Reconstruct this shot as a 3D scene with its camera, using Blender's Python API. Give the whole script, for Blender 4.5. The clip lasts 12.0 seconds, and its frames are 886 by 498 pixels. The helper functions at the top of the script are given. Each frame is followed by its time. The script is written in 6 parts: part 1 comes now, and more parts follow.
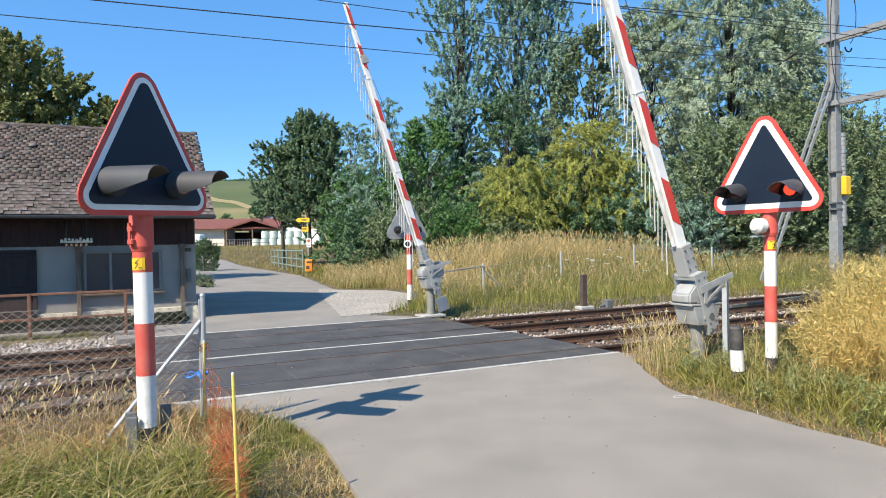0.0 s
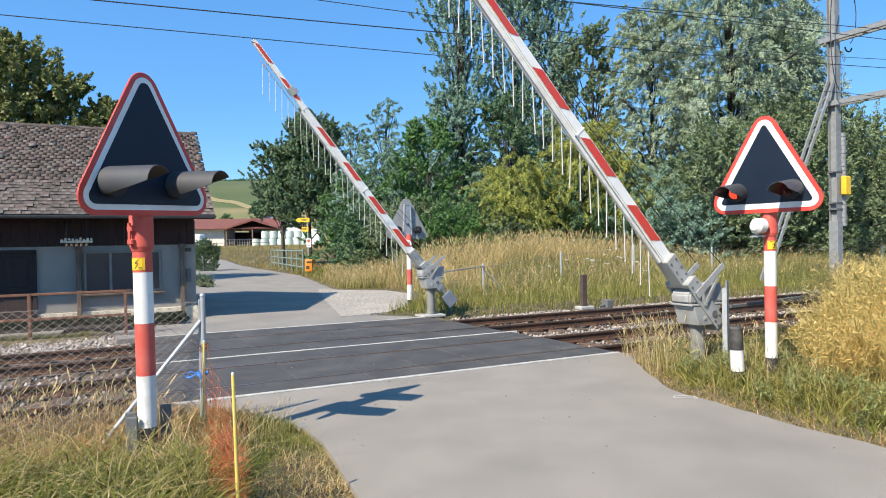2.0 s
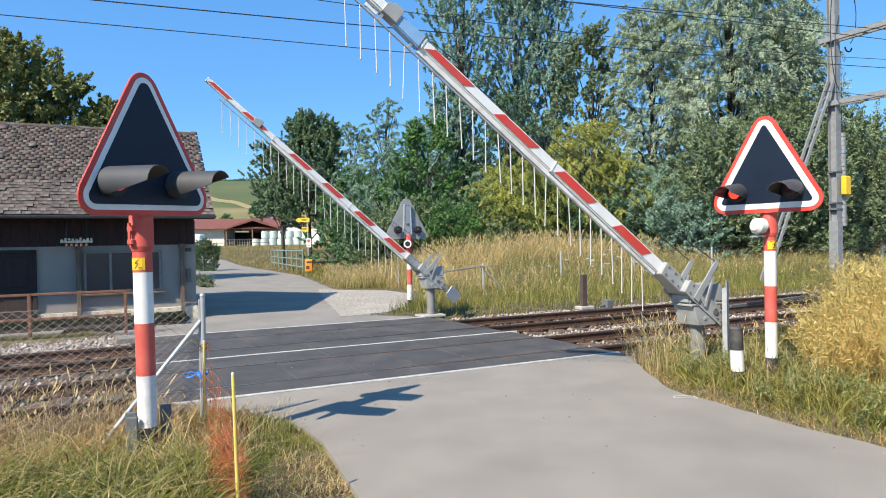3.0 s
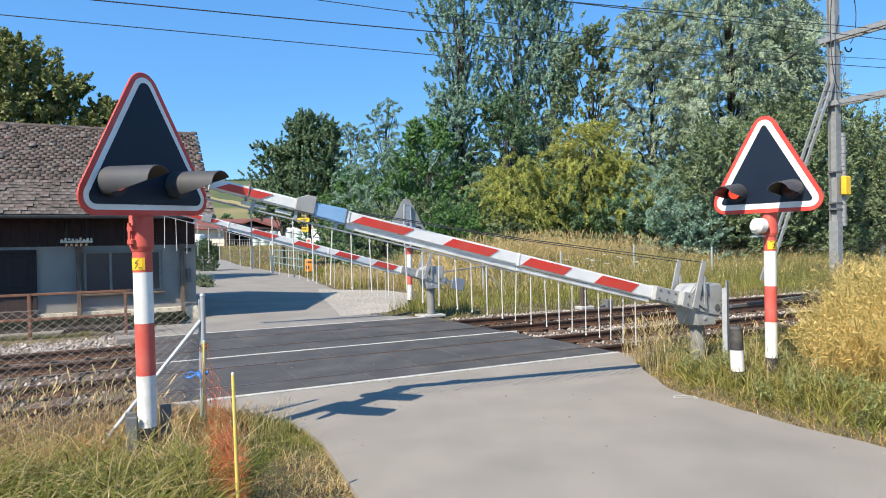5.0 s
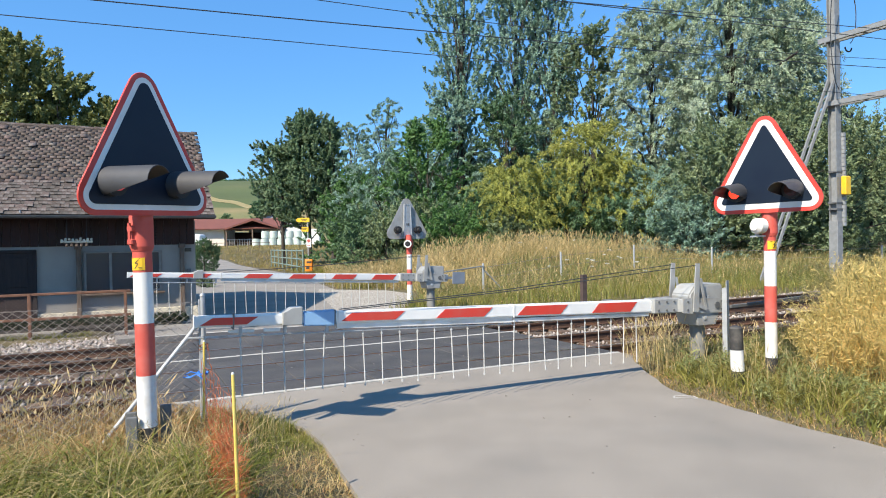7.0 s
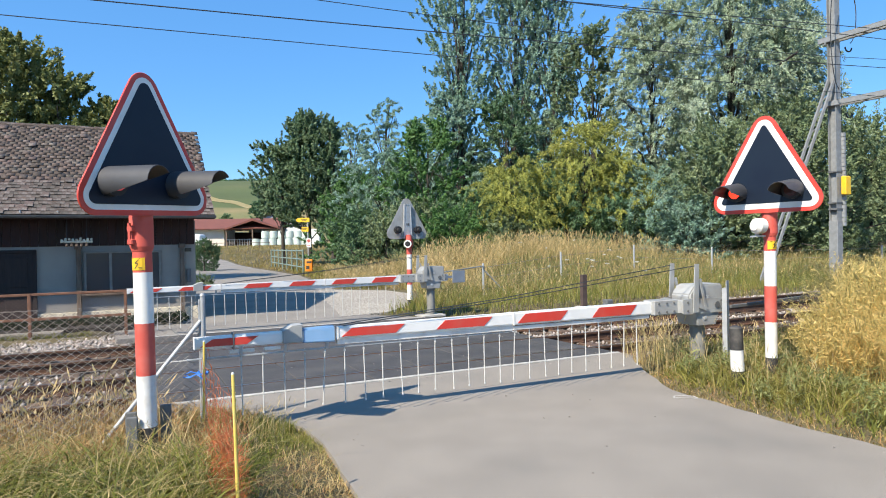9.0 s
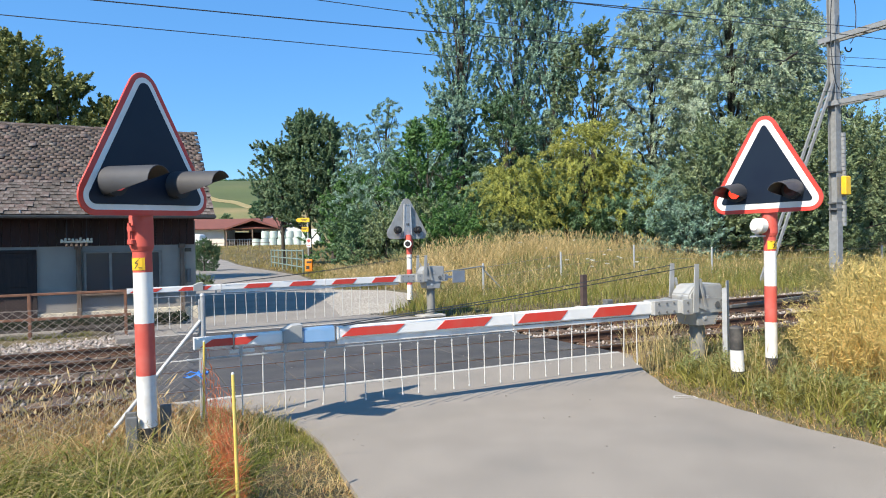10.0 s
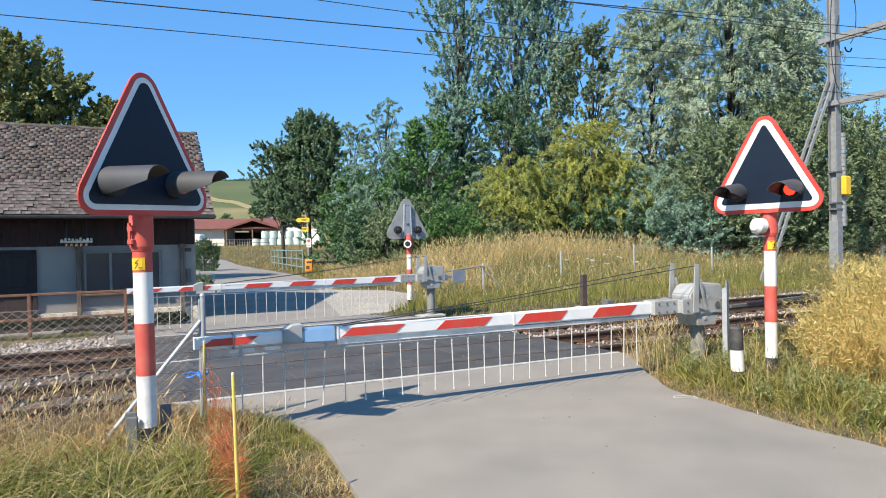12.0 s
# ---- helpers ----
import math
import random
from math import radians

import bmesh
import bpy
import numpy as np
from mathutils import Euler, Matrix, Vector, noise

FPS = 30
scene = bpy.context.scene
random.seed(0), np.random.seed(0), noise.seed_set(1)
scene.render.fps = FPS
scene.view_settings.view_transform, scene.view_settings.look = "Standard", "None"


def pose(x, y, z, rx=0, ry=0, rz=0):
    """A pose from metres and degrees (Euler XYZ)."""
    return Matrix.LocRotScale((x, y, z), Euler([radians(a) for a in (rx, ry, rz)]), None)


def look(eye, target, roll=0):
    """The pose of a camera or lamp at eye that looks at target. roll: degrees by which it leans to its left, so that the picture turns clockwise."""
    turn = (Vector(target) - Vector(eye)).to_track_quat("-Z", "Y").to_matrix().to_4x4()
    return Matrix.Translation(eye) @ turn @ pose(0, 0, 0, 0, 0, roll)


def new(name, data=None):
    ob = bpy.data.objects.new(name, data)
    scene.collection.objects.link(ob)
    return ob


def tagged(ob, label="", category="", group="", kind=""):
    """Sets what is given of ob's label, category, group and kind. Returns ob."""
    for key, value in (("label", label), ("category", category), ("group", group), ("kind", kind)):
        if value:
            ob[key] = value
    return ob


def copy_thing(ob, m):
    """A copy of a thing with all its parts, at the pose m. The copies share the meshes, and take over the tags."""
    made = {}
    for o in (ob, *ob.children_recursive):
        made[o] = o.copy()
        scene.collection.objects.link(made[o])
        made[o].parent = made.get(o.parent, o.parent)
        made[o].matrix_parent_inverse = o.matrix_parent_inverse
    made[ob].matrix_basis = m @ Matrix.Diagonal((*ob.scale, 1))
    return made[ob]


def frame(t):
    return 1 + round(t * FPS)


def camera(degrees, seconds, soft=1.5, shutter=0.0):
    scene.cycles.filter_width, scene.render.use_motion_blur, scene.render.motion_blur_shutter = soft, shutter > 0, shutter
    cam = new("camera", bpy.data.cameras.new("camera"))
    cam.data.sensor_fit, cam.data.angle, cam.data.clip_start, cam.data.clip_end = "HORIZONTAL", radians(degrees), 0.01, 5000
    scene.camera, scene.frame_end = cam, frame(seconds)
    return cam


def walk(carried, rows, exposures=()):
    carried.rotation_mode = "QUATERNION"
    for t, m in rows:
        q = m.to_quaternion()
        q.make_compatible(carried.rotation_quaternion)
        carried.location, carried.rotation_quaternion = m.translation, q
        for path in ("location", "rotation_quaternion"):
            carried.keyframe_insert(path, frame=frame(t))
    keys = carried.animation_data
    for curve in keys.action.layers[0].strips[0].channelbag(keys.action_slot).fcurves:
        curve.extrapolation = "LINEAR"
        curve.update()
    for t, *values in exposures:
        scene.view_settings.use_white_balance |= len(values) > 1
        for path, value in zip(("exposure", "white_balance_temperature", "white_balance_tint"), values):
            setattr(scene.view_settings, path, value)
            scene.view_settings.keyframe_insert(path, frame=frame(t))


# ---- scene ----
cam = camera(68.56, 12.0, 1.0)

from mathutils import geometry

EYE = (0.0, 0.0, 1.78)
walk(cam, [(0.0, look(EYE, (0.0, 10.0, 1.702), -1.05)), (12.0, look(EYE, (0.0, 10.0, 1.702), -1.05))], [(0.0, 0.77, 6600, 10), (12.0, 0.77, 6600, 10)])

# ---- world and sun ----
SUN_AZ, SUN_EL = radians(38.7), radians(43.3)   # where the light goes: to the right of straight ahead
world = bpy.data.worlds.new("sky")
scene.world = world
world.use_nodes = True
wn = world.node_tree.nodes
sky = wn.new("ShaderNodeTexSky")
sky.sky_type = "NISHITA"
sky.sun_disc = False
sky.sun_elevation, sky.sun_rotation = SUN_EL, SUN_AZ + math.pi
sky.altitude, sky.air_density, sky.dust_density, sky.ozone_density = 2500.0, 1.25, 0.0, 4.0
wn["Background"].inputs["Strength"].default_value = 0.125
clear = wn.new("ShaderNodeHueSaturation")
clear.inputs["Saturation"].default_value = 1.22
world.node_tree.links.new(sky.outputs["Color"], clear.inputs["Color"])
even = wn.new("ShaderNodeMix")
even.data_type = "RGBA"
even.inputs[0].default_value = 0.5
even.inputs[7].default_value = (0.74, 2.22, 4.85, 1.0)
world.node_tree.links.new(clear.outputs["Color"], even.inputs[6])
world.node_tree.links.new(even.outputs[2], wn["Background"].inputs["Color"])
sun = new("sun", bpy.data.lights.new("sun", "SUN"))
sun.data.energy, sun.data.angle, sun.data.color = 4.6, radians(0.53), (1.0, 0.915, 0.785)
sun_way = Vector((math.sin(SUN_AZ) * math.cos(SUN_EL), math.cos(SUN_AZ) * math.cos(SUN_EL), -math.sin(SUN_EL)))
sun.matrix_world = Matrix.Translation((-30, -40, 50)) @ sun_way.to_track_quat("-Z", "Y").to_matrix().to_4x4()


# ---- materials ----
def mat(name, c1, c2=None, scale=6.0, rough=0.7, metal=0.0, bump=0.15, c3=None, scale3=1.2, amount3=0.5, bump_scale=40.0,
        island=0.0, rand=0.0, translucent=0.0, emit=None, spec=0.5, stretch=(1, 1, 1), bump_dist=0.01, lo=0.35, hi=0.65, speck=0.0, speck_scale=120.0):
    m = bpy.data.materials.new(name)
    m.use_nodes = True
    nt = m.node_tree
    n, l = nt.nodes, nt.links
    b = n["Principled BSDF"]
    b.inputs["Roughness"].default_value, b.inputs["Metallic"].default_value = rough, metal
    b.inputs["Specular IOR Level"].default_value = spec
    tc = n.new("ShaderNodeTexCoord")
    mp = n.new("ShaderNodeMapping")
    mp.inputs["Scale"].default_value = stretch
    l.new(tc.outputs["Object"], mp.inputs["Vector"])

    def noise_ramp(sc, a, z, detail=6.0):
        t = n.new("ShaderNodeTexNoise")
        t.inputs["Scale"].default_value, t.inputs["Detail"].default_value = sc, detail
        l.new(mp.outputs["Vector"], t.inputs["Vector"])
        r = n.new("ShaderNodeMapRange")
        r.inputs["From Min"].default_value, r.inputs["From Max"].default_value = a, z
        l.new(t.outputs["Fac"], r.inputs["Value"])
        return r.outputs["Result"]

    def mix(fac, a, z, mode="MIX"):
        x = n.new("ShaderNodeMix")
        x.data_type, x.blend_type = "RGBA", mode
        for sock, v in ((x.inputs[0], fac), (x.inputs[6], a), (x.inputs[7], z)):
            if isinstance(v, (tuple, list)):
                sock.default_value = (*v, 1.0)
            elif isinstance(v, (int, float)):
                sock.default_value = v
            else:
                l.new(v, sock)
        return x.outputs[2]

    col = mix(noise_ramp(scale, lo, hi), c1, c2 or tuple(v * 0.8 for v in c1))
    if c3:
        f = noise_ramp(scale3, 0.5, 0.72)
        mm = n.new("ShaderNodeMath")
        mm.operation = "MULTIPLY"
        mm.inputs[1].default_value = amount3
        l.new(f, mm.inputs[0])
        col = mix(mm.outputs[0], col, c3)
    if speck:
        hs = n.new("ShaderNodeHueSaturation")
        vr = n.new("ShaderNodeMapRange")
        tn = n.new("ShaderNodeTexNoise")
        tn.inputs["Scale"].default_value, tn.inputs["Detail"].default_value = speck_scale, 2.0
        vr.inputs["From Min"].default_value, vr.inputs["From Max"].default_value = 0.3, 0.7
        vr.inputs["To Min"].default_value, vr.inputs["To Max"].default_value = 1 - speck, 1 + speck
        l.new(mp.outputs["Vector"], tn.inputs["Vector"])
        l.new(tn.outputs["Fac"], vr.inputs["Value"])
        l.new(vr.outputs["Result"], hs.inputs["Value"])
        l.new(col, hs.inputs["Color"])
        col = hs.outputs["Color"]
    if island or rand:
        src = n.new("ShaderNodeNewGeometry").outputs["Random Per Island"] if island else n.new("ShaderNodeObjectInfo").outputs["Random"]
        h = n.new("ShaderNodeHueSaturation")
        r = n.new("ShaderNodeMapRange")
        k = island or rand
        r.inputs["To Min"].default_value, r.inputs["To Max"].default_value = 1 - k, 1 + k
        l.new(src, r.inputs["Value"])
        l.new(r.outputs["Result"], h.inputs["Value"])
        r2 = n.new("ShaderNodeMapRange")
        r2.inputs["To Min"].default_value, r2.inputs["To Max"].default_value = 0.5 + 0.04 * k, 0.5 - 0.04 * k
        l.new(src, r2.inputs["Value"])
        l.new(r2.outputs["Result"], h.inputs["Hue"])
        l.new(col, h.inputs["Color"])
        col = h.outputs["Color"]
    l.new(col, b.inputs["Base Color"])
    if bump:
        t = n.new("ShaderNodeTexNoise")
        t.inputs["Scale"].default_value, t.inputs["Detail"].default_value = bump_scale, 5.0
        l.new(mp.outputs["Vector"], t.inputs["Vector"])
        bp = n.new("ShaderNodeBump")
        bp.inputs["Strength"].default_value, bp.inputs["Distance"].default_value = bump, bump_dist
        l.new(t.outputs["Fac"], bp.inputs["Height"])
        l.new(bp.outputs["Normal"], b.inputs["Normal"])
    if emit:
        b.inputs["Emission Color"].default_value, b.inputs["Emission Strength"].default_value = (*emit[:3], 1), emit[3]
    if translucent:
        tr = n.new("ShaderNodeBsdfTranslucent")
        l.new(col, tr.inputs["Color"])
        ms = n.new("ShaderNodeMixShader")
        ms.inputs[0].default_value = translucent
        l.new(b.outputs[0], ms.inputs[1])
        l.new(tr.outputs[0], ms.inputs[2])
        l.new(ms.outputs[0], n["Material Output"].inputs["Surface"])
    return m


M = {}
M["asphalt"] = mat("asphalt", (0.280, 0.248, 0.206), (0.244, 0.217, 0.181), 1.6, 0.92, bump=0.5, c3=(0.19, 0.174, 0.15), scale3=0.55, amount3=0.75, bump_scale=160, bump_dist=0.005, speck=0.34, speck_scale=110)
M["asphalt_far"] = mat("asphalt_far", (0.275, 0.25, 0.215), (0.22, 0.2, 0.175), 0.8, 0.9, bump=0.4, c3=(0.2, 0.19, 0.18), scale3=0.25, bump_scale=150, speck=0.2, speck_scale=30)
M["asphalt_dark"] = mat("asphalt_dark", (0.075, 0.075, 0.078), (0.10, 0.10, 0.10), 3.0, 0.85, bump=0.5, bump_scale=200)
M["rubber"] = mat("rubber_panel", (0.053, 0.050, 0.048), (0.078, 0.073, 0.067), 2.0, 0.75, bump=0.5, c3=(0.13, 0.12, 0.11), scale3=1.1, amount3=0.45, bump_scale=90, rand=0.05, speck=0.2)
M["white_line"] = mat("white_concrete", (0.50, 0.485, 0.44), (0.38, 0.365, 0.33), 9, 0.85, bump=0.4, c3=(0.35, 0.33, 0.3), scale3=3.0)
M["gravel"] = mat("gravel", (0.40, 0.365, 0.31), (0.30, 0.27, 0.23), 6, 0.95, speck=0.5, speck_scale=14, bump=0.9, c3=(0.50, 0.46, 0.38), scale3=0.7, bump_scale=60, bump_dist=0.02)
M["ground"] = mat("verge_soil", (0.13, 0.10, 0.052), (0.085, 0.078, 0.036), 1.6, 0.95, bump=0.9, c3=(0.20, 0.155, 0.082), scale3=0.5, bump_scale=30, bump_dist=0.03)
M["meadow"] = mat("hill_meadow", (0.085, 0.11, 0.034), (0.07, 0.092, 0.03), 0.05, 0.95, bump=0.6, c3=(0.13, 0.125, 0.05), scale3=0.02, bump_scale=1.5, bump_dist=0.2)
M["straw_field"] = mat("straw_field", (0.24, 0.19, 0.085), (0.15, 0.145, 0.055), 0.08, 0.95, bump=0.6, c3=(0.14, 0.17, 0.05), scale3=0.06, bump_scale=1.2, bump_dist=0.2)
M["ballast"] = mat("ballast_bed", (0.20, 0.13, 0.085), (0.12, 0.08, 0.055), 12, 0.95, bump=1.0, c3=(0.30, 0.27, 0.24), scale3=1.0, bump_scale=35, bump_dist=0.03)
M["stone"] = mat("ballast_stone", (0.42, 0.38, 0.34), (0.25, 0.20, 0.16), 5, 0.9, bump=0.4, island=0.45)
M["rail"] = mat("rusty_rail", (0.115, 0.062, 0.038), (0.07, 0.04, 0.028), 14, 0.75, 0.3, bump=0.4, c3=(0.2, 0.09, 0.04), scale3=2.0)
M["rail_top"] = mat("worn_rail_top", (0.33, 0.30, 0.28), (0.24, 0.20, 0.17), 20, 0.35, 0.9, bump=0.05)
M["sleeper"] = mat("sleeper_wood", (0.13, 0.085, 0.055), (0.08, 0.055, 0.04), 6, 0.9, bump=0.7, c3=(0.2, 0.13, 0.08), scale3=2.0, stretch=(6, 1, 6), rand=0.25)
M["red"] = mat("red_paint", (0.62, 0.045, 0.03), (0.55, 0.06, 0.04), 4, 0.45, bump=0.08, c3=(0.50, 0.12, 0.09), scale3=5.0, amount3=0.35)
M["red_old"] = mat("faded_red_paint", (0.60, 0.10, 0.075), (0.52, 0.085, 0.06), 3, 0.6, bump=0.1, c3=(0.62, 0.2, 0.16), scale3=4.0, amount3=0.5)
M["white"] = mat("white_paint", (0.80, 0.80, 0.77), (0.74, 0.74, 0.71), 4, 0.5, bump=0.06, c3=(0.55, 0.53, 0.48), scale3=3.5, amount3=0.35)
M["white_old"] = mat("weathered_white_paint", (0.78, 0.77, 0.73), (0.68, 0.67, 0.63), 5, 0.6, bump=0.12, c3=(0.42, 0.38, 0.32), scale3=4.5, amount3=0.6)
# Bluish black enamel, with some sky reflection put into the navy base.
M["black"] = mat("black_enamel", (0.006, 0.012, 0.026), (0.008, 0.016, 0.03), 3, 0.45, spec=0.28, bump=0.04, c3=(0.012, 0.02, 0.034), scale3=2.0)
M["black_old"] = mat("chipped_black_paint", (0.03, 0.03, 0.032), (0.05, 0.048, 0.045), 9, 0.7, bump=0.3, c3=(0.2, 0.18, 0.15), scale3=8.0, amount3=0.5)
M["hood"] = mat("grey_black_hood", (0.055, 0.057, 0.062), (0.042, 0.043, 0.048), 5, 0.6, bump=0.1)
M["hood_in"] = mat("black_lamp_body", (0.014, 0.014, 0.015), (0.02, 0.02, 0.02), 6, 0.6, bump=0.1)
M["galv"] = mat("galvanised_steel", (0.48, 0.495, 0.50), (0.39, 0.405, 0.41), 9, 0.5, 0.35, bump=0.1, c3=(0.25, 0.24, 0.23), scale3=3.0)
M["grey"] = mat("grey_paint", (0.36, 0.365, 0.35), (0.30, 0.305, 0.295), 5, 0.55, bump=0.1, c3=(0.22, 0.20, 0.17), scale3=4.0, amount3=0.6)
M["grey_dark"] = mat("dark_grey_paint", (0.14, 0.145, 0.145), (0.1, 0.105, 0.105), 5, 0.6, bump=0.1, c3=(0.2, 0.18, 0.15), scale3=3.0)
M["steel_plain"] = mat("bare_plate", (0.33, 0.36, 0.40), (0.27, 0.30, 0.34), 3, 0.45, 0.55, bump=0.05, c3=(0.42, 0.45, 0.48), scale3=6.0)
M["rust"] = mat("rusty_steel", (0.235, 0.115, 0.07), (0.165, 0.085, 0.055), 9, 0.85, 0.2, bump=0.4, c3=(0.36, 0.18, 0.1), scale3=4.0)
M["wire"] = mat("dark_wire", (0.05, 0.055, 0.06), (0.07, 0.075, 0.08), 3, 0.5, 0.5, bump=0)
# Near-black colour that stands in for shade on the ground before the house.
M["wall_foot_shade"] = mat("painted_wall_foot_shade", (0.022, 0.02, 0.018), (0.035, 0.031, 0.026), 6, 0.95, bump=0.8, bump_scale=40, bump_dist=0.02)
M["bar_grey"] = mat("dull_grey_bar", (0.60, 0.59, 0.55), (0.50, 0.49, 0.45), 6, 0.6, bump=0.1)
M["grey_dirty"] = mat("dirty_grey_paint", (0.235, 0.235, 0.215), (0.18, 0.178, 0.16), 5, 0.7, bump=0.2, c3=(0.13, 0.115, 0.09), scale3=3.0, amount3=0.7)
M["rusty_mesh"] = mat("rusty_mesh", (0.17, 0.12, 0.10), (0.13, 0.09, 0.075), 4, 0.7, 0.2, bump=0)
M["mesh_wire"] = mat("mesh_wire", (0.30, 0.29, 0.27), (0.24, 0.205, 0.175), 4, 0.6, 0.3, bump=0)
M["yellow"] = mat("yellow_plastic", (0.85, 0.52, 0.02), (0.75, 0.45, 0.02), 3, 0.5, bump=0.05, c3=(0.7, 0.5, 0.12), scale3=6.0)
M["yellow_stake"] = mat("yellow_stake_paint", (0.78, 0.58, 0.12), (0.68, 0.48, 0.1), 7, 0.55, bump=0.1, c3=(0.6, 0.5, 0.3), scale3=5)
M["orange"] = mat("orange_net", (0.52, 0.13, 0.035), (0.34, 0.10, 0.04), 5, 0.6, bump=0)
M["orange_box"] = mat("orange_enamel", (0.8, 0.27, 0.02), (0.7, 0.22, 0.02), 4, 0.5, bump=0.05)
# Blue base colour: the sky's reflection on the boom's metal, painted in.
M["sky_tinted_sleeve"] = mat("sleeve_with_painted_sky", (0.22, 0.40, 0.62), (0.26, 0.44, 0.66), 3, 0.25, bump=0.03)
M["blue"] = mat("blue_rope", (0.05, 0.25, 0.75), (0.04, 0.18, 0.6), 30, 0.7, bump=0.3)
M["wall"] = mat("plaster_wall", (0.32, 0.305, 0.275), (0.27, 0.257, 0.232), 1.5, 0.9, bump=0.35, c3=(0.40, 0.36, 0.29), scale3=0.9, bump_scale=90)
M["plinth"] = mat("plinth_plaster", (0.78, 0.68, 0.50), (0.68, 0.60, 0.45), 2.5, 0.9, bump=0.4, c3=(0.4, 0.35, 0.27), scale3=2)
M["dark_wood"] = mat("dark_red_brown_boards", (0.036, 0.015, 0.011), (0.024, 0.011, 0.009), 6, 0.8, bump=0.4, stretch=(6, 6, 0.6), rand=0.25)
M["old_wood"] = mat("weathered_timber", (0.19, 0.13, 0.09), (0.12, 0.085, 0.06), 8, 0.85, bump=0.5, stretch=(5, 5, 0.7), c3=(0.3, 0.25, 0.2), scale3=3)
M["door"] = mat("dark_door", (0.018, 0.011, 0.010), (0.027, 0.017, 0.014), 5, 0.7, bump=0.2, stretch=(5, 5, 0.6))
M["frame"] = mat("window_frame_paint", (0.26, 0.245, 0.22), (0.2, 0.19, 0.17), 6, 0.7, bump=0.15)
M["tile"] = mat("roof_tile", (0.105, 0.076, 0.062), (0.062, 0.047, 0.04), 7, 0.9, bump=0.5, c3=(0.20, 0.18, 0.155), scale3=3.5, amount3=0.7, rand=0.34, speck=0.35, speck_scale=22)
M["tile_joined"] = mat("roof_tile_rest", (0.105, 0.076, 0.062), (0.062, 0.047, 0.04), 7, 0.9, bump=0.5, c3=(0.20, 0.18, 0.155), scale3=3.5, amount3=0.7, island=0.34, speck=0.35, speck_scale=22)
M["red_roof"] = mat("red_roof", (0.20, 0.07, 0.05), (0.15, 0.055, 0.042), 1.0, 0.85, bump=0.4, stretch=(1, 6, 1))
M["barn_wall"] = mat("barn_wall", (0.68, 0.64, 0.58), (0.6, 0.56, 0.5), 0.6, 0.9, bump=0.2)
M["bale"] = mat("wrapped_bale", (0.58, 0.65, 0.60), (0.47, 0.54, 0.49), 2, 0.4, bump=0.5, bump_scale=9, bump_dist=0.05)
M["green_rail"] = mat("green_grey_railing", (0.20, 0.27, 0.23), (0.15, 0.21, 0.18), 4, 0.6, bump=0.1)
M["bark"] = mat("bark", (0.075, 0.065, 0.052), (0.05, 0.043, 0.035), 5, 0.95, bump=1.0, stretch=(3, 3, 0.5), bump_scale=12, bump_dist=0.05)
M["concrete"] = mat("concrete", (0.46, 0.44, 0.40), (0.36, 0.345, 0.32), 5, 0.9, bump=0.3, c3=(0.25, 0.23, 0.2), scale3=2)
M["brown_post"] = mat("brown_post", (0.09, 0.06, 0.05), (0.06, 0.042, 0.036), 7, 0.85, bump=0.4)
M["lamp_on"] = mat("lit_red_lens", (0.5, 0.02, 0.015), (0.45, 0.02, 0.01), 30, 0.3, bump=0, emit=(1.0, 0.045, 0.02, 1.3))
M["lamp_dim"] = mat("lit_red_lens_off_axis", (0.34, 0.05, 0.05), (0.28, 0.04, 0.04), 30, 0.3, bump=0, emit=(1.0, 0.12, 0.10, 0.16))
M["lamp_off"] = mat("dark_red_lens", (0.09, 0.03, 0.025), (0.06, 0.02, 0.018), 20, 0.25, bump=0.1)
M["ink"] = mat("dark_print", (0.06, 0.05, 0.03), None, 5, 0.6, bump=0)
M["sign_red"] = mat("small_sign_red", (0.6, 0.12, 0.1), None, 5, 0.6, bump=0)


def leaf_mat(name, c1, c2, c3):
    return mat(name, c1, c2, 0.9, 0.55, bump=0, c3=c3, scale3=0.35, amount3=0.7, island=0.36, translucent=0.30, spec=0.35)


M["leaf_dark"] = leaf_mat("leaf_dark_green", (0.109, 0.197, 0.092), (0.151, 0.243, 0.118), (0.075, 0.162, 0.092))
M["leaf_mid"] = leaf_mat("leaf_mid_green", (0.136, 0.217, 0.109), (0.180, 0.255, 0.136), (0.092, 0.168, 0.093))
M["leaf_green"] = leaf_mat("leaf_fresh_green", (0.114, 0.236, 0.066), (0.089, 0.193, 0.061), (0.163, 0.280, 0.091))
M["leaf_silver"] = leaf_mat("leaf_silver_willow", (0.358, 0.435, 0.305), (0.259, 0.340, 0.208), (0.469, 0.530, 0.430))
M["leaf_grey"] = leaf_mat("leaf_grey_green", (0.252, 0.373, 0.288), (0.189, 0.302, 0.203), (0.328, 0.446, 0.381))
M["leaf_yellow"] = leaf_mat("leaf_yellow_green", (0.377, 0.388, 0.084), (0.230, 0.268, 0.069), (0.492, 0.457, 0.108))
M["leaf_walnut"] = leaf_mat("leaf_walnut", (0.184, 0.214, 0.070), (0.239, 0.258, 0.090), (0.128, 0.170, 0.064))
M["ivy"] = leaf_mat("dark_ivy", (0.022, 0.034, 0.016), (0.03, 0.044, 0.02), (0.016, 0.026, 0.014))
M["leaf_olive"] = leaf_mat("leaf_olive", (0.180, 0.246, 0.120), (0.224, 0.275, 0.140), (0.129, 0.197, 0.100))
M["grass_green"] = leaf_mat("grass_green", (0.190, 0.207, 0.040), (0.240, 0.230, 0.052), (0.340, 0.276, 0.080))
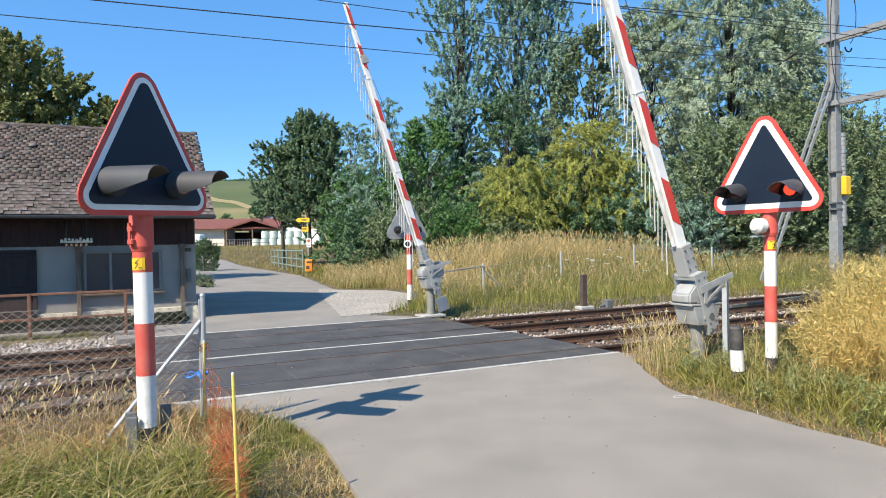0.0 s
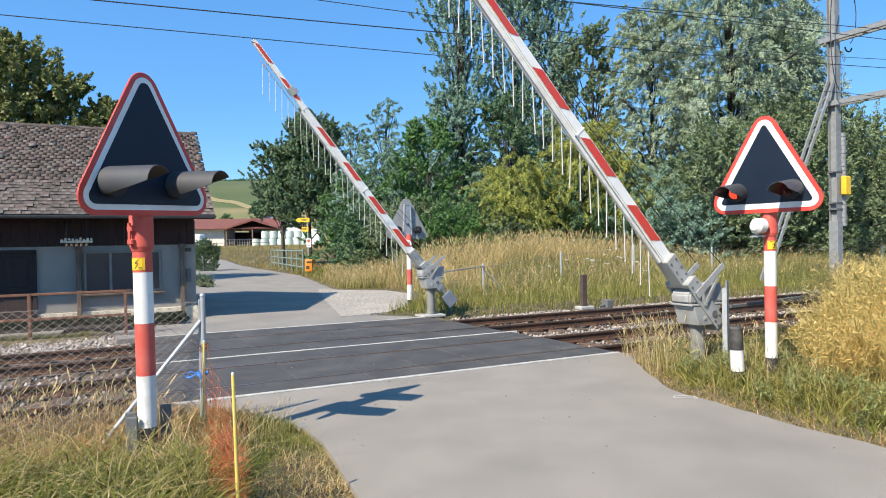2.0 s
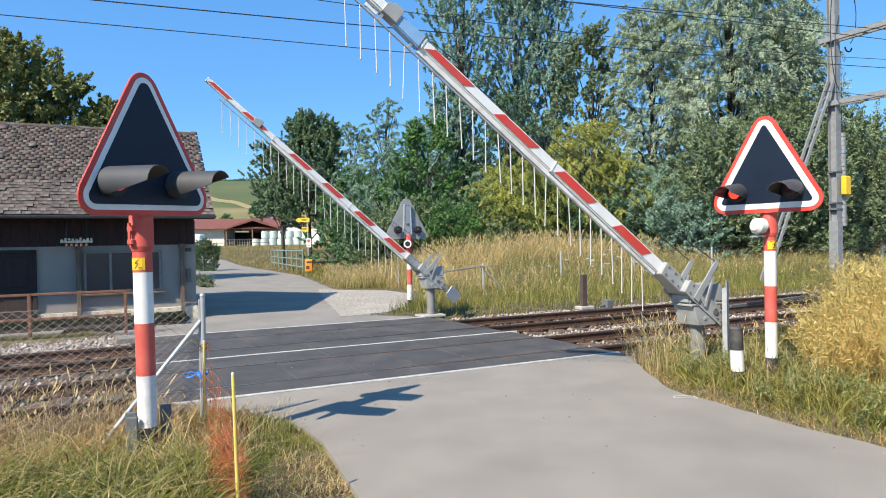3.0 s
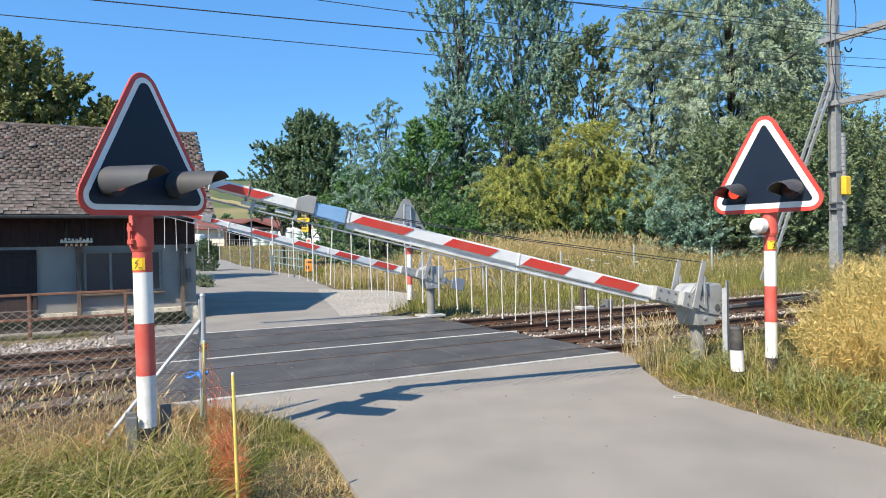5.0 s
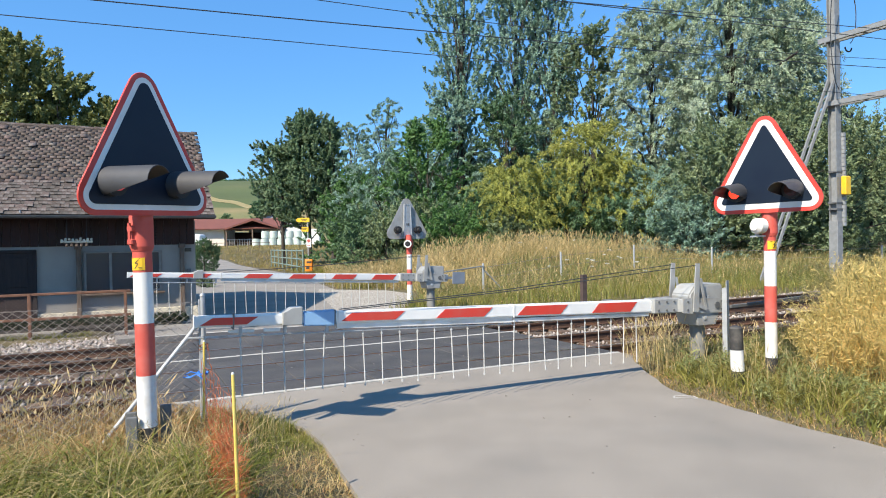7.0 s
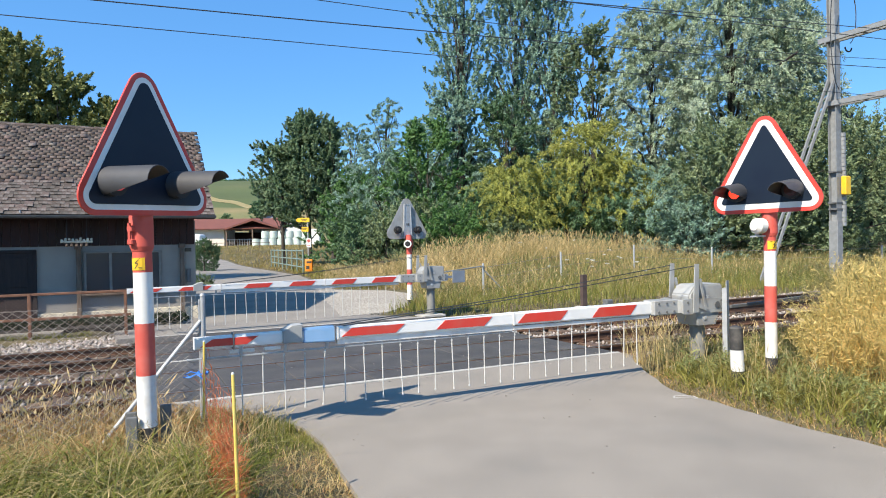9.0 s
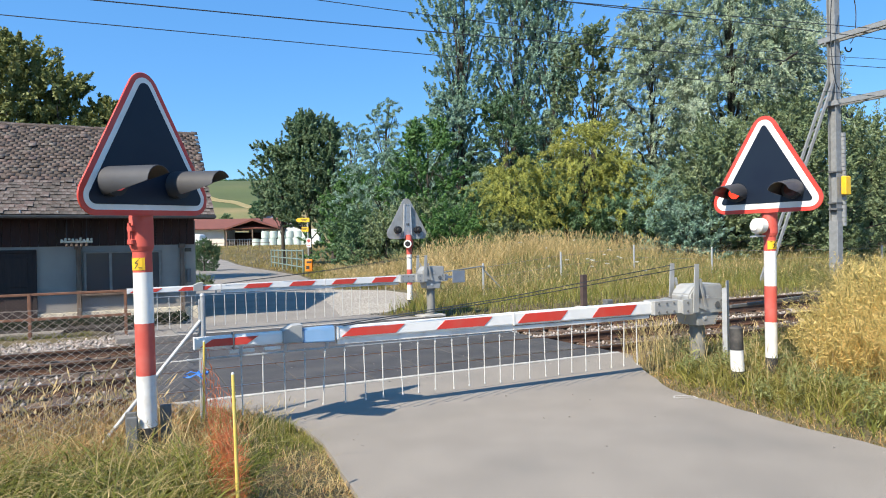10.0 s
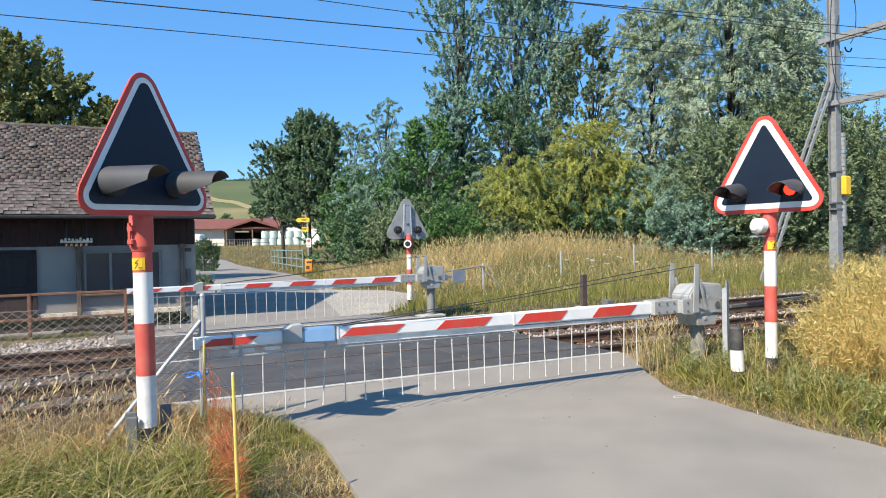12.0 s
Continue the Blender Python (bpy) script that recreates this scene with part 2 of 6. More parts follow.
M["grass_lush"] = leaf_mat("grass_lush", (0.131, 0.151, 0.020), (0.200, 0.199, 0.038), (0.289, 0.254, 0.067))
M["mast_steel"] = mat("dull_mast_steel", (0.29, 0.30, 0.30), (0.23, 0.24, 0.24), 6, 0.6, 0.2, bump=0.1, c3=(0.2, 0.185, 0.165), scale3=2.0)
M["weed"] = leaf_mat("green_weed", (0.20, 0.235, 0.075), (0.25, 0.28, 0.10), (0.32, 0.30, 0.13))
M["grass_mid"] = leaf_mat("grass_half_dry", (0.33, 0.255, 0.095), (0.22, 0.195, 0.06), (0.42, 0.28, 0.12))
M["grass_dry"] = leaf_mat("grass_dry", (0.56, 0.43, 0.20), (0.45, 0.36, 0.16), (0.60, 0.48, 0.25))
M["grass_brown"] = leaf_mat("grass_brown", (0.40, 0.24, 0.10), (0.47, 0.30, 0.12), (0.29, 0.195, 0.075))
M["rape"] = leaf_mat("ripe_rape_stems", (0.806, 0.627, 0.238), (0.694, 0.549, 0.205), (0.582, 0.504, 0.184))
M["flower"] = leaf_mat("white_umbels", (0.7, 0.7, 0.62), (0.62, 0.62, 0.55), (0.75, 0.74, 0.68))

# glass: dark glossy panes, the base colour lifted to stand in for reflections
gm = bpy.data.materials.new("window_glass")
gm.use_nodes = True
gb = gm.node_tree.nodes["Principled BSDF"]
gb.inputs["Base Color"].default_value = (0.09, 0.10, 0.115, 1)
gb.inputs["Roughness"].default_value = 0.06
gb.inputs["Transmission Weight"].default_value = 0.4
M["glass"] = gm


# ---- mesh helpers ----
def box(bm, size, m=None, bev=0.0, seg=1):
    m = m or Matrix()
    r = bmesh.ops.create_cube(bm, size=1.0, matrix=m @ Matrix.Diagonal((*size, 1)))
    if bev:
        edges = {e for v in r["verts"] for e in v.link_edges}
        bmesh.ops.bevel(bm, geom=list(edges), offset=bev, segments=seg, affect="EDGES", profile=0.5)
    return bm


def bar(bm, p0, p1, r0, r1=None, seg=10):
    p0, p1 = Vector(p0), Vector(p1)
    d = p1 - p0
    m = Matrix.Translation((p0 + p1) / 2) @ d.to_track_quat("Z", "Y").to_matrix().to_4x4()
    bmesh.ops.create_cone(bm, cap_ends=True, segments=seg, radius1=r0, radius2=r0 if r1 is None else r1, depth=d.length, matrix=m)
    return bm


def beam(bm, p0, p1, w, h, bev=0.0):
    """A square bar from p0 to p1, w across and h high."""
    p0, p1 = Vector(p0), Vector(p1)
    d = p1 - p0
    m = Matrix.Translation((p0 + p1) / 2) @ d.to_track_quat("X", "Z").to_matrix().to_4x4()
    return box(bm, (d.length, w, h), m, bev)


def prism(bm, pts, y0, y1, m=None):
    """A polygon in the xz plane, given depth along y."""
    m = m or Matrix()
    a = [bm.verts.new(m @ Vector((x, y0, z))) for x, z in pts]
    b = [bm.verts.new(m @ Vector((x, y1, z))) for x, z in pts]
    bm.faces.new(a)
    bm.faces.new(b[::-1])
    k = len(pts)
    for i in range(k):
        bm.faces.new((a[i], b[i], b[(i + 1) % k], a[(i + 1) % k]))
    return bm


def tube(bm, pts, r, seg=6):
    """One connected tube along a line of points."""
    pts = [Vector(p) for p in pts]
    rings = []
    for k, p in enumerate(pts):
        d = (pts[min(k + 1, len(pts) - 1)] - pts[max(k - 1, 0)]).normalized()
        q = d.to_track_quat("Z", "Y").to_matrix()
        rings.append([bm.verts.new(p + q @ Vector((r * math.cos(6.28319 * j / seg), r * math.sin(6.28319 * j / seg), 0))) for j in range(seg)])
    for a, b in zip(rings, rings[1:]):
        d = min(range(seg), key=lambda o: sum((a[j].co - b[(j + o) % seg].co).length for j in range(seg)))
        for j in range(seg):
            bm.faces.new((a[j], a[(j + 1) % seg], b[(j + 1 + d) % seg], b[(j + d) % seg]))
    bm.faces.new(rings[0][::-1])
    bm.faces.new(rings[-1])
    return bm


def shade(me, angle=0.6):
    for p in me.polygons:
        p.use_smooth = True
    me.set_sharp_from_angle(angle=angle)


def part(name, bm, material, parent=None, label="", smooth=True, m=None):
    me = bpy.data.meshes.new(name)
    bmesh.ops.recalc_face_normals(bm, faces=bm.faces)
    bm.to_mesh(me)
    bm.free()
    me.materials.append(material)
    if smooth:
        shade(me)
    ob = new(name, me)
    if parent is not None:
        ob.parent = parent
    if m is not None:
        ob.matrix_basis = m
    if label:
        ob["label"] = label
    return ob


def B():
    return bmesh.new()


def thing(name, m, label, category, group="", kind=""):
    ob = new(name)
    ob.matrix_basis = m
    ob.empty_display_size = 0.2
    return tagged(ob, label, category, group, kind)


def raw(name, verts, faces, material, parent=None, smooth=False):
    """A mesh from arrays of one face size."""
    verts, faces = np.asarray(verts, np.float32), np.asarray(faces, np.int32)
    me = bpy.data.meshes.new(name)
    k = faces.shape[1]
    me.vertices.add(len(verts))
    me.vertices.foreach_set("co", verts.ravel())
    me.loops.add(faces.size)
    me.loops.foreach_set("vertex_index", faces.ravel())
    me.polygons.add(len(faces))
    me.polygons.foreach_set("loop_start", np.arange(0, faces.size, k, dtype=np.int32))
    me.update(calc_edges=True)
    me.materials.append(material)
    if smooth:
        me.polygons.foreach_set("use_smooth", np.ones(len(faces), bool))
    ob = new(name, me)
    if parent is not None:
        ob.parent = parent
    return ob


# ---- the plan: u runs along the railway, n across it, away from the eye ----
TURN = 26.3
CU, SU = math.cos(radians(TURN)), math.sin(radians(TURN))


def W(u, n, z=0.0):
    return Vector((CU * u - SU * n, SU * u + CU * n, z))


def UN(x, y):
    return CU * x + SU * y, -SU * x + CU * y


def rail_frame(u=0.0, n=0.0, z=0.0, turn=0.0):
    p = W(u, n, z)
    return pose(p.x, p.y, p.z, 0, 0, TURN + turn)


def smooth01(a, b, x):
    t = np.clip((x - a) / (b - a), 0, 1)
    return t * t * (3 - 2 * t)


def poly_dist(x, y, pts):
    """Signed distance to a polygon, negative inside."""
    x, y = np.asarray(x, float), np.asarray(y, float)
    d, inside = np.full(x.shape, 1e9), np.zeros(x.shape, bool)
    for (x0, y0), (x1, y1) in zip(pts, pts[1:] + pts[:1]):
        ex, ey = x1 - x0, y1 - y0
        t = np.clip(((x - x0) * ex + (y - y0) * ey) / (ex * ex + ey * ey), 0, 1)
        d = np.minimum(d, np.hypot(x - x0 - t * ex, y - y0 - t * ey))
        hit = (y0 > y) != (y1 > y)
        with np.errstate(divide="ignore", invalid="ignore"):
            inside ^= hit & (x < ex * (y - y0) / (ey if ey else 1e-9) + x0)
    return np.where(inside, -d, d)


def wob(x, y, s, seed=0.0):
    """Cheap smooth noise over arrays."""
    return (np.sin(x * s * 1.3 + y * s * 0.7 + seed) + np.sin(-x * s * 0.8 + y * s * 1.9 + 2.1 * seed + 1.3)
            + np.sin(x * s * 2.7 - y * s * 2.2 + 0.7 * seed) * 0.6 + np.sin(x * s * 4.9 + y * s * 4.1 + seed) * 0.35) / 2.95


c0 = W(7.15, 8.0)
near_road = [(4.6, 2.6), (3.67, 5.41), (3.04, 6.82), (2.69, 7.7), (2.66, 8.6), (2.80, 9.2), (c0.x, c0.y),
             tuple(W(0.25, 8.0))[:2], (-2.75, 7.05), (-2.3, 6.93), (-1.88, 6.76), (-1.39, 6.37), (-1.06, 5.8), (-0.89, 5.38), (-0.61, 4.56), (0.2, 1.5), (0.4, -8.0), (7.0, -8.0)]
cross_road = [tuple(W(0.25, 7.9))[:2], tuple(W(7.2, 7.9))[:2], tuple(W(6.7, 14.6))[:2], tuple(W(0.25, 14.6))[:2]]
f0, f1 = W(6.7, 14.45), W(-0.1, 14.45)
far_road = [(f0.x, f0.y), (-1.9, 16.6), (-2.6, 20.0), (-3.6, 23.5), (-4.6, 27.0), (-8.9, 40.2), (-14.2, 51.5), (-24.0, 72.0), (-34.0, 88.0), (-60.0, 105.0), (-64.0, 101.0),
            (-38.0, 82.0), (-28.0, 66.0), (-20.0, 50.0), (-16.0, 40.0), (-12.6, 31.0), (-9.2, 22.6), (-6.6, 17.2), (-7.2, 14.2), (f1.x, f1.y)]
gravel_lot = [(-2.6, 16.3), (-1.5, 17.2), (-0.9, 19.5), (-1.2, 23.6), (-2.2, 25.4), (-5.2, 26.8), (-4.2, 22.5)]


def height(x, y):
    """The lie of the land."""
    x, y = np.asarray(x, float), np.asarray(y, float)
    u, n = UN(x, y)
    d = np.minimum(np.minimum(poly_dist(x, y, near_road), poly_dist(x, y, cross_road)), np.minimum(poly_dist(x, y, far_road), poly_dist(x, y, gravel_lot)))
    out = smooth01(-0.02, 0.5, d)
    z = -0.06 + out * (0.085 + 0.03 * wob(x, y, 2.1) + 0.02 * wob(x, y, 5.3, 2))
    bed = smooth01(7.2, 7.75, n) * (1 - smooth01(14.6, 15.1, n)) * (1 - (smooth01(0.22, 0.32, u) * (1 - smooth01(6.9, 7.5, u))))
    z = z - 0.26 * bed
    bank = smooth01(15.8, 24.0, n) * smooth01(1.0, 5.0, d) * smooth01(-1.0, 5.0, u)
    z = z + 0.75 * bank * (1 - smooth01(38, 52, y))
    z = z + 0.45 * np.exp(-(((x - 4.6) / 4.6) ** 2 + ((y - 28.0) / 3.6) ** 2))
    r = np.hypot(x * 0.6, y)
    land = 2.0 * smooth01(60, 112, r) + smooth01(115, 400, r) * 38.2 * (0.75 + 0.25 * smooth01(120, -120, x)) + 3 * smooth01(120, 300, r) * wob(x, y, 0.012)
    return z + np.where(y > 0, land, 0.15 * land)


def axis(lo, hi, step, reach, grow=1.22):
    mid = list(np.arange(lo, hi + 1e-6, step))
    a, s = [], step
    p = hi
    while p < reach:
        s *= grow
        p += s
        a.append(p)
    b, s, p = [], step, lo
    while p > -reach:
        s *= grow
        p -= s
        b.append(p)
    return np.array(b[::-1] + mid + a)


def build_ground():
    xs, ys = axis(-11, 12, 0.16, 2500, 1.12), axis(2, 30, 0.16, 2500, 1.12)
    gx, gy = np.meshgrid(xs, ys)
    z = height(gx, gy)
    nx, ny = len(xs), len(ys)
    i = (np.arange(ny - 1)[:, None] * nx + np.arange(nx - 1)[None, :]).ravel()
    ob = raw("ground", np.stack([gx.ravel(), gy.ravel(), z.ravel()], 1), np.stack([i, i + 1, i + nx + 1, i + nx], 1), M["ground"], smooth=True)
    ob.data.materials.append(M["meadow"])
    ob.data.materials.append(M["straw_field"])
    cx, cy = gx.ravel()[i], gy.ravel()[i]
    r = np.hypot(cx * 0.6, cy) + 12 * wob(cx, cy, 0.03)
    ob.data.polygons.foreach_set("material_index", np.where(r > 225, 1, np.where(r > 95, 2, 0)).astype(np.int32))
    tagged(ob, "dry grassy ground rising to a green hill", "ground", kind="structure")


def sheet(name, pts, z, thick, material, label, rough_edge=0.05, step=0.25):
    """A slab with a slightly ragged outline."""
    rng = random.Random(len(pts) * 7 + int(abs(pts[0][0]) * 10))
    out = []
    for (x0, y0), (x1, y1) in zip(pts, pts[1:] + pts[:1]):
        k = max(1, min(40, int(math.hypot(x1 - x0, y1 - y0) / step)))
        for j in range(k):
            t = j / k
            out.append((x0 + (x1 - x0) * t + rng.uniform(-rough_edge, rough_edge), y0 + (y1 - y0) * t + rng.uniform(-rough_edge, rough_edge)))
    bm = B()
    a = [bm.verts.new((x, y, z)) for x, y in out]
    for t in geometry.tessellate_polygon([[Vector((x, y, 0)) for x, y in out]]):
        bm.faces.new([a[j] for j in t])
    bot = [bm.verts.new((x, y, z - thick)) for x, y in out]
    for j in range(len(a)):
        bm.faces.new((a[j], a[(j + 1) % len(a)], bot[(j + 1) % len(a)], bot[j]))
    ob = part(name, bm, material, smooth=False)
    return tagged(ob, label, name.split("_")[0], kind="structure")


def build_field_path():
    """A trodden straw-coloured track across the slope."""
    a, b = Vector((-95.0, 250.0, 0)), Vector((-52.0, 214.0, 0))
    bm = B()
    rows = []
    for k in range(25):
        q = a.lerp(b, k / 24) + Vector((0, 1.2 * math.sin(k * 0.7), 0))
        rows.append([bm.verts.new((q.x, q.y + d, float(height(q.x, q.y + d)) + 0.12)) for d in (-2.6, 2.6)])
    for p, q in zip(rows, rows[1:]):
        bm.faces.new((p[0], q[0], q[1], p[1]))
    tagged(part("field_path", bm, M["grass_dry"], smooth=False), "pale trodden track across the hill meadow", "path", kind="structure")


def build_roads():
    sheet("road_near", near_road, 0.0, 0.12, M["asphalt"], "worn light grey asphalt road with ragged verge")
    fr = sheet("road_far", far_road, -0.004, 0.10, M["asphalt_far"], "pale grey asphalt lane bending away past the house", 0.04)
    me = fr.data
    for v in me.vertices:
        r = math.hypot(v.co.x * 0.6, v.co.y)
        v.co.z += 0.03 + float(height(v.co.x, v.co.y)) + 0.06 if r > 58 else 0.0
    sheet("gravel_lot", gravel_lot, 0.004, 0.10, M["gravel"], "pale gravel patch beside the lane", 0.05, 0.5)
    bm = B()
    for p0, p1 in (((-0.13, -0.05), (0.13, -0.05)), ((0.13, -0.05), (0.10, 0.06)), ((0.10, 0.06), (-0.10, 0.05)), ((-0.10, 0.05), (-0.13, -0.05))):
        beam(bm, (*p0, 0.003), (*p1, 0.003), 0.018, 0.003)
    mk = part("paint_mark", bm, M["white_line"], smooth=False, m=pose(2.70, 7.32, 0.001, 0, 0, -12))
    tagged(mk, "small faded white outline painted on the asphalt", "road marking")


RAILS = (8.70, 10.13, 11.98, 13.41)


def rail_profile():
    return [(-0.062, -0.16), (0.062, -0.16), (0.062, -0.148), (0.012, -0.128), (0.010, -0.045), (0.034, -0.034), (0.036, -0.008), (0.026, 0.0), (-0.026, 0.0), (-0.036, -0.008), (-0.034, -0.034), (-0.010, -0.045), (-0.012, -0.128), (-0.062, -0.148)]


def build_tracks():
    rng = random.Random(4)
    for k in (0, 1):
        t = thing("railway_track", rail_frame(0, 0), "rusty rails on brown wooden sleepers in stone ballast", "railway track", "railway tracks", "structure")
        c = (RAILS[2 * k] + RAILS[2 * k + 1]) / 2
        for n in RAILS[2 * k:2 * k + 2]:
            bm = B()
            mm = Matrix(((0, 1, 0, 0), (1, 0, 0, n), (0, 0, 1, 0.0), (0, 0, 0, 1)))
            prism(bm, rail_profile(), -90, 90, mm)
            r = part("rail", bm, M["rail"], t)
            bm = B()
            box(bm, (180, 0.044, 0.003), pose(0, n, 0.0022))
            part("running_surface", bm, M["rail_top"], r, "worn bright rail top")
        shared = None
        for u in np.arange(-15.0, 34.0, 0.62):
            if -0.1 < u < 7.2:
                continue
            if shared is None:
                bm = B()
                box(bm, (0.24, 2.5, 0.16), None, 0.012)
                s = part("sleeper", bm, M["sleeper"], t)
                shared = s.data
            else:
                s = new("sleeper", shared)
                s.parent = t
            s.matrix_basis = pose(u + rng.uniform(-0.03, 0.03), c + rng.uniform(-0.03, 0.03), -0.242, 0, 0, rng.uniform(-1, 1))
        # rail chairs and clips, joined
        bm = B()
        for u in np.arange(-15.0, 34.0, 0.62):
            if -0.1 < u < 7.2:
                continue
            for n in RAILS[2 * k:2 * k + 2]:
                box(bm, (0.16, 0.34, 0.02), pose(u, n, -0.152))
                for sgn in (-1, 1):
                    box(bm, (0.05, 0.05, 0.06), pose(u, n + sgn * 0.1, -0.12))
        tagged(part("rail_clips", bm, M["rail"], t, smooth=False), kind="stuff")
    # ballast bed and its stones
    for lo, hi, nm in ((-60, 0.34, "ballast_bed_west"), (7.15, 70, "ballast_bed_east")):
        us = np.arange(lo, hi, 0.18)
        ns = np.arange(7.35, 15.45 if hi < 1 else 14.95, 0.15)
        gu, gn = np.meshgrid(us, ns)
        hgt = -0.215 + 0.025 * wob(gu, gn, 9.0) + 0.02 * wob(gu, gn, 17.0, 4) - 0.13 * smooth01(8.0, 7.4, gn) + 0.05 * smooth01(13.6, 14.0, gn) + (0.13 * smooth01(14.3, 15.2, gn) if hi < 1 else 0.0)
        nx, ny = len(us), len(ns)
        i = (np.arange(ny - 1)[:, None] * nx + np.arange(nx - 1)[None, :]).ravel()
        ob = raw(nm, np.stack([gu.ravel(), gn.ravel(), hgt.ravel()], 1), np.stack([i, i + 1, i + nx + 1, i + nx], 1), M["ballast"], smooth=True)
        ob.matrix_basis = rail_frame()
        tagged(ob, "brown dusty stone ballast", "ballast", kind="structure")
    rs = np.random.RandomState(3)
    base = np.array([(1, 0, 0), (-1, 0, 0), (0, 1, 0), (0, -1, 0), (0, 0, 1), (0, 0, -1)], float)
    tri = np.array([(0, 2, 4), (2, 1, 4), (1, 3, 4), (3, 0, 4), (2, 0, 5), (1, 2, 5), (3, 1, 5), (0, 3, 5)])
    V, Fc, k = [], [], 0
    count = 30000
    uu = np.where(rs.rand(count) < 0.62, rs.uniform(7.2, 24, count), rs.uniform(-9, 0.15, count))
    nn = rs.uniform(7.5, 14.8, count)
    band = (uu < 0.2) & (rs.rand(count) < 0.62)
    nn[band] = 13.72 + 1.5 * rs.rand(band.sum()) ** 1.25
    pale = (np.abs(nn - 11.05) < 0.55) | (nn > 13.75) | (rs.rand(count) < 0.35)
    for u, n, keep in zip(uu, nn, pale):
        if not keep:
            continue
        s = rs.uniform(0.018, 0.042)
        q = base * (1 + rs.uniform(-0.3, 0.3, (6, 1))) * s
        a = rs.uniform(0, 6.28)
        b = rs.uniform(-0.6, 0.6)
        q = q @ np.array([[math.cos(a), -math.sin(a), 0], [math.sin(a), math.cos(a), 0], [0, 0, 1]]) @ np.array([[1, 0, 0], [0, math.cos(b), -math.sin(b)], [0, math.sin(b), math.cos(b)]])
        V.append(q + (u, n, (-0.14 if n > 13.7 else -0.195) + (0.13 * min(1.0, max(0.0, (n - 14.3) / 0.9)) if u < 0.2 else 0.0) + rs.uniform(-0.02, 0.02)))
        Fc.append(tri + k)
        k += 6
    st = raw("ballast_stones", np.concatenate(V), np.concatenate(Fc), M["stone"])
    st.matrix_basis = rail_frame()
    tagged(st, "loose pale and rust-stained ballast stones between the rails", "ballast", kind="stuff")


def build_crossing():
    t = thing("crossing_deck", rail_frame(), "dark rubber level crossing panels with white edge beams", "level crossing", "", "structure")
    rows = [(8.14, 8.655), (8.775, 10.055), (10.175, 11.045), (11.135, 11.905), (12.06, 13.335), (13.49, 14.42)]
    rng = random.Random(8)
    for a, z in rows:
        L = 0.9
        for j in range(8):
            u0 = 0.28 + j * L
            end = 7.08 - (a - 8.1) * 0.07
            u1 = min(u0 + L - 0.006, end)
            if u1 - u0 < 0.1:
                continue
            bm = B()
            box(bm, (u1 - u0, z - a, 0.14), pose((u0 + u1) / 2, (a + z) / 2, -0.072 + rng.uniform(0, 0.004)), 0.008)
            part("panel", bm, M["rubber"], t, smooth=False)
    bm = B()
    box(bm, (6.9, 6.3, 0.05), pose(3.6, 11.28, -0.17))
    part("bed", bm, M["black_old"], t, smooth=False)
    for n, w in ((8.085, 0.07), (11.09, 0.06)):
        bm = B()
        for j in range(5):
            box(bm, (1.36, w, 0.14), pose(0.28 + 0.685 + j * 1.365, n, -0.066), 0.006)
        part("edge_beam", bm, M["white_line"], t, "white concrete edge beam", smooth=False)
    bm = B()
    box(bm, (6.4, 0.09, 0.12), pose(3.45, 14.47, -0.058), 0.006)
    part("edge_beam", bm, M["concrete"], t, "grey concrete edge beam", smooth=False)


# ---- crossing signals ----
def rounded_triangle(side, r, inset=0.0, seg=7):
    """Upright triangle with rounded corners, its lowest edge at z = 0 before the inset."""
    h = side * math.sqrt(3) / 2
    cen = [(-side / 2 + r * math.sqrt(3), r), (side / 2 - r * math.sqrt(3), r), (0.0, h - 2 * r)]
    rr = max(r - inset, 0.03)
    k = max(inset - (r - rr), 0.0)
    mid = (0.0, h / 3)
    pts = []
    for (cx, cz), a0 in zip(cen, (150, -90, 30)):
        # corner centres move towards the middle once the radius is used up
        f = 1 - 2 * max(inset - (r - 0.03), 0.0) / (2 * (h / 3 - r)) if k else 1.0
        x0, z0 = mid[0] + (cx - mid[0]) * f, mid[1] + (cz - mid[1]) * f
        for j in range(seg + 1):
            a = radians(a0 + 120 * j / seg)
            pts.append((x0 + rr * math.cos(a), z0 + rr * math.sin(a)))
    return pts


def hood_mesh(r, length, t=0.006, seg=22, spread=128):
    """An open lamp hood: a half tube that gets shorter towards its lower edges; it points to -y."""
    bm = B()
    rings = []
    for j in range(seg + 1):
        a = radians(-spread + 2 * spread * j / seg)
        w = abs(a) / radians(spread)
        ln = length * max(0.06, 1 - 0.94 * max(0.0, w - 0.56) / 0.40)
        ring = []
        for y, rad in ((0.0, r), (-ln, r * 1.02), (-ln, r * 1.02 - t), (0.0, r - t)):
            droop = 0.06 * (y / length) * r if y else 0.0
            ring.append(bm.verts.new((rad * math.sin(a), y, rad * math.cos(a) + droop)))
        rings.append(ring)
    for a, b in zip(rings, rings[1:]):
        for i in range(4):
            bm.faces.new((a[i], a[(i + 1) % 4], b[(i + 1) % 4], b[i]))
    bm.faces.new(rings[0])
    bm.faces.new(rings[-1][::-1])
    return bm


FLASHERS = []


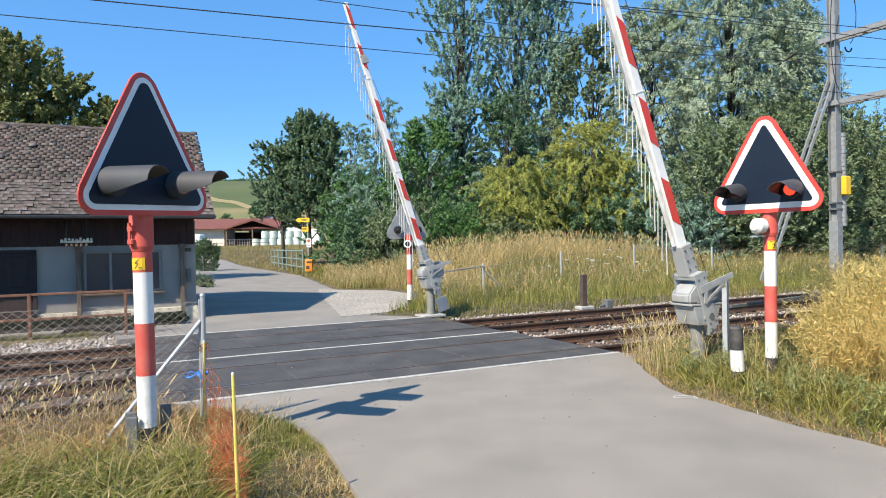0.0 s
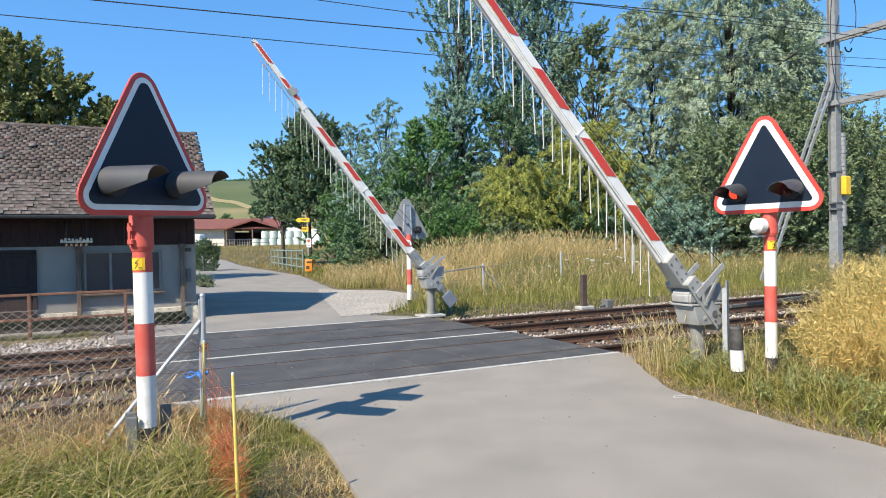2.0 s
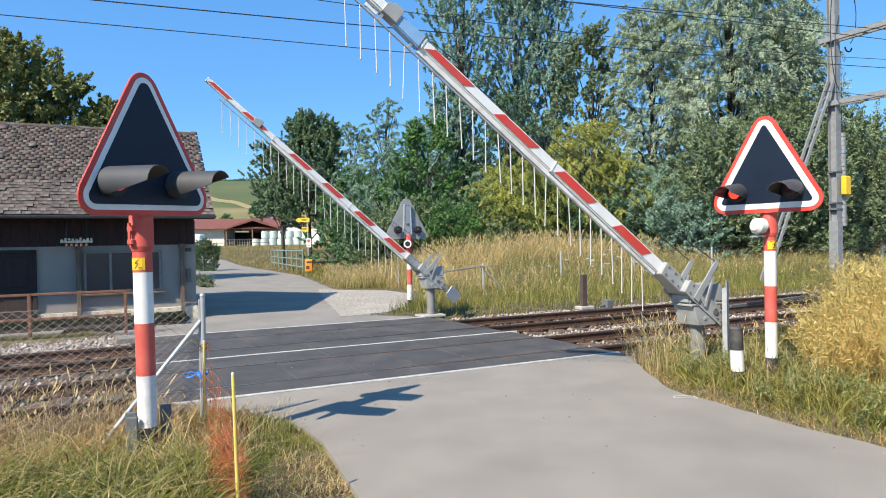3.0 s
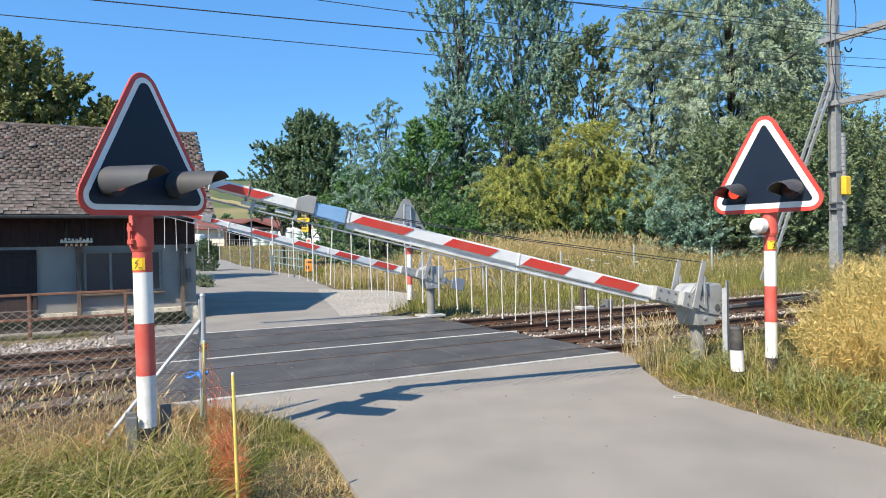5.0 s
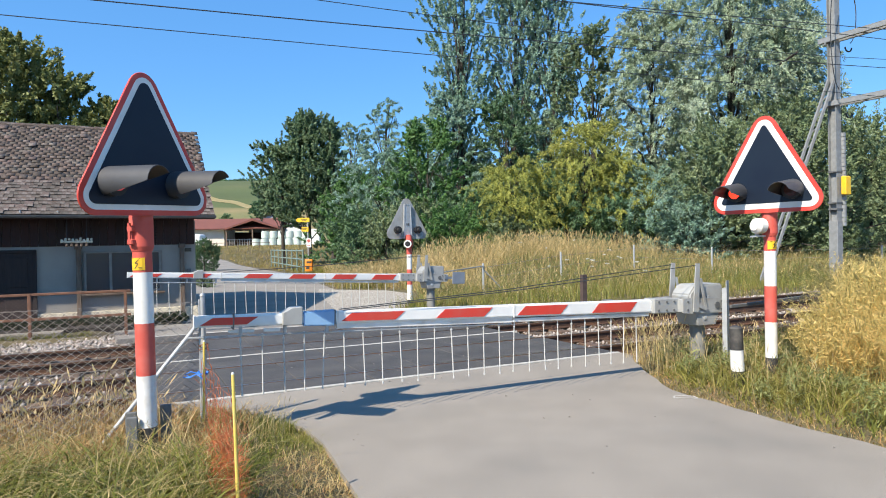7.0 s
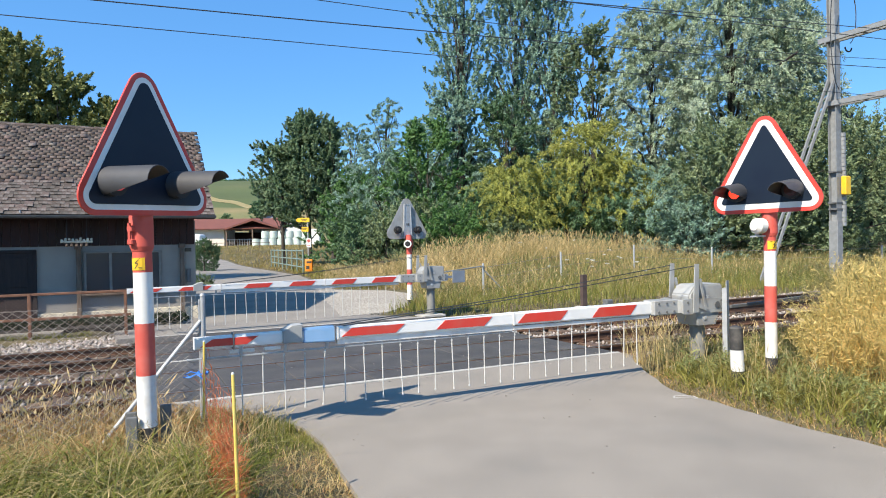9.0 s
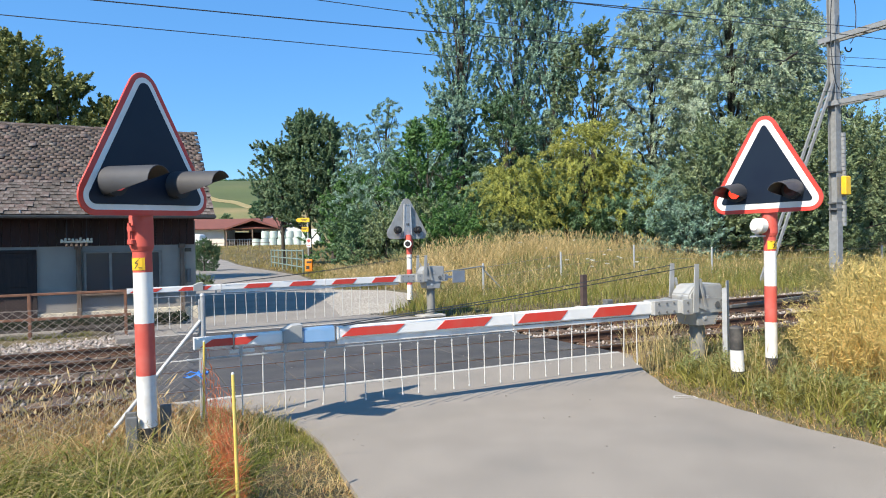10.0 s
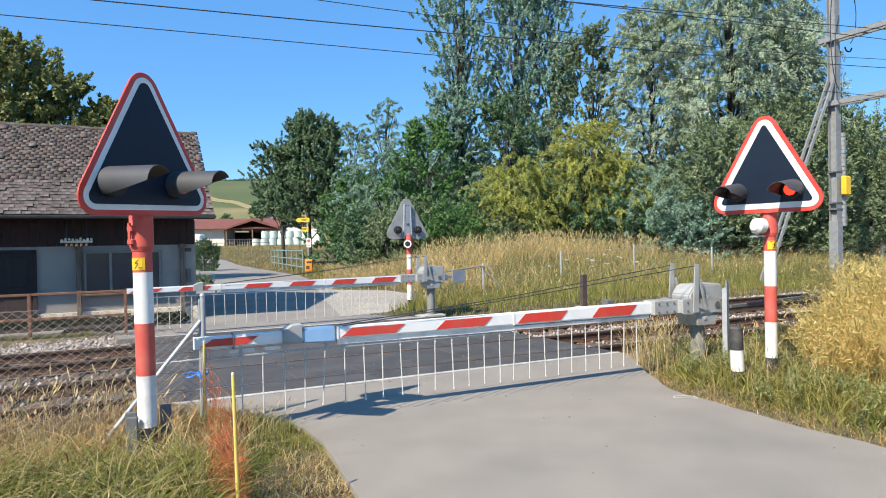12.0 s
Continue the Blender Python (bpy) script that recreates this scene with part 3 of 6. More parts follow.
def signal(m, label, yaw, bell=0, guards=False, back_ring=False, hood_len=0.6, sticker=True, tilt=0.0, hood_yaw=0.0, droop=7.0, plate_z=2.08, lamp_shift=0.0, rim=(0.042, 0.10), hood_roll=0.0, shift=0.0, side=1.545):
    s = thing("crossing_signal", m, label, "railway signal", "crossing signals")
    face = pose(0, 0, 0, 0, 0, yaw)
    R = 0.078 if m.translation.x < 3 else 0.071
    for z0, z1, mt in ((-0.15, 0.3, "black_old"), (0.3, 0.74, "white_old"), (0.74, 1.185, "red_old"), (1.185, 1.62, "white_old"), (1.62, 2.2, "red_old")):
        bm = B()
        bar(bm, (0, 0, z0), (0, 0, z1), R, R, 28)
        part("pole_band", bm, M[mt], s, {"black_old": "black band", "white_old": "white band", "red_old": "red band"}[mt])
    bm = B()
    bar(bm, (0, 0, 1.84), (0, 0, 2.15), R + 0.018, R + 0.018, 28)
    bar(bm, (0, 0, 1.80), (0, 0, 1.84), R + 0.005, R + 0.018, 28)
    for z in (1.88, 1.99):
        box(bm, (0.05, 0.06, 0.05), face @ pose(-0.105, 0.0, z), 0.008)
    beam(bm, face @ Vector((-0.125, 0, 1.86)), face @ Vector((-0.125, 0, 2.04)), 0.02, 0.02)
    part("collar", bm, M["red_old"], s, "red clamp collar")
    if sticker:
        sm = face @ pose(0, 0, 0)
        bm = B()
        for j in range(6):
            a0, a1 = radians(-62 + j * 18), radians(-62 + (j + 1) * 18)
            q = [Vector(((R + 0.0035) * math.sin(a), -(R + 0.0035) * math.cos(a), z)) for a, z in ((a0, 1.64), (a1, 1.64), (a1, 1.745), (a0, 1.745))]
            bm.faces.new([bm.verts.new(v) for v in q])
        rs = pose(0, 0, 0, 0, 0, -8 if m.translation.x < 0 else 14)
        lab = part("warning_sticker", bm, M["yellow"], s, "yellow sticker with a dark lightning flash", m=rs)
        bm = B()
        for z0, z1, a0, a1 in ((1.70, 1.728, 10, -12), (1.70, 1.694, -12, 8), (1.694, 1.655, 8, -14)):
            p = [0.0832 * math.sin(radians(a)) for a in (a0, a1)], [-0.0832 * math.cos(radians(a)) for a in (a0, a1)]
            beam(bm, (p[0][0], p[1][0], z1 if z1 > z0 else z0), (p[0][1], p[1][1], z0 if z1 > z0 else z1), 0.003, 0.007)
        for a0, a1, z in ((-40, 20, 1.738), (10, 30, 1.652), (10, 30, 1.663)):
            beam(bm, (0.083 * math.sin(radians(a0)), -0.083 * math.cos(radians(a0)), z), (0.083 * math.sin(radians(a1)), -0.083 * math.cos(radians(a1)), z), 0.003, 0.004)
        part("flash_print", bm, M["ink"], lab)
    r, zb = 0.15, plate_z
    off = -R - 0.045
    up = face @ pose(shift, 0, zb, 0, -tilt, 0)
    bm = B()
    prism(bm, rounded_triangle(side, r), off, off + 0.018)
    bmesh.ops.bevel(bm, geom=[e for e in bm.edges if abs(e.verts[0].co.y - e.verts[1].co.y) < 1e-4], offset=0.004, segments=1, affect="EDGES")
    plate = part("plate", bm, M["red"] if not back_ring else M["grey"], s, "red rimmed triangular plate", m=up)
    bm = B()
    prism(bm, rounded_triangle(side, r, rim[0]), off - 0.004, off + 0.002)
    part("white_border", bm, M["white"], plate, "white border")
    bm = B()
    prism(bm, rounded_triangle(side, r, rim[1]), off - 0.009, off - 0.003)
    part("black_field", bm, M["black"], plate, "black enamel field")
    # stiffening channel at the back
    bm = B()
    for x in (-0.13, 0.13):
        beam(bm, (x, off + 0.055, 0.03), (x * 0.75, off + 0.055, 1.0), 0.05, 0.03, 0.004)
    box(bm, (0.24, 0.04, 0.95), pose(0, off + 0.05, 0.52), 0.01)
    beam(bm, (-0.1, off + 0.055, 1.0), (0.1, off + 0.055, 1.0), 0.05, 0.03)
    part("stiffener", bm, M["galv"], plate, "galvanised back stiffener")
    bm = B()
    for x in (-0.03, 0.03):
        box(bm, (0.025, 0.012, 0.07), pose(x, off + 0.076, 0.42))
    part("slot", bm, M["ink"], plate)
    for k, x in enumerate((-0.335 + lamp_shift, 0.335 + lamp_shift)):
        bm = B()
        bar(bm, (x, off - 0.078, 0.26), (x, off + 0.13, 0.26), 0.112, 0.105, 24)
        bar(bm, (x, off + 0.13, 0.26), (x, off + 0.19, 0.26), 0.07, 0.05, 16)
        body = part("lamp_body", bm, M["hood_in"], s, "black lamp body", m=up)
        bm = hood_mesh(0.125, hood_len)
        part("hood", bm, M["hood"], body, "long grey-black lamp hood", m=pose(x, off - 0.012, 0.262, 0, 0, hood_yaw) @ pose(0, 0, 0, droop) @ pose(0, 0, 0, 0, hood_roll, 0))
        bm = B()
        bar(bm, (0, -0.008, 0), (0, 0.004, 0), 0.072, 0.072, 24)
        d = part("flasher", bm, M["lamp_off"], body, "round red flashing lens", m=pose(x, off - 0.09, 0.26))
        d.data.materials.append(M["lamp_dim"] if guards else M["lamp_on"])
        for p in d.data.polygons:
            if p.normal.y < -0.9:
                p.material_index = 1
        FLASHERS.append((d, (x, off - 0.09, 0.26), k))
    if bell:
        bm = B()
        bar(bm, (bell * 0.12, -0.05, 1.93), (bell * 0.21, -0.09, 1.93), 0.095, 0.095, 24)
        bar(bm, (bell * 0.21, -0.09, 1.93), (bell * 0.25, -0.107, 1.93), 0.095, 0.055, 24)
        b = part("bell", bm, M["white_old"], s, "off-white warning bell")
        bm = B()
        beam(bm, (0, 0, 1.81), (bell * 0.26, -0.06, 1.80), 0.04, 0.02)
        beam(bm, (bell * 0.16, 0, 1.80), (bell * 0.16, 0, 1.9), 0.02, 0.04)
        part("bell_bracket", bm, M["galv"], b)
    if back_ring:
        bm = B()
        bar(bm, (0.0, -0.08, 1.93), (0.0, -0.20, 1.93), 0.112, 0.112, 24)
        b = part("control_lamp", bm, M["white_old"], s, "round white control lamp", m=pose(-0.03, 0, 0))
        bm = B()
        bar(bm, (0, -0.19, 1.93), (0, -0.206, 1.93), 0.075, 0.075, 20)
        part("control_lens", bm, M["hood_in"], b)
    if guards:
        for x, y, h in ((-0.125, -0.03, 0.43), (0.115, 0.10, 0.46), (-0.075, -0.12, 0.41)):
            bm = B()
            box(bm, (0.09, 0.035, h + 0.15), pose(x, y, h / 2 - 0.075, 0, 0, 12), 0.006)
            part("guard_plank", bm, M["grey_dark"], s, "weathered guard plank at the foot")
    return s


# ---- barriers ----
BOOMS = []


def barrier(m, pivot, length, stripes, joints, rods, label, tail=False):
    """A barrier whose boom runs along +x; pivot is its height."""
    b = thing("level_crossing_barrier", m, label, "barrier", "crossing barriers")
    bm = B()
    bar(bm, (0, 0, -0.1), (0, 0, pivot - 0.3), 0.105, 0.1, 24)
    bar(bm, (0, 0, pivot - 0.3), (0, 0, pivot - 0.24), 0.1, 0.14, 24)
    part("column", bm, M["grey_dirty"], b, "dirty grey steel column")
    bm = B()
    box(bm, (0.62, 0.5, 0.06), pose(0.02, 0, 0.0), 0.01)
    part("footing", bm, M["concrete"], b, "concrete footing")
    bm = B()
    prism(bm, [(-0.16, -0.27), (0.16, -0.27), (0.255, -0.01), (-0.255, -0.01)], -0.18, 0.18)
    prism(bm, [(-0.30, -0.008), (0.30, -0.008), (0.30, 0.024), (-0.30, 0.024)], -0.185, 0.185)
    bmesh.ops.bevel(bm, geom=bm.edges[:], offset=0.008, segments=1, affect="EDGES")
    lh = part("lower_housing", bm, M["grey"], b, "grey tapered lower housing", smooth=False, m=pose(0, 0, pivot))
    for y in (-0.186, 0.186):
        bm = B()
        box(bm, (0.05, 0.012, 0.05), pose(0.05, y, -0.17), 0.003)
        part("inspection_cap", bm, M["galv"], lh)
    bm = B()
    prism(bm, [(-0.31, 0.03), (0.31, 0.03), (0.31, 0.15), (0.19, 0.28), (-0.31, 0.28)], -0.165, 0.165)
    bmesh.ops.bevel(bm, geom=bm.edges[:], offset=0.02, segments=2, affect="EDGES")
    hs = part("drive_housing", bm, M["grey"], b, "grey drive housing", m=pose(0, 0, pivot))
    bm = B()
    box(bm, (0.05, 0.012, 0.06), pose(-0.02, 0.172, 0.10), 0.004)
    box(bm, (0.34, 0.01, 0.012), pose(0, 0.168, 0.04))
    part("latch", bm, M["galv"], hs)
    # the boom and all that turns with it
    root, tip = 0.84, length

    def half(x):
        return 0.084 - 0.03 * (x - root) / (tip - root)

    bm = B()
    prism(bm, [(root, -half(root)), (tip, -half(tip)), (tip, half(tip)), (root, half(root))], -0.05, 0.05)
    bmesh.ops.bevel(bm, geom=[e for e in bm.edges if abs(e.verts[0].co.x - e.verts[1].co.x) > 1], offset=0.016, segments=2, affect="EDGES")
    boom = part("boom", bm, M["white"], b, "white boom with slanted red bands", m=pose(0, 0, pivot))
    for s0, s1 in [(a + 0.06, b + 0.06) for a, b in stripes]:
        for y in (-0.0525, 0.0525):
            bm = B()
            sl = 0.11
            h0, h1 = half(s0) - 0.021, half(s1) - 0.021
            prism(bm, [(s0, -h0), (s1, -h1), (s1 - sl, h1), (s0 - sl, h0)], y - 0.0035, y + 0.0035)
            part("red_band", bm, M["red"], boom, "red reflective band")
    for s in joints:
        bm = B()
        box(bm, (0.022, 0.112, 2 * half(s) + 0.008), pose(s, 0, 0), 0.003)
        part("joint_sleeve", bm, M["white_old"], boom)
    bm = B()
    j1 = joints[-1]
    prism(bm, [(j1 + 0.365, -0.06), (j1 + 0.56, -0.06), (j1 + 0.56, 0.062), (j1 + 0.47, 0.112), (j1 + 0.365, 0.12)], -0.072, 0.072)
    bmesh.ops.bevel(bm, geom=bm.edges[:], offset=0.006, segments=1, affect="EDGES")
    part("boom_lamp_box", bm, M["grey"], boom, "grey folded steel box clamped round the boom", smooth=False)
    if not tail:
        # Added sleeve; its blue is sky reflection put into the colour.
        bm = B()
        prism(bm, [(j1 + 0.012, -0.084), (j1 + 0.362, -0.074), (j1 + 0.362, 0.066), (j1 + 0.012, 0.078)], -0.057, 0.057)
        bmesh.ops.bevel(bm, geom=bm.edges[:], offset=0.012, segments=2, affect="EDGES")
        part("boom_sleeve", bm, M["sky_tinted_sleeve"], boom, "glossy boom sleeve with the sky's blue reflection painted in")
        for x in (j1 + 0.03, length - 0.34):
            part("strap", box(B(), (0.014, 0.12, 0.16), pose(x, 0, 0.0), 0.003), M["grey_dark"], boom)
        for x0, x1 in ((5.66, 5.82), (5.91, 6.15)):
            part("reflector", box(B(), (x1 - x0, 0.02, 0.034), pose((x0 + x1) / 2, 0, -0.104), 0.004), M["white_old"], boom, "pale reflector strip")
        part("rail_end", box(B(), (0.36, 0.024, 0.016), pose(6.345, 0, -0.15), 0.003), M["galv"], boom)
    bm = B()
    box(bm, (0.016, 0.104, 2 * half(tip) + 0.006), pose(tip + 0.006, 0, 0), 0.004)
    part("end_cap", bm, M["white"], boom)
    # side plates, counterweight arm and the raised forks
    for y in (-0.19, 0.19):
        bm = B()
        prism(bm, [(0.46, -0.095), (0.46, 0.095), (0.30, 0.105), (-0.34, 0.09), (-0.36, -0.10), (0.30, -0.105)], y - 0.009, y + 0.009)
        pl = part("side_plate", bm, M["grey"], boom, "bolted grey side plate")
        bm = B()
        bar(bm, (-0.16, y - 0.02, 0.0), (-0.16, y + 0.02, 0.0), 0.045, 0.045, 16)
        part("pivot_cap", bm, M["grey_dark"], pl)
    head = B()
    bar(head, (0, -0.006, 0), (0, 0.006, 0), 0.014, 0.014, 6)
    head_ob = None
    for side in (-1, 1):
        for x in (0.80, 0.66, 0.53, 0.38, -0.24, -0.32):
            y = side * (0.112 if x > 0.5 else 0.203)
            for z in (-0.055, 0.055):
                if head_ob is None:
                    head_ob = part("bolt", head, M["grey_dark"], boom, m=pose(x, y, z))
                else:
                    o = new("bolt", head_ob.data)
                    o.parent = boom
                    o.matrix_basis = pose(x, y, z)
    bm = B()
    box(bm, (0.44, 0.21, 0.195), pose(0.65, 0, 0), 0.012)
    box(bm, (0.08, 0.36, 0.18), pose(0.42, 0, 0), 0.01)
    part("boom_clamp", bm, M["grey"], boom, "grey boom clamp")
    bm = B()
    box(bm, (0.24, 0.34, 0.17), pose(-0.30, 0, -0.005), 0.012)
    part("counterweight", bm, M["galv"], boom, "galvanised counterweight")
    if tail:
        bm = B()
        beam(bm, (-0.3, 0.2, 0.0), (-0.6, 0.2, 0.0), 0.02, 0.06)
        box(bm, (0.36, 0.02, 0.30), pose(-0.70, 0.215, 0.0), 0.006)
        part("tail_plate", bm, M["steel_plain"], boom, "bare sheet metal tail plate")
    for y in (-0.215, 0.215):
        bm = B()
        prism(bm, [(0.20, -0.08), (0.30, -0.08), (0.26, 0.56), (0.19, 0.56)], y - 0.008, y + 0.008)
        prism(bm, [(0.22, 0.05), (0.02, -0.04), (0.06, -0.07), (0.26, 0.0)], y - 0.007, y + 0.007)
        beam(bm, (0.06, y, -0.05), (0.17, y, 0.36), 0.02, 0.035)
        part("stay_fork", bm, M["grey"], boom, "tall flat stay fork")
        bm = B()
        tube(bm, [(0.22, y, 0.54), (3.0, y * 0.45, 0.24), (joints[-1] - 0.05, y * 0.3, half(joints[-1]) + 0.01)], 0.0055, 6)
        part("stay_wire", bm, M["wire"], boom, "taut stay wire")
    # lower rail and its hanging bars
    x0, x1, cnt, ln = rods
    bm = B()
    box(bm, (joints[0] - root - 0.05, 0.05, 0.045), pose((root + joints[0]) / 2 + 0.02, 0, -0.112), 0.006)
    part("skirt_rail", bm, M["white_old"], boom, "cream skirt rail under the boom")
    bm = B()
    prism(bm, [(joints[0], -0.072), (joints[1], -0.056), (joints[1], -0.118), (joints[0], -0.135)], -0.022, 0.022)
    part("skirt_panel", bm, M["white_old"], boom, "cream skirt panel under the boom")
    bm = B()
    box(bm, (x1 + 0.12 - joints[0], 0.024, 0.016), pose((joints[0] + x1 + 0.12) / 2, 0, -0.15), 0.003)
    for s in np.linspace(joints[1] + 0.1, x1, 3):
        box(bm, (0.03, 0.03, 0.10), pose(s, 0, -0.10))
    part("lower_rail", bm, M["galv"], boom, "slim galvanised rail under the boom")
    bm = B()
    bar(bm, (0, 0, 0.05), (0, 0, -ln), 0.0066, 0.0066, 7)
    bar(bm, (0, 0, -ln), (0, 0, -ln - 0.02), 0.010, 0.010, 7)
    bar(bm, (-0.009, 0, -0.002), (0.009, 0, -0.002), 0.009, 0.009, 6)
    first = None
    hung = []
    for s in np.linspace(x0, x1, cnt):
        p = (float(s), 0.0, -0.185)
        if first is None:
            first = part("hanging_bar", bm, M["bar_grey"], boom, "thin dull grey hanging bar", m=pose(*p))
            r = first
        else:
            r = new("hanging_bar", first.data)
            r.parent = boom
            r["label"] = "thin dull grey hanging bar"
            r.matrix_basis = pose(*p)
        hung.append((r, p))
    BOOMS.append((boom, pivot, hung))
    return b


# ---- roadside things ----
def build_bollard():
    t = thing("bollard", pose(3.52, 7.80, 0), "black and white striped wooden bollard in the grass", "bollard")
    for z0, z1, mt in ((-0.1, 0.20, "black_old"), (0.20, 0.455, "white_old"), (0.455, 0.715, "black_old")):
        bm = B()
        bar(bm, (0, 0, z0), (0, 0, z1), 0.078, 0.076, 20)
        if z1 > 0.6:
            bar(bm, (0, 0, z1), (0.0, 0, z1 + 0.02), 0.076, 0.05, 20)
        part("band", bm, M[mt], t, "black band" if mt == "black_old" else "chipped white band", m=pose(0, 0, 0, 3.0, -3.0, 0))


def build_guard_post():
    t = thing("steel_post", pose(3.80, 8.72, 0), "galvanised steel channel post beside the barrier", "post")
    bm = B()
    prism(bm, [(-0.045, -0.1), (0.045, -0.1), (0.045, 1.22), (-0.045, 1.22)], -0.012, 0.0)
    prism(bm, [(-0.045, -0.1), (-0.033, -0.1), (-0.033, 1.12), (-0.045, 1.12)], 0.0, 0.05)
    prism(bm, [(0.033, -0.1), (0.045, -0.1), (0.045, 1.12), (0.033, 1.12)], 0.0, 0.05)
    part("channel", bm, M["galv"], t, m=pose(0, 0, 0, 0, 0, 48))
    g = thing("guard_rail", pose(4.12, 9.35, 0.0, 0, 0, 24), "low dark steel rail running from the barrier into the grass", "rail")
    bm = B()
    beam(bm, (0, 0, 0.80), (2.6, 0.35, 0.84), 0.03, 0.05, 0.006)
    part("top_bar", bm, M["grey_dark"], g)
    for x in (0.9, 2.5):
        bm = B()
        bar(bm, (x, 0.12 * x, -0.1), (x, 0.12 * x, 0.82), 0.025, 0.025, 8)
        part("post", bm, M["grey_dark"], g)


def mesh_net(bm, u0, u1, z0, z1, pitch, r, wave=0.0, tilt=1.0):
    """Diamond wire: straight wires both ways, cut to the panel."""
    H_, Wd = z1 - z0, u1 - u0
    k = int((Wd + H_ / tilt) / pitch) + 1
    for sgn in (1, -1):
        for j in range(k):
            a = u0 - (H_ / tilt) + j * pitch
            p0, p1 = [a, z0], [a + H_ / tilt, z1]
            if p0[0] < u0:
                p0 = [u0, z0 + (u0 - a) * tilt]
            if p1[0] > u1:
                p1 = [u1, z0 + (u1 - a) * tilt]
            if p1[0] - p0[0] < 0.02:
                continue
            if sgn < 0:
                p0, p1 = [u0 + u1 - p0[0], p0[1]], [u0 + u1 - p1[0], p1[1]]
            y = 0.003 * sgn
            bar(bm, (p0[0], y, p0[1]), (p1[0], y, p1[1]), r, r, 4)


def build_near_fence():
    t = thing("chain_link_fence", rail_frame(0.705, 6.81), "grey chain-link fence with galvanised end post and brace", "fence", "fences")
    bm = B()
    bar(bm, (0, 0, -0.1), (0, 0, 1.31), 0.025, 0.025, 14)
    bar(bm, (0, 0, 1.31), (0, 0, 1.335), 0.030, 0.022, 14)
    part("end_post", bm, M["galv"], t, "galvanised end post")
    ft = (rail_frame(0.705, 6.81).inverted() @ Vector((-3.12, 5.73, -0.03)))
    bm = B()
    bar(bm, (-0.02, 0, 1.07), ft, 0.02, 0.02, 10)
    part("brace", bm, M["galv"], t, "slanting brace tube")
    bm = B()
    bar(bm, (-0.03, 0.0, 1.28), (-0.03, 0, 0.0), 0.012, 0.012, 8)
    part("tension_bar", bm, M["galv"], t)
    for x in (-3.0, -6.0):
        bm = B()
        bar(bm, (x, 0, -0.1), (x, 0, 1.31), 0.025, 0.025, 10)
        part("post", bm, M["galv"], t)
    bm = B()
    mesh_net(bm, -7.0, -0.03, 0.03, 1.26, 0.088, 0.0019, tilt=0.75)
    part("wire_mesh", bm, M["mesh_wire"], t, "diamond wire mesh")
    for z in (0.1, 0.66, 1.25):
        bm = B()
        bar(bm, (-7.0, 0.004, z), (-0.02, 0.004, z), 0.0025, 0.0025, 5)
        part("tension_wire", bm, M["mesh_wire"], t)
    # rusty tie and blue cord on the end post
    bm = B()
    for z in (0.79, 0.83):
        tube(bm, [(0.045 * math.cos(a), 0.045 * math.sin(a), z + 0.01 * math.sin(3 * a)) for a in np.linspace(0, 6.28, 13)], 0.006, 5)
    part("rusty_tie", bm, M["rust"], t, "rusty wire tie")
    c = thing("blue_cord", pose(-2.38, 6.37, 0.56), "blue cord knotted round the fence post", "rope")
    bm = B()
    tube(bm, [(0.05 * math.cos(a), 0.05 * math.sin(a), 0.012 * math.sin(5 * a)) for a in np.linspace(0, 12.56, 26)], 0.008, 5)
    tube(bm, [(-0.05, -0.02, 0.0), (-0.10, -0.05, 0.02), (-0.15, -0.06, -0.005), (-0.11, -0.05, -0.03), (-0.04, -0.05, -0.005), (0.03, -0.06, -0.05), (0.05, -0.06, -0.10)], 0.007, 5)
    tube(bm, [(-0.04, -0.05, 0.0), (-0.10, -0.07, -0.035), (-0.17, -0.06, -0.03)], 0.006, 5)
    part("cord", bm, M["blue"], c)


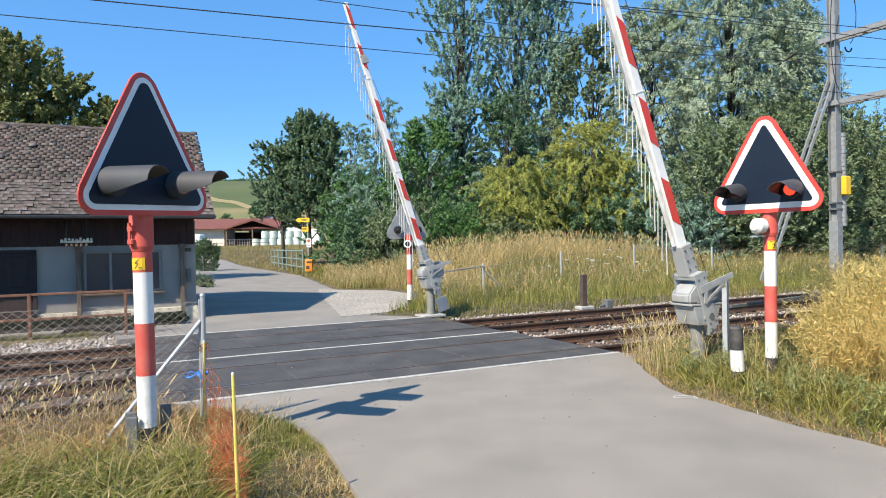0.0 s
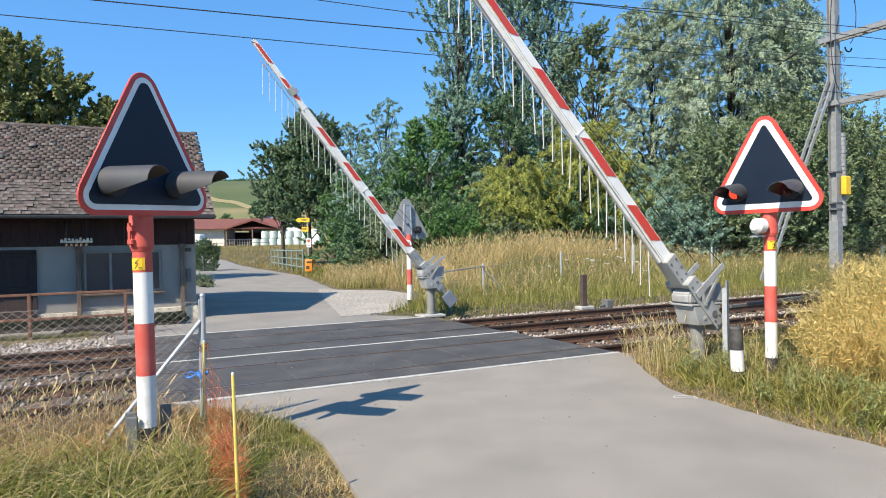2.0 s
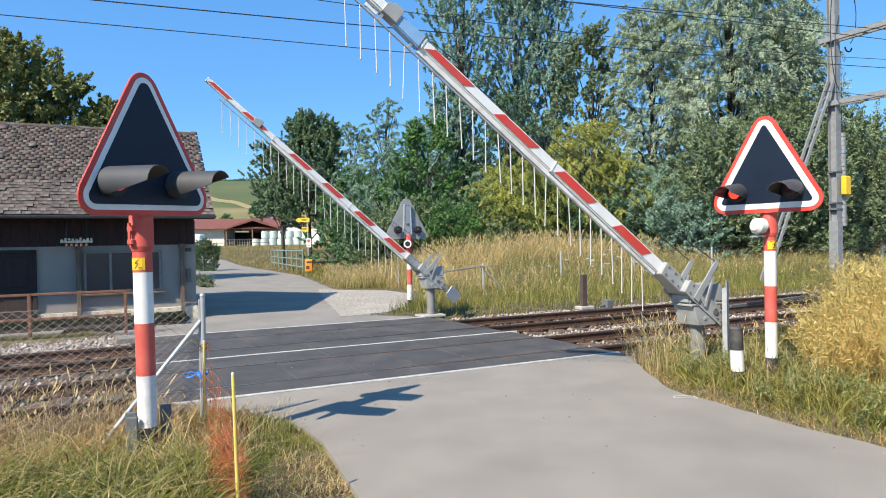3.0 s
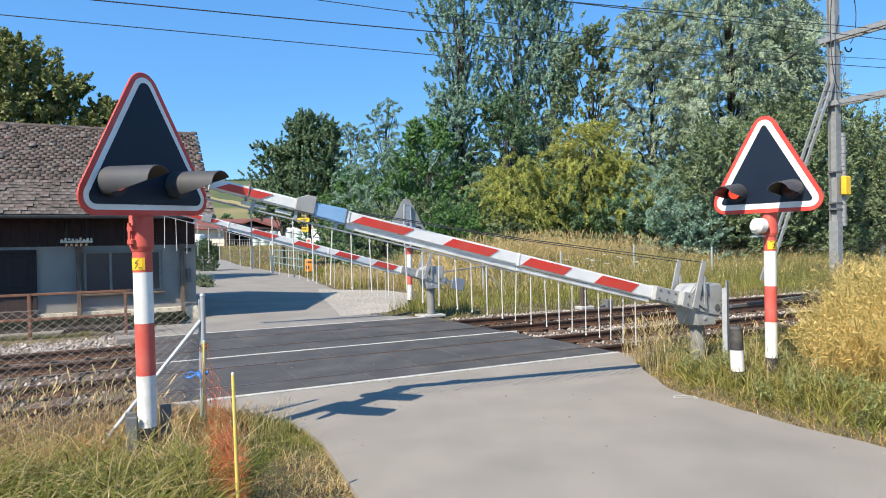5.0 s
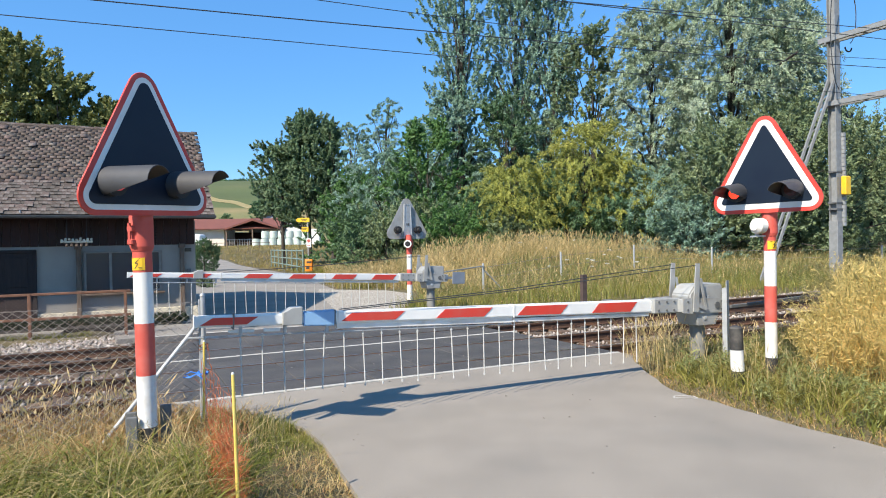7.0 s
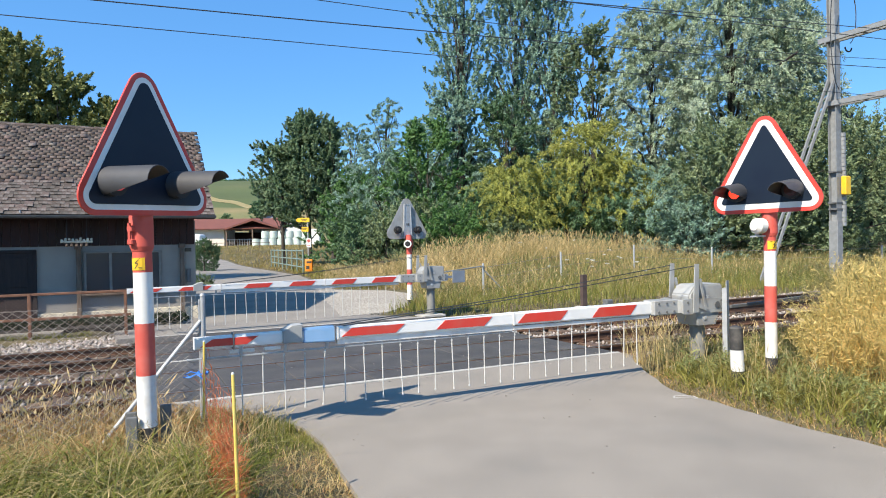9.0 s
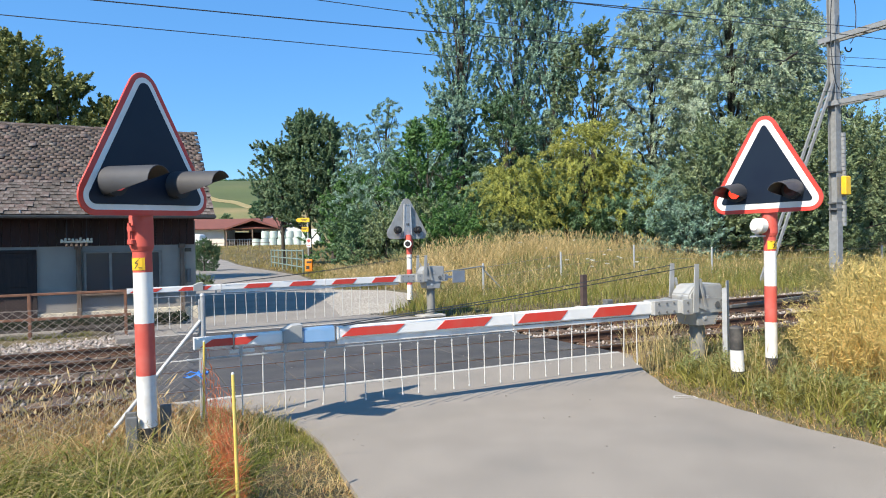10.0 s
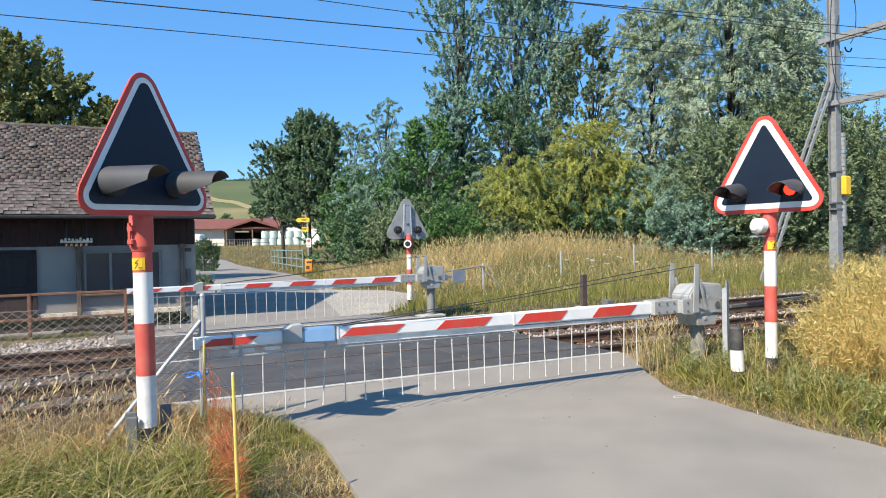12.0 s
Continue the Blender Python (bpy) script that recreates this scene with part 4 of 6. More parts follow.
def build_stakes():
    for x, y, h, rx, ry, nm in ((-1.33, 4.12, 0.98, 0.5, -1.0, 0), (-2.22, 5.93, 0.93, 2, 1.6, 1)):
        s = thing("yellow_stake", pose(x, y, 0, rx, ry, 10), "thin yellow painted marker stake stuck in the grass", "stake", "yellow stakes")
        bm = B()
        bar(bm, (0, 0, -0.15), (0, 0, h), 0.0112, 0.0105, 10)
        part("shaft", bm, M["yellow_stake"], s)
        bm = B()
        bar(bm, (0, 0, h), (0, 0, h + 0.012), 0.0105, 0.007, 10)
        part("cap", bm, M["white_old"], s)
    # limp plastic netting between the stakes
    n = thing("safety_net", pose(0, 0, 0), "torn orange plastic safety netting hanging between two stakes", "netting")
    a, b = Vector((-2.33, 6.3, 0)), Vector((-1.35, 4.2, 0))
    rs = random.Random(5)

    def P(s, z):
        q = a.lerp(b, s)
        sag = 0.10 * math.sin(math.pi * s)
        return Vector((q.x + 0.05 * math.sin(9 * s + 3 * z) + 0.03 * math.sin(21 * s), q.y, max(0.03, z * (0.93 - 0.22 * s) - sag * z)))
    bm = B()
    for i in range(26):
        s = i / 25
        for j in range(9):
            z0, z1 = 0.02 + j * 0.10, 0.02 + (j + 1) * 0.10
            if rs.random() < 0.12:
                continue
            bar(bm, P(s, z0) + Vector((0, 0, 0)), P(min(1, s + (0.02 if j % 2 else -0.0)), z1), 0.0017, 0.0017, 4)
    for j in range(10):
        for i in range(25):
            if rs.random() < 0.15:
                continue
            bar(bm, P(i / 25, 0.02 + j * 0.1), P((i + 1) / 25, 0.02 + j * 0.1), 0.0016, 0.0016, 4)
    # crumpled heap at the foot
    for i in range(1050):
        s = 1.0 - abs(rs.gauss(0, 0.28))
        q = a.lerp(b, max(0.1, s)) + Vector((rs.gauss(-0.03, 0.05), rs.gauss(0, 0.05), 0))
        z = abs(rs.gauss(0, 0.19))
        d = Vector((rs.uniform(-0.5, 0.5), rs.uniform(-0.5, 0.5), rs.uniform(-0.5, 1.4))).normalized() * rs.uniform(0.05, 0.14)
        bar(bm, q + Vector((0, 0, z + 0.02)), q + Vector((0, 0, z + 0.02)) + d, 0.0016, 0.0016, 3)
    part("net", bm, M["orange"], n)


def build_far_fence():
    f = thing("field_fence", rail_frame(0, 16.3), "wire field fence on galvanised posts in tall dry grass", "fence", "fences")
    spots = []
    for px, py in ((1.26, 20.6), (4.2, 23.2), (7.4, 25.2), (11.0, 26.6), (14.4, 28.2), (17.8, 29.8), (21.2, 31.4)):
        v = rail_frame(0, 16.3).inverted() @ Vector((px, py, float(height(px, py))))
        spots.append(v)
        bm = B()
        bar(bm, v + Vector((0, 0, -0.2)), v + Vector((0, 0, 1.05)), 0.035, 0.035, 10)
        bar(bm, v + Vector((0, 0, 1.05)), v + Vector((0, 0, 1.09)), 0.04, 0.03, 10)
        part("post", bm, M["galv"], f)
    for z in (0.25, 0.6, 0.95):
        bm = B()
        tube(bm, [v + Vector((0, 0, z)) for v in spots], 0.006, 4)
        part("wire", bm, M["mesh_wire"], f)
    v = spots[0]
    bm = B()
    bar(bm, v + Vector((0, 0, 0.9)), v + Vector((1.0, 0.1, 0.0)), 0.022, 0.022, 8)
    part("brace", bm, M["galv"], f)
    bm = B()
    q = rail_frame(0, 16.3).inverted() @ Vector((-0.1, 17.6, 1.0))
    bar(bm, v + Vector((0, 0, 1.0)), q, 0.018, 0.018, 8)
    part("handrail", bm, M["galv"], f)


def build_marker_posts():
    t = thing("trackside_post", pose(3.81, 17.7, 0, 0, 0, TURN), "dark brown trackside marker post on a concrete foot", "post")
    bm = B()
    box(bm, (0.16, 0.12, 0.95), pose(0, 0, 0.40), 0.012)
    part("shaft", bm, M["brown_post"], t)
    bm = B()
    box(bm, (0.45, 0.3, 0.1), pose(0.02, 0, -0.03), 0.02)
    part("foot", bm, M["concrete"], t)
    b = thing("track_box", pose(4.45, 17.65, 0, 0, 0, TURN), "small dark cable box beside the rail", "box")
    bm = B()
    box(bm, (0.22, 0.2, 0.24), pose(0, 0, 0.07), 0.02)
    bar(bm, (-0.25, 0, 0.02), (-0.1, 0, 0.06), 0.03, 0.03, 8)
    part("body", bm, M["grey_dark"], b)


def build_mast():
    t = thing("catenary_mast", pose(15.3, 25.3, 0, 0, 0, TURN), "grey steel catenary mast with strut, cantilever beams and hung weights", "mast")
    bm = B()
    box(bm, (0.30, 0.02, 12.4), pose(0, -0.15, 6.1))
    box(bm, (0.30, 0.02, 12.4), pose(0, 0.15, 6.1))
    box(bm, (0.02, 0.28, 12.4), pose(0, 0, 6.1))
    part("column", bm, M["mast_steel"], t, "grey wide-flange column")
    bm = B()
    box(bm, (0.34, 0.36, 2.6), pose(0, 0, 1.1), 0.02)
    part("foot_casing", bm, M["mast_steel"], t, "weathered grey casing round the foot")
    for z, ln in ((9.45, 9.0), (6.95, 7.5)):
        for dx in (-0.17, 0.17):
            bm = B()
            box(bm, (0.06, ln, 0.18), pose(dx, -ln / 2 + 0.5, z), 0.005)
            box(bm, (0.12, ln, 0.016), pose(dx + 0.03, -ln / 2 + 0.5, z + 0.09))
            box(bm, (0.12, ln, 0.016), pose(dx + 0.03, -ln / 2 + 0.5, z - 0.09))
            part("cantilever_beam", bm, M["mast_steel"], t, "grey channel beam over the tracks")
        for y, dz in ((-0.2, 0.13), (0.2, -0.13)):
            part("beam_clamp", box(B(), (0.42, 0.05, 0.05), pose(0, y, z + dz)), M["mast_steel"], t)
        for y in (-1.2, -2.6, -4.0):
            part("batten_plate", box(B(), (0.4, 0.12, 0.02), pose(0, y, z - 0.1)), M["mast_steel"], t)
    inv = pose(15.3, 25.3, 0, 0, 0, TURN).inverted()
    ft = inv @ Vector((11.9, 24.3, 0.0))
    for dy in (-0.12, 0.12):
        bm = B()
        beam(bm, (-0.14, dy, 7.9), ft + Vector((0, dy, 0)), 0.07, 0.1)
        part("strut", bm, M["mast_steel"], t, "slanting steel strut")
    bm = B()
    for s in np.linspace(0.08, 0.95, 12):
        q = Vector((-0.14, 0, 7.9)).lerp(ft, float(s))
        beam(bm, q + Vector((0, -0.12, 0)), q + Vector((0, 0.12, -0.18)), 0.03, 0.03)
    part("strut_lacing", bm, M["mast_steel"], t)
    for j in range(22):
        bm = B()
        bar(bm, (0.30, -0.1, 2.2 + j * 0.165), (0.30, -0.1, 2.2 + j * 0.165 + 0.15), 0.13, 0.13, 12)
        part("weight", bm, M["mast_steel"], t)
    bm = B()
    bar(bm, (0.30, -0.1, 5.8), (0.30, -0.1, 9.0), 0.012, 0.012, 6)
    part("weight_cable", bm, M["wire"], t)
    for z in (6.55, 9.1):
        bm = B()
        tube(bm, [(0.45 + 0.2 * math.cos(a), -0.3, z + 0.2 * math.sin(a) * 0.8) for a in np.linspace(math.pi, 2 * math.pi, 9)], 0.03, 6)
        part("wheel", bm, M["wire"], t, "dark tension wheel")
    bm = B()
    box(bm, (0.34, 0.2, 0.72), pose(0.16, -0.32, 3.75), 0.03)
    part("yellow_box", bm, M["yellow"], t, "yellow switch box")
    for z in (2.85, 3.1, 4.3):
        part("band_iron", box(B(), (0.36, 0.36, 0.06), pose(0, 0, z)), M["grey_dark"], t)
    # loose loops of feeder cable
    bm = B()
    tube(bm, [(-0.55 - 0.55 * math.sin(a) * 1.0, -0.6, 9.4 + 2.1 * math.cos(a)) for a in np.linspace(0.1, 3.0, 16)], 0.018, 5)
    tube(bm, [(0.3 + 0.5 * math.sin(a), -0.4, 10.3 + 1.1 * math.cos(a)) for a in np.linspace(0.2, 2.9, 12)], 0.018, 5)
    part("feeder_loop", bm, M["wire"], t, "dark feeder cable loop")
    bm = B()
    bar(bm, (1.2, -3.5, 9.4), (1.2, -3.5, 7.5), 0.008, 0.008, 5)
    bar(bm, (1.2, -3.5, 7.9), (1.2, -3.5, 8.0), 0.03, 0.03, 8)
    part("dropper", bm, M["wire"], t)


def build_wires():
    # place across the line, height at the crossing, rise per metre, sag
    for n, z, rise, sag, label in ((12.7, 5.70, 0.0285, 0.0, "contact wire"), (12.7, 6.66, 0.0, 0.0018, "messenger wire"), (9.42, 4.99, 0.041, 0.0007, "contact wire"),
                                   (9.42, 5.53, 0.073, 0.0002, "messenger wire"), (9.42, 5.68, 0.053, 0.0, "feeder wire")):
        w = thing("overhead_wire", rail_frame(0, n, z), "thin dark overhead %s strung above the track" % label, "overhead wire", "overhead wires")
        bm = B()
        tube(bm, [(u, 0, rise * u + sag * u * u) for u in np.linspace(-24, 40, 41)], 0.009, 5)
        part("strand", bm, M["wire"], w)


def build_lane_things():
    s = thing("hiking_signpost", pose(-8.25, 39.8, 0), "signpost with yellow hiking arrows, a small notice and an orange box", "signpost")
    bm = B()
    bar(bm, (0, 0, -0.2), (0, 0, 3.45), 0.04, 0.04, 10)
    part("pole", bm, M["galv"], s)
    for pts, z in (([(-0.72, 0), (-0.6, 0.13), (0.12, 0.13), (0.12, -0.13), (-0.6, -0.13)], 3.4), ([(-0.38, 0.1), (0.05, 0.12), (0.05, -0.18), (-0.38, -0.14)], 2.85)):
        bm = B()
        prism(bm, [(x, zz + z) for x, zz in pts], -0.07, -0.045)
        a = part("arrow_sign", bm, M["yellow"], s, "yellow arrow sign")
        bm = B()
        box(bm, (0.35, 0.004, 0.03), pose(-0.2, -0.074, z + 0.03))
        box(bm, (0.25, 0.004, 0.03), pose(-0.22, -0.074, z - 0.04))
        part("print_bar", bm, M["ink"], a)
    bm = B()
    box(bm, (0.28, 0.02, 0.55), pose(0.05, -0.06, 2.0), 0.005)
    nt_ = part("notice", bm, M["white"], s, "small white notice with a red ring")
    bm = B()
    bar(bm, (0.05, -0.07, 2.12), (0.05, -0.078, 2.12), 0.1, 0.1, 16)
    box(bm, (0.2, 0.006, 0.04), pose(0.05, -0.075, 1.85))
    part("notice_print", bm, M["sign_red"], nt_)
    bm = B()
    box(bm, (0.46, 0.3, 0.75), pose(0.05, -0.1, 0.62), 0.05, 2)
    ob = part("litter_box", bm, M["orange_box"], s, "orange litter box")
    bm = B()
    box(bm, (0.3, 0.01, 0.12), pose(0.08, -0.255, 0.82))
    box(bm, (0.2, 0.01, 0.2), pose(0.0, -0.255, 0.5))
    part("opening", bm, M["ink"], ob)
    f = thing("lane_railing", pose(0, 0, 0), "grey-green tubular railing along the lane", "railing", "fences")
    a, b = Vector((-8.95, 41.5, 0)), Vector((-15.2, 57.5, 0))
    for k in range(8):
        q = a.lerp(b, k / 7)
        bm = B()
        bar(bm, q + Vector((0, 0, -0.2)), q + Vector((0, 0, 1.6)), 0.055, 0.055, 8)
        part("post", bm, M["green_rail"], f)
    for z in (0.45, 0.95, 1.5):
        bm = B()
        bar(bm, a + Vector((0, 0, z)), b + Vector((0, 0, z)), 0.045, 0.045, 8)
        part("rail", bm, M["green_rail"], f)


# ---- the house by the line ----
def build_house():
    h = thing("station_house", rail_frame(0, 0), "low plastered railway house with a brown tiled roof", "house")
    UE, NF, NE, ZE, ZR, NR = 1.70, 17.85, 17.05, 2.57, 5.25, 21.6
    UW = -11.0
    for size, at in (((UE - UW, 0.3, 2.6), ((UE + UW) / 2, NF + 0.15, 1.2)), ((UE - UW, 0.3, 2.6), ((UE + UW) / 2, NF + 7.5, 1.2)), ((0.3, 7.0, 2.6), (UW + 0.15, NF + 3.82, 1.2))):
        bm = B()
        box(bm, size, pose(*at))
        part("wall", bm, M["wall"], h, "grey-beige plaster wall", smooth=False)
    bm = B()
    gable = [(-3.52, -0.1), (3.48, -0.1), (3.48, 2.52), (0.0, 4.98), (-3.52, 2.52)]
    prism(bm, gable, UE - 0.3, UE - 0.003, Matrix(((0, 1, 0, 0), (1, 0, 0, NF + 3.83), (0, 0, 1, 0), (0, 0, 0, 1))))
    part("gable_wall", bm, M["wall"], h, "plastered gable wall", smooth=False)
    bm = B()
    box(bm, (UE - UW + 0.06, 0.05, 0.36), pose((UE + UW) / 2, NF - 0.028, 0.13), 0.01)
    part("plinth", bm, M["plinth"], h, "cream plinth", smooth=False)
    # dark boarding under the eaves
    for j in range(48):
        u0 = UE - 0.02 - j * 0.18
        bm = B()
        box(bm, (0.172, 0.028, 0.74), pose(u0 - 0.09, NF - 0.016, 2.26), 0.004)
        part("board", bm, M["dark_wood"], h, smooth=False)
    # eaves: rafters, soffit, gutter
    sl = (ZR - ZE) / (NR - NE)
    L = math.hypot(NR - NE, ZR - ZE)
    ang = math.degrees(math.atan(sl))
    mid_n, mid_z = (NR + NE) / 2, (ZR + ZE) / 2
    bm = B()
    box(bm, (2.1 - UW + 0.4, L, 0.10), pose((2.1 + UW - 0.4) / 2, mid_n, mid_z - 0.03, ang, 0, 0), 0.01)
    box(bm, (2.1 - UW + 0.4, L, 0.10), pose((2.1 + UW - 0.4) / 2, 2 * NR - mid_n, mid_z - 0.03, -ang, 0, 0), 0.01)
    roof = part("roof", bm, M["dark_wood"], h, "tiled gable roof", smooth=False)
    bm = B()
    pr = [(0.07 * math.cos(a), 0.07 * math.sin(a)) for a in np.linspace(math.pi, 2 * math.pi, 9)]
    pr += [(0.058 * math.cos(a), 0.058 * math.sin(a)) for a in np.linspace(2 * math.pi, math.pi, 9)]
    prism(bm, pr, UW - 0.3, 2.12, Matrix(((0, 1, 0, 0), (1, 0, 0, NE - 0.06), (0, 0, 1, ZE + 0.02), (0, 0, 0, 1))))
    part("gutter", bm, M["grey_dark"], h, "dark metal gutter")
    for u in (1.37, -0.93, -4.2):
        bm = B()
        box(bm, (0.10, 0.11, 2.0), pose(u, NF - 0.09, 0.9), 0.01)
        box(bm, (0.16, 0.13, 0.10), pose(u, NF - 0.095, 1.86), 0.01)
        part("timber_post", bm, M["old_wood"], h, "weathered timber post with a cap block")
    bm = B()
    box(bm, (0.1, 0.08, 0.34), pose(1.53, NF - 0.06, 1.1), 0.01)
    part("meter_box", bm, M["grey_dark"], h)
    bm = B()
    box(bm, (0.16, 0.03, 0.09), pose(1.52, NF - 0.03, 1.75))
    part("number_plate", bm, M["ink"], h)
    # window with three lights
    w = part("window", box(B(), (1.72, 0.02, 1.0), pose(0.03, NF - 0.012, 1.25)), M["door"], h, "wide dark casement window", smooth=False)
    bm = B()
    for u in (-0.80, -0.25, 0.33, 0.86):
        box(bm, (0.06, 0.05, 1.0), pose(u, NF - 0.04, 1.25), 0.006)
    for z in (0.77, 1.73):
        box(bm, (1.74, 0.05, 0.05), pose(0.03, NF - 0.042, z), 0.006)
    part("window_frame", bm, M["frame"], w)
    bm = B()
    box(bm, (1.85, 0.14, 0.05), pose(0.03, NF - 0.07, 0.71), 0.008)
    part("sill", bm, M["old_wood"], w)
    for u0, u1 in ((-0.77, -0.28), (-0.22, 0.30), (0.36, 0.83)):
        bm = B()
        box(bm, (u1 - u0, 0.008, 0.93), pose((u0 + u1) / 2, NF - 0.028, 1.25))
        part("pane", bm, M["glass"], w)
    d = part("door", box(B(), (1.3, 0.05, 1.95), pose(-2.50, NF - 0.03, 0.78), 0.01), M["door"], h, "dark wooden double door")
    bm = B()
    for u in (-3.17, -1.83):
        box(bm, (0.08, 0.08, 2.0), pose(u, NF - 0.045, 0.8), 0.008)
    box(bm, (1.42, 0.08, 0.08), pose(-2.50, NF - 0.045, 1.78), 0.008)
    part("door_frame", bm, M["door"], d)
    for u in (-2.81, -2.19):
        for z, hh in ((1.3, 0.7), (0.45, 0.6)):
            part("door_panel", box(B(), (0.45, 0.02, hh), pose(u, NF - 0.06, z), 0.006), M["door"], d)
    # carved crest hung on irons below the eaves
    bm = B()
    box(bm, (0.66, 0.07, 0.05), pose(-0.93, NF - 0.62, 1.985), 0.012)
    for k in range(9):
        du = -0.30 + k * 0.075
        box(bm, (0.05, 0.05, 0.05 + 0.03 * (k % 2)), pose(-0.93 + du, NF - 0.63, 2.02 + 0.012 * (k % 3), 0, 12 * ((k % 3) - 1), 0), 0.012)
    crest = part("carved_bracket", bm, M["plinth"], h, "small sunlit carved crest board")
    bm = B()
    for k in range(5):
        box(bm, (0.06, 0.05, 0.09), pose(-1.13 + k * 0.10, NF - 0.62, 1.915), 0.014)
    part("pendant_row", bm, M["old_wood"], crest)
    bm = B()
    for du in (-0.2, 0.2):
        bar(bm, (-0.93 + du, NF - 0.60, 2.0), (-0.93 + du, NF - 0.45, 2.62), 0.008, 0.008, 6)
    part("hanging_iron", bm, M["wire"], crest)
    # snow guard clips along the lowest rows
    for k in range(6):
        part("eaves_clip", box(B(), (0.03, 0.10, 0.05), pose(1.6 - k * 0.72, NE - 0.03, ZE + 0.09), 0.006), M["galv"], roof)
    return roof, (UW, NE, ZE, NR, ZR, ang)


def build_tiles(roof, dims):
    """Beaver-tail tiles, laid in uneven rows on the near slope."""
    UW, NE, ZE, NR, ZR, ang = dims
    rng = random.Random(12)
    bm = B()
    box(bm, (0.172, 0.30, 0.016))
    me = bpy.data.meshes.new("tile")
    bm.to_mesh(me)
    bm.free()
    me.materials.append(M["tile"])
    L = math.hypot(NR - NE, ZR - ZE)
    rows = int(L / 0.165)
    base = np.array([(x, y, z) for x in (-0.086, 0.086) for y in (-0.15, 0.15) for z in (-0.008, 0.008)])
    quad = np.array([(0, 1, 3, 2), (4, 6, 7, 5), (0, 4, 5, 1), (2, 3, 7, 6), (0, 2, 6, 4), (1, 5, 7, 3)])
    V, Fc, k = [], [], 0
    ca, sa = math.cos(radians(ang)), math.sin(radians(ang))
    singles = 0
    for r in range(rows + 1):
        s = 0.06 + r * 0.165 + rng.uniform(-0.004, 0.004)
        for j in range(int((2.1 - UW) / 0.176) + 1):
            u = 2.0 + 0.10 * r / rows - j * 0.176 - (0.088 if r % 2 else 0.0) + rng.uniform(-0.006, 0.006)
            lift = rng.uniform(0.0, 0.016) + (0.02 if rng.random() < 0.05 else 0.0)
            tilt = 3.4 + rng.uniform(-1.2, 2.4)
            ns, zs = NE + s * ca, ZE + s * sa
            nn, zz = ns - sa * (0.045 + lift), zs + ca * (0.045 + lift)
            m = pose(u, nn - rng.uniform(-0.012, 0.012), zz + 0.03, ang - tilt, rng.uniform(-2, 2), rng.uniform(-2.5, 2.5))
            if r < 11 and u > -2.8 and singles < 300:
                o = new("tile", me)
                o.parent = roof
                o.matrix_basis = m
                singles += 1
            else:
                q = np.c_[base, np.ones(8)] @ np.array(m).T
                V.append(q[:, :3])
                Fc.append(quad + k)
                k += 8
    ob = raw("tiling", np.concatenate(V), np.concatenate(Fc), M["tile_joined"], roof)
    tagged(ob, kind="stuff")
    bm = B()
    for j in range(38):
        u = 2.05 - j * 0.34
        bar(bm, (u, NR, ZR + 0.05), (u - 0.36, NR, ZR + 0.062), 0.095, 0.085, 10)
    part("ridge_capping", bm, M["tile_joined"], roof, "half-round ridge tiles")


def build_platform_fence():
    f = thing("platform_fence", rail_frame(0, 15.15), "rusty steel fence with wire mesh before the house", "fence", "fences")
    for u in (0.05, -1.66, -3.36, -5.06, -6.76):
        bm = B()
        box(bm, (0.06, 0.06, 1.13), pose(u, 0, 0.38), 0.006)
        part("post", bm, M["rust"], f)
    for z in (0.92, 0.43):
        bm = B()
        box(bm, (7.0, 0.05, 0.05), pose(-3.35, 0, z), 0.006)
        part("rail", bm, M["rust"], f)
    bm = B()
    mesh_net(bm, -6.8, 0.03, 0.0, 0.9, 0.075, 0.0022)
    part("wire_mesh", bm, M["rusty_mesh"], f, "fine rusty wire mesh")
    k = new("platform_kerb")
    k.matrix_basis = rail_frame()
    tagged(k, "grey concrete platform edge", "kerb", kind="structure")
    bm = B()
    for j in range(8):
        box(bm, (1.18, 0.2, 0.3), pose(-1.75 - j * 1.2, 15.72, -0.06), 0.012)
    part("kerb_stones", bm, M["asphalt"], k)
    bm = B()
    box(bm, (12, 0.23, 0.2), pose(-7.15, 15.937, -0.012))
    part("platform_paving", bm, M["asphalt"], k, smooth=False)
    # The shade in front of the wall, put in as a dark slab.
    bm = B()
    box(bm, (12, 1.76, 0.2), pose(-5.75, 16.94, -0.004))
    part("drip_strip", bm, M["wall_foot_shade"], k, "near-black strip painted in as shade along the house", smooth=False)


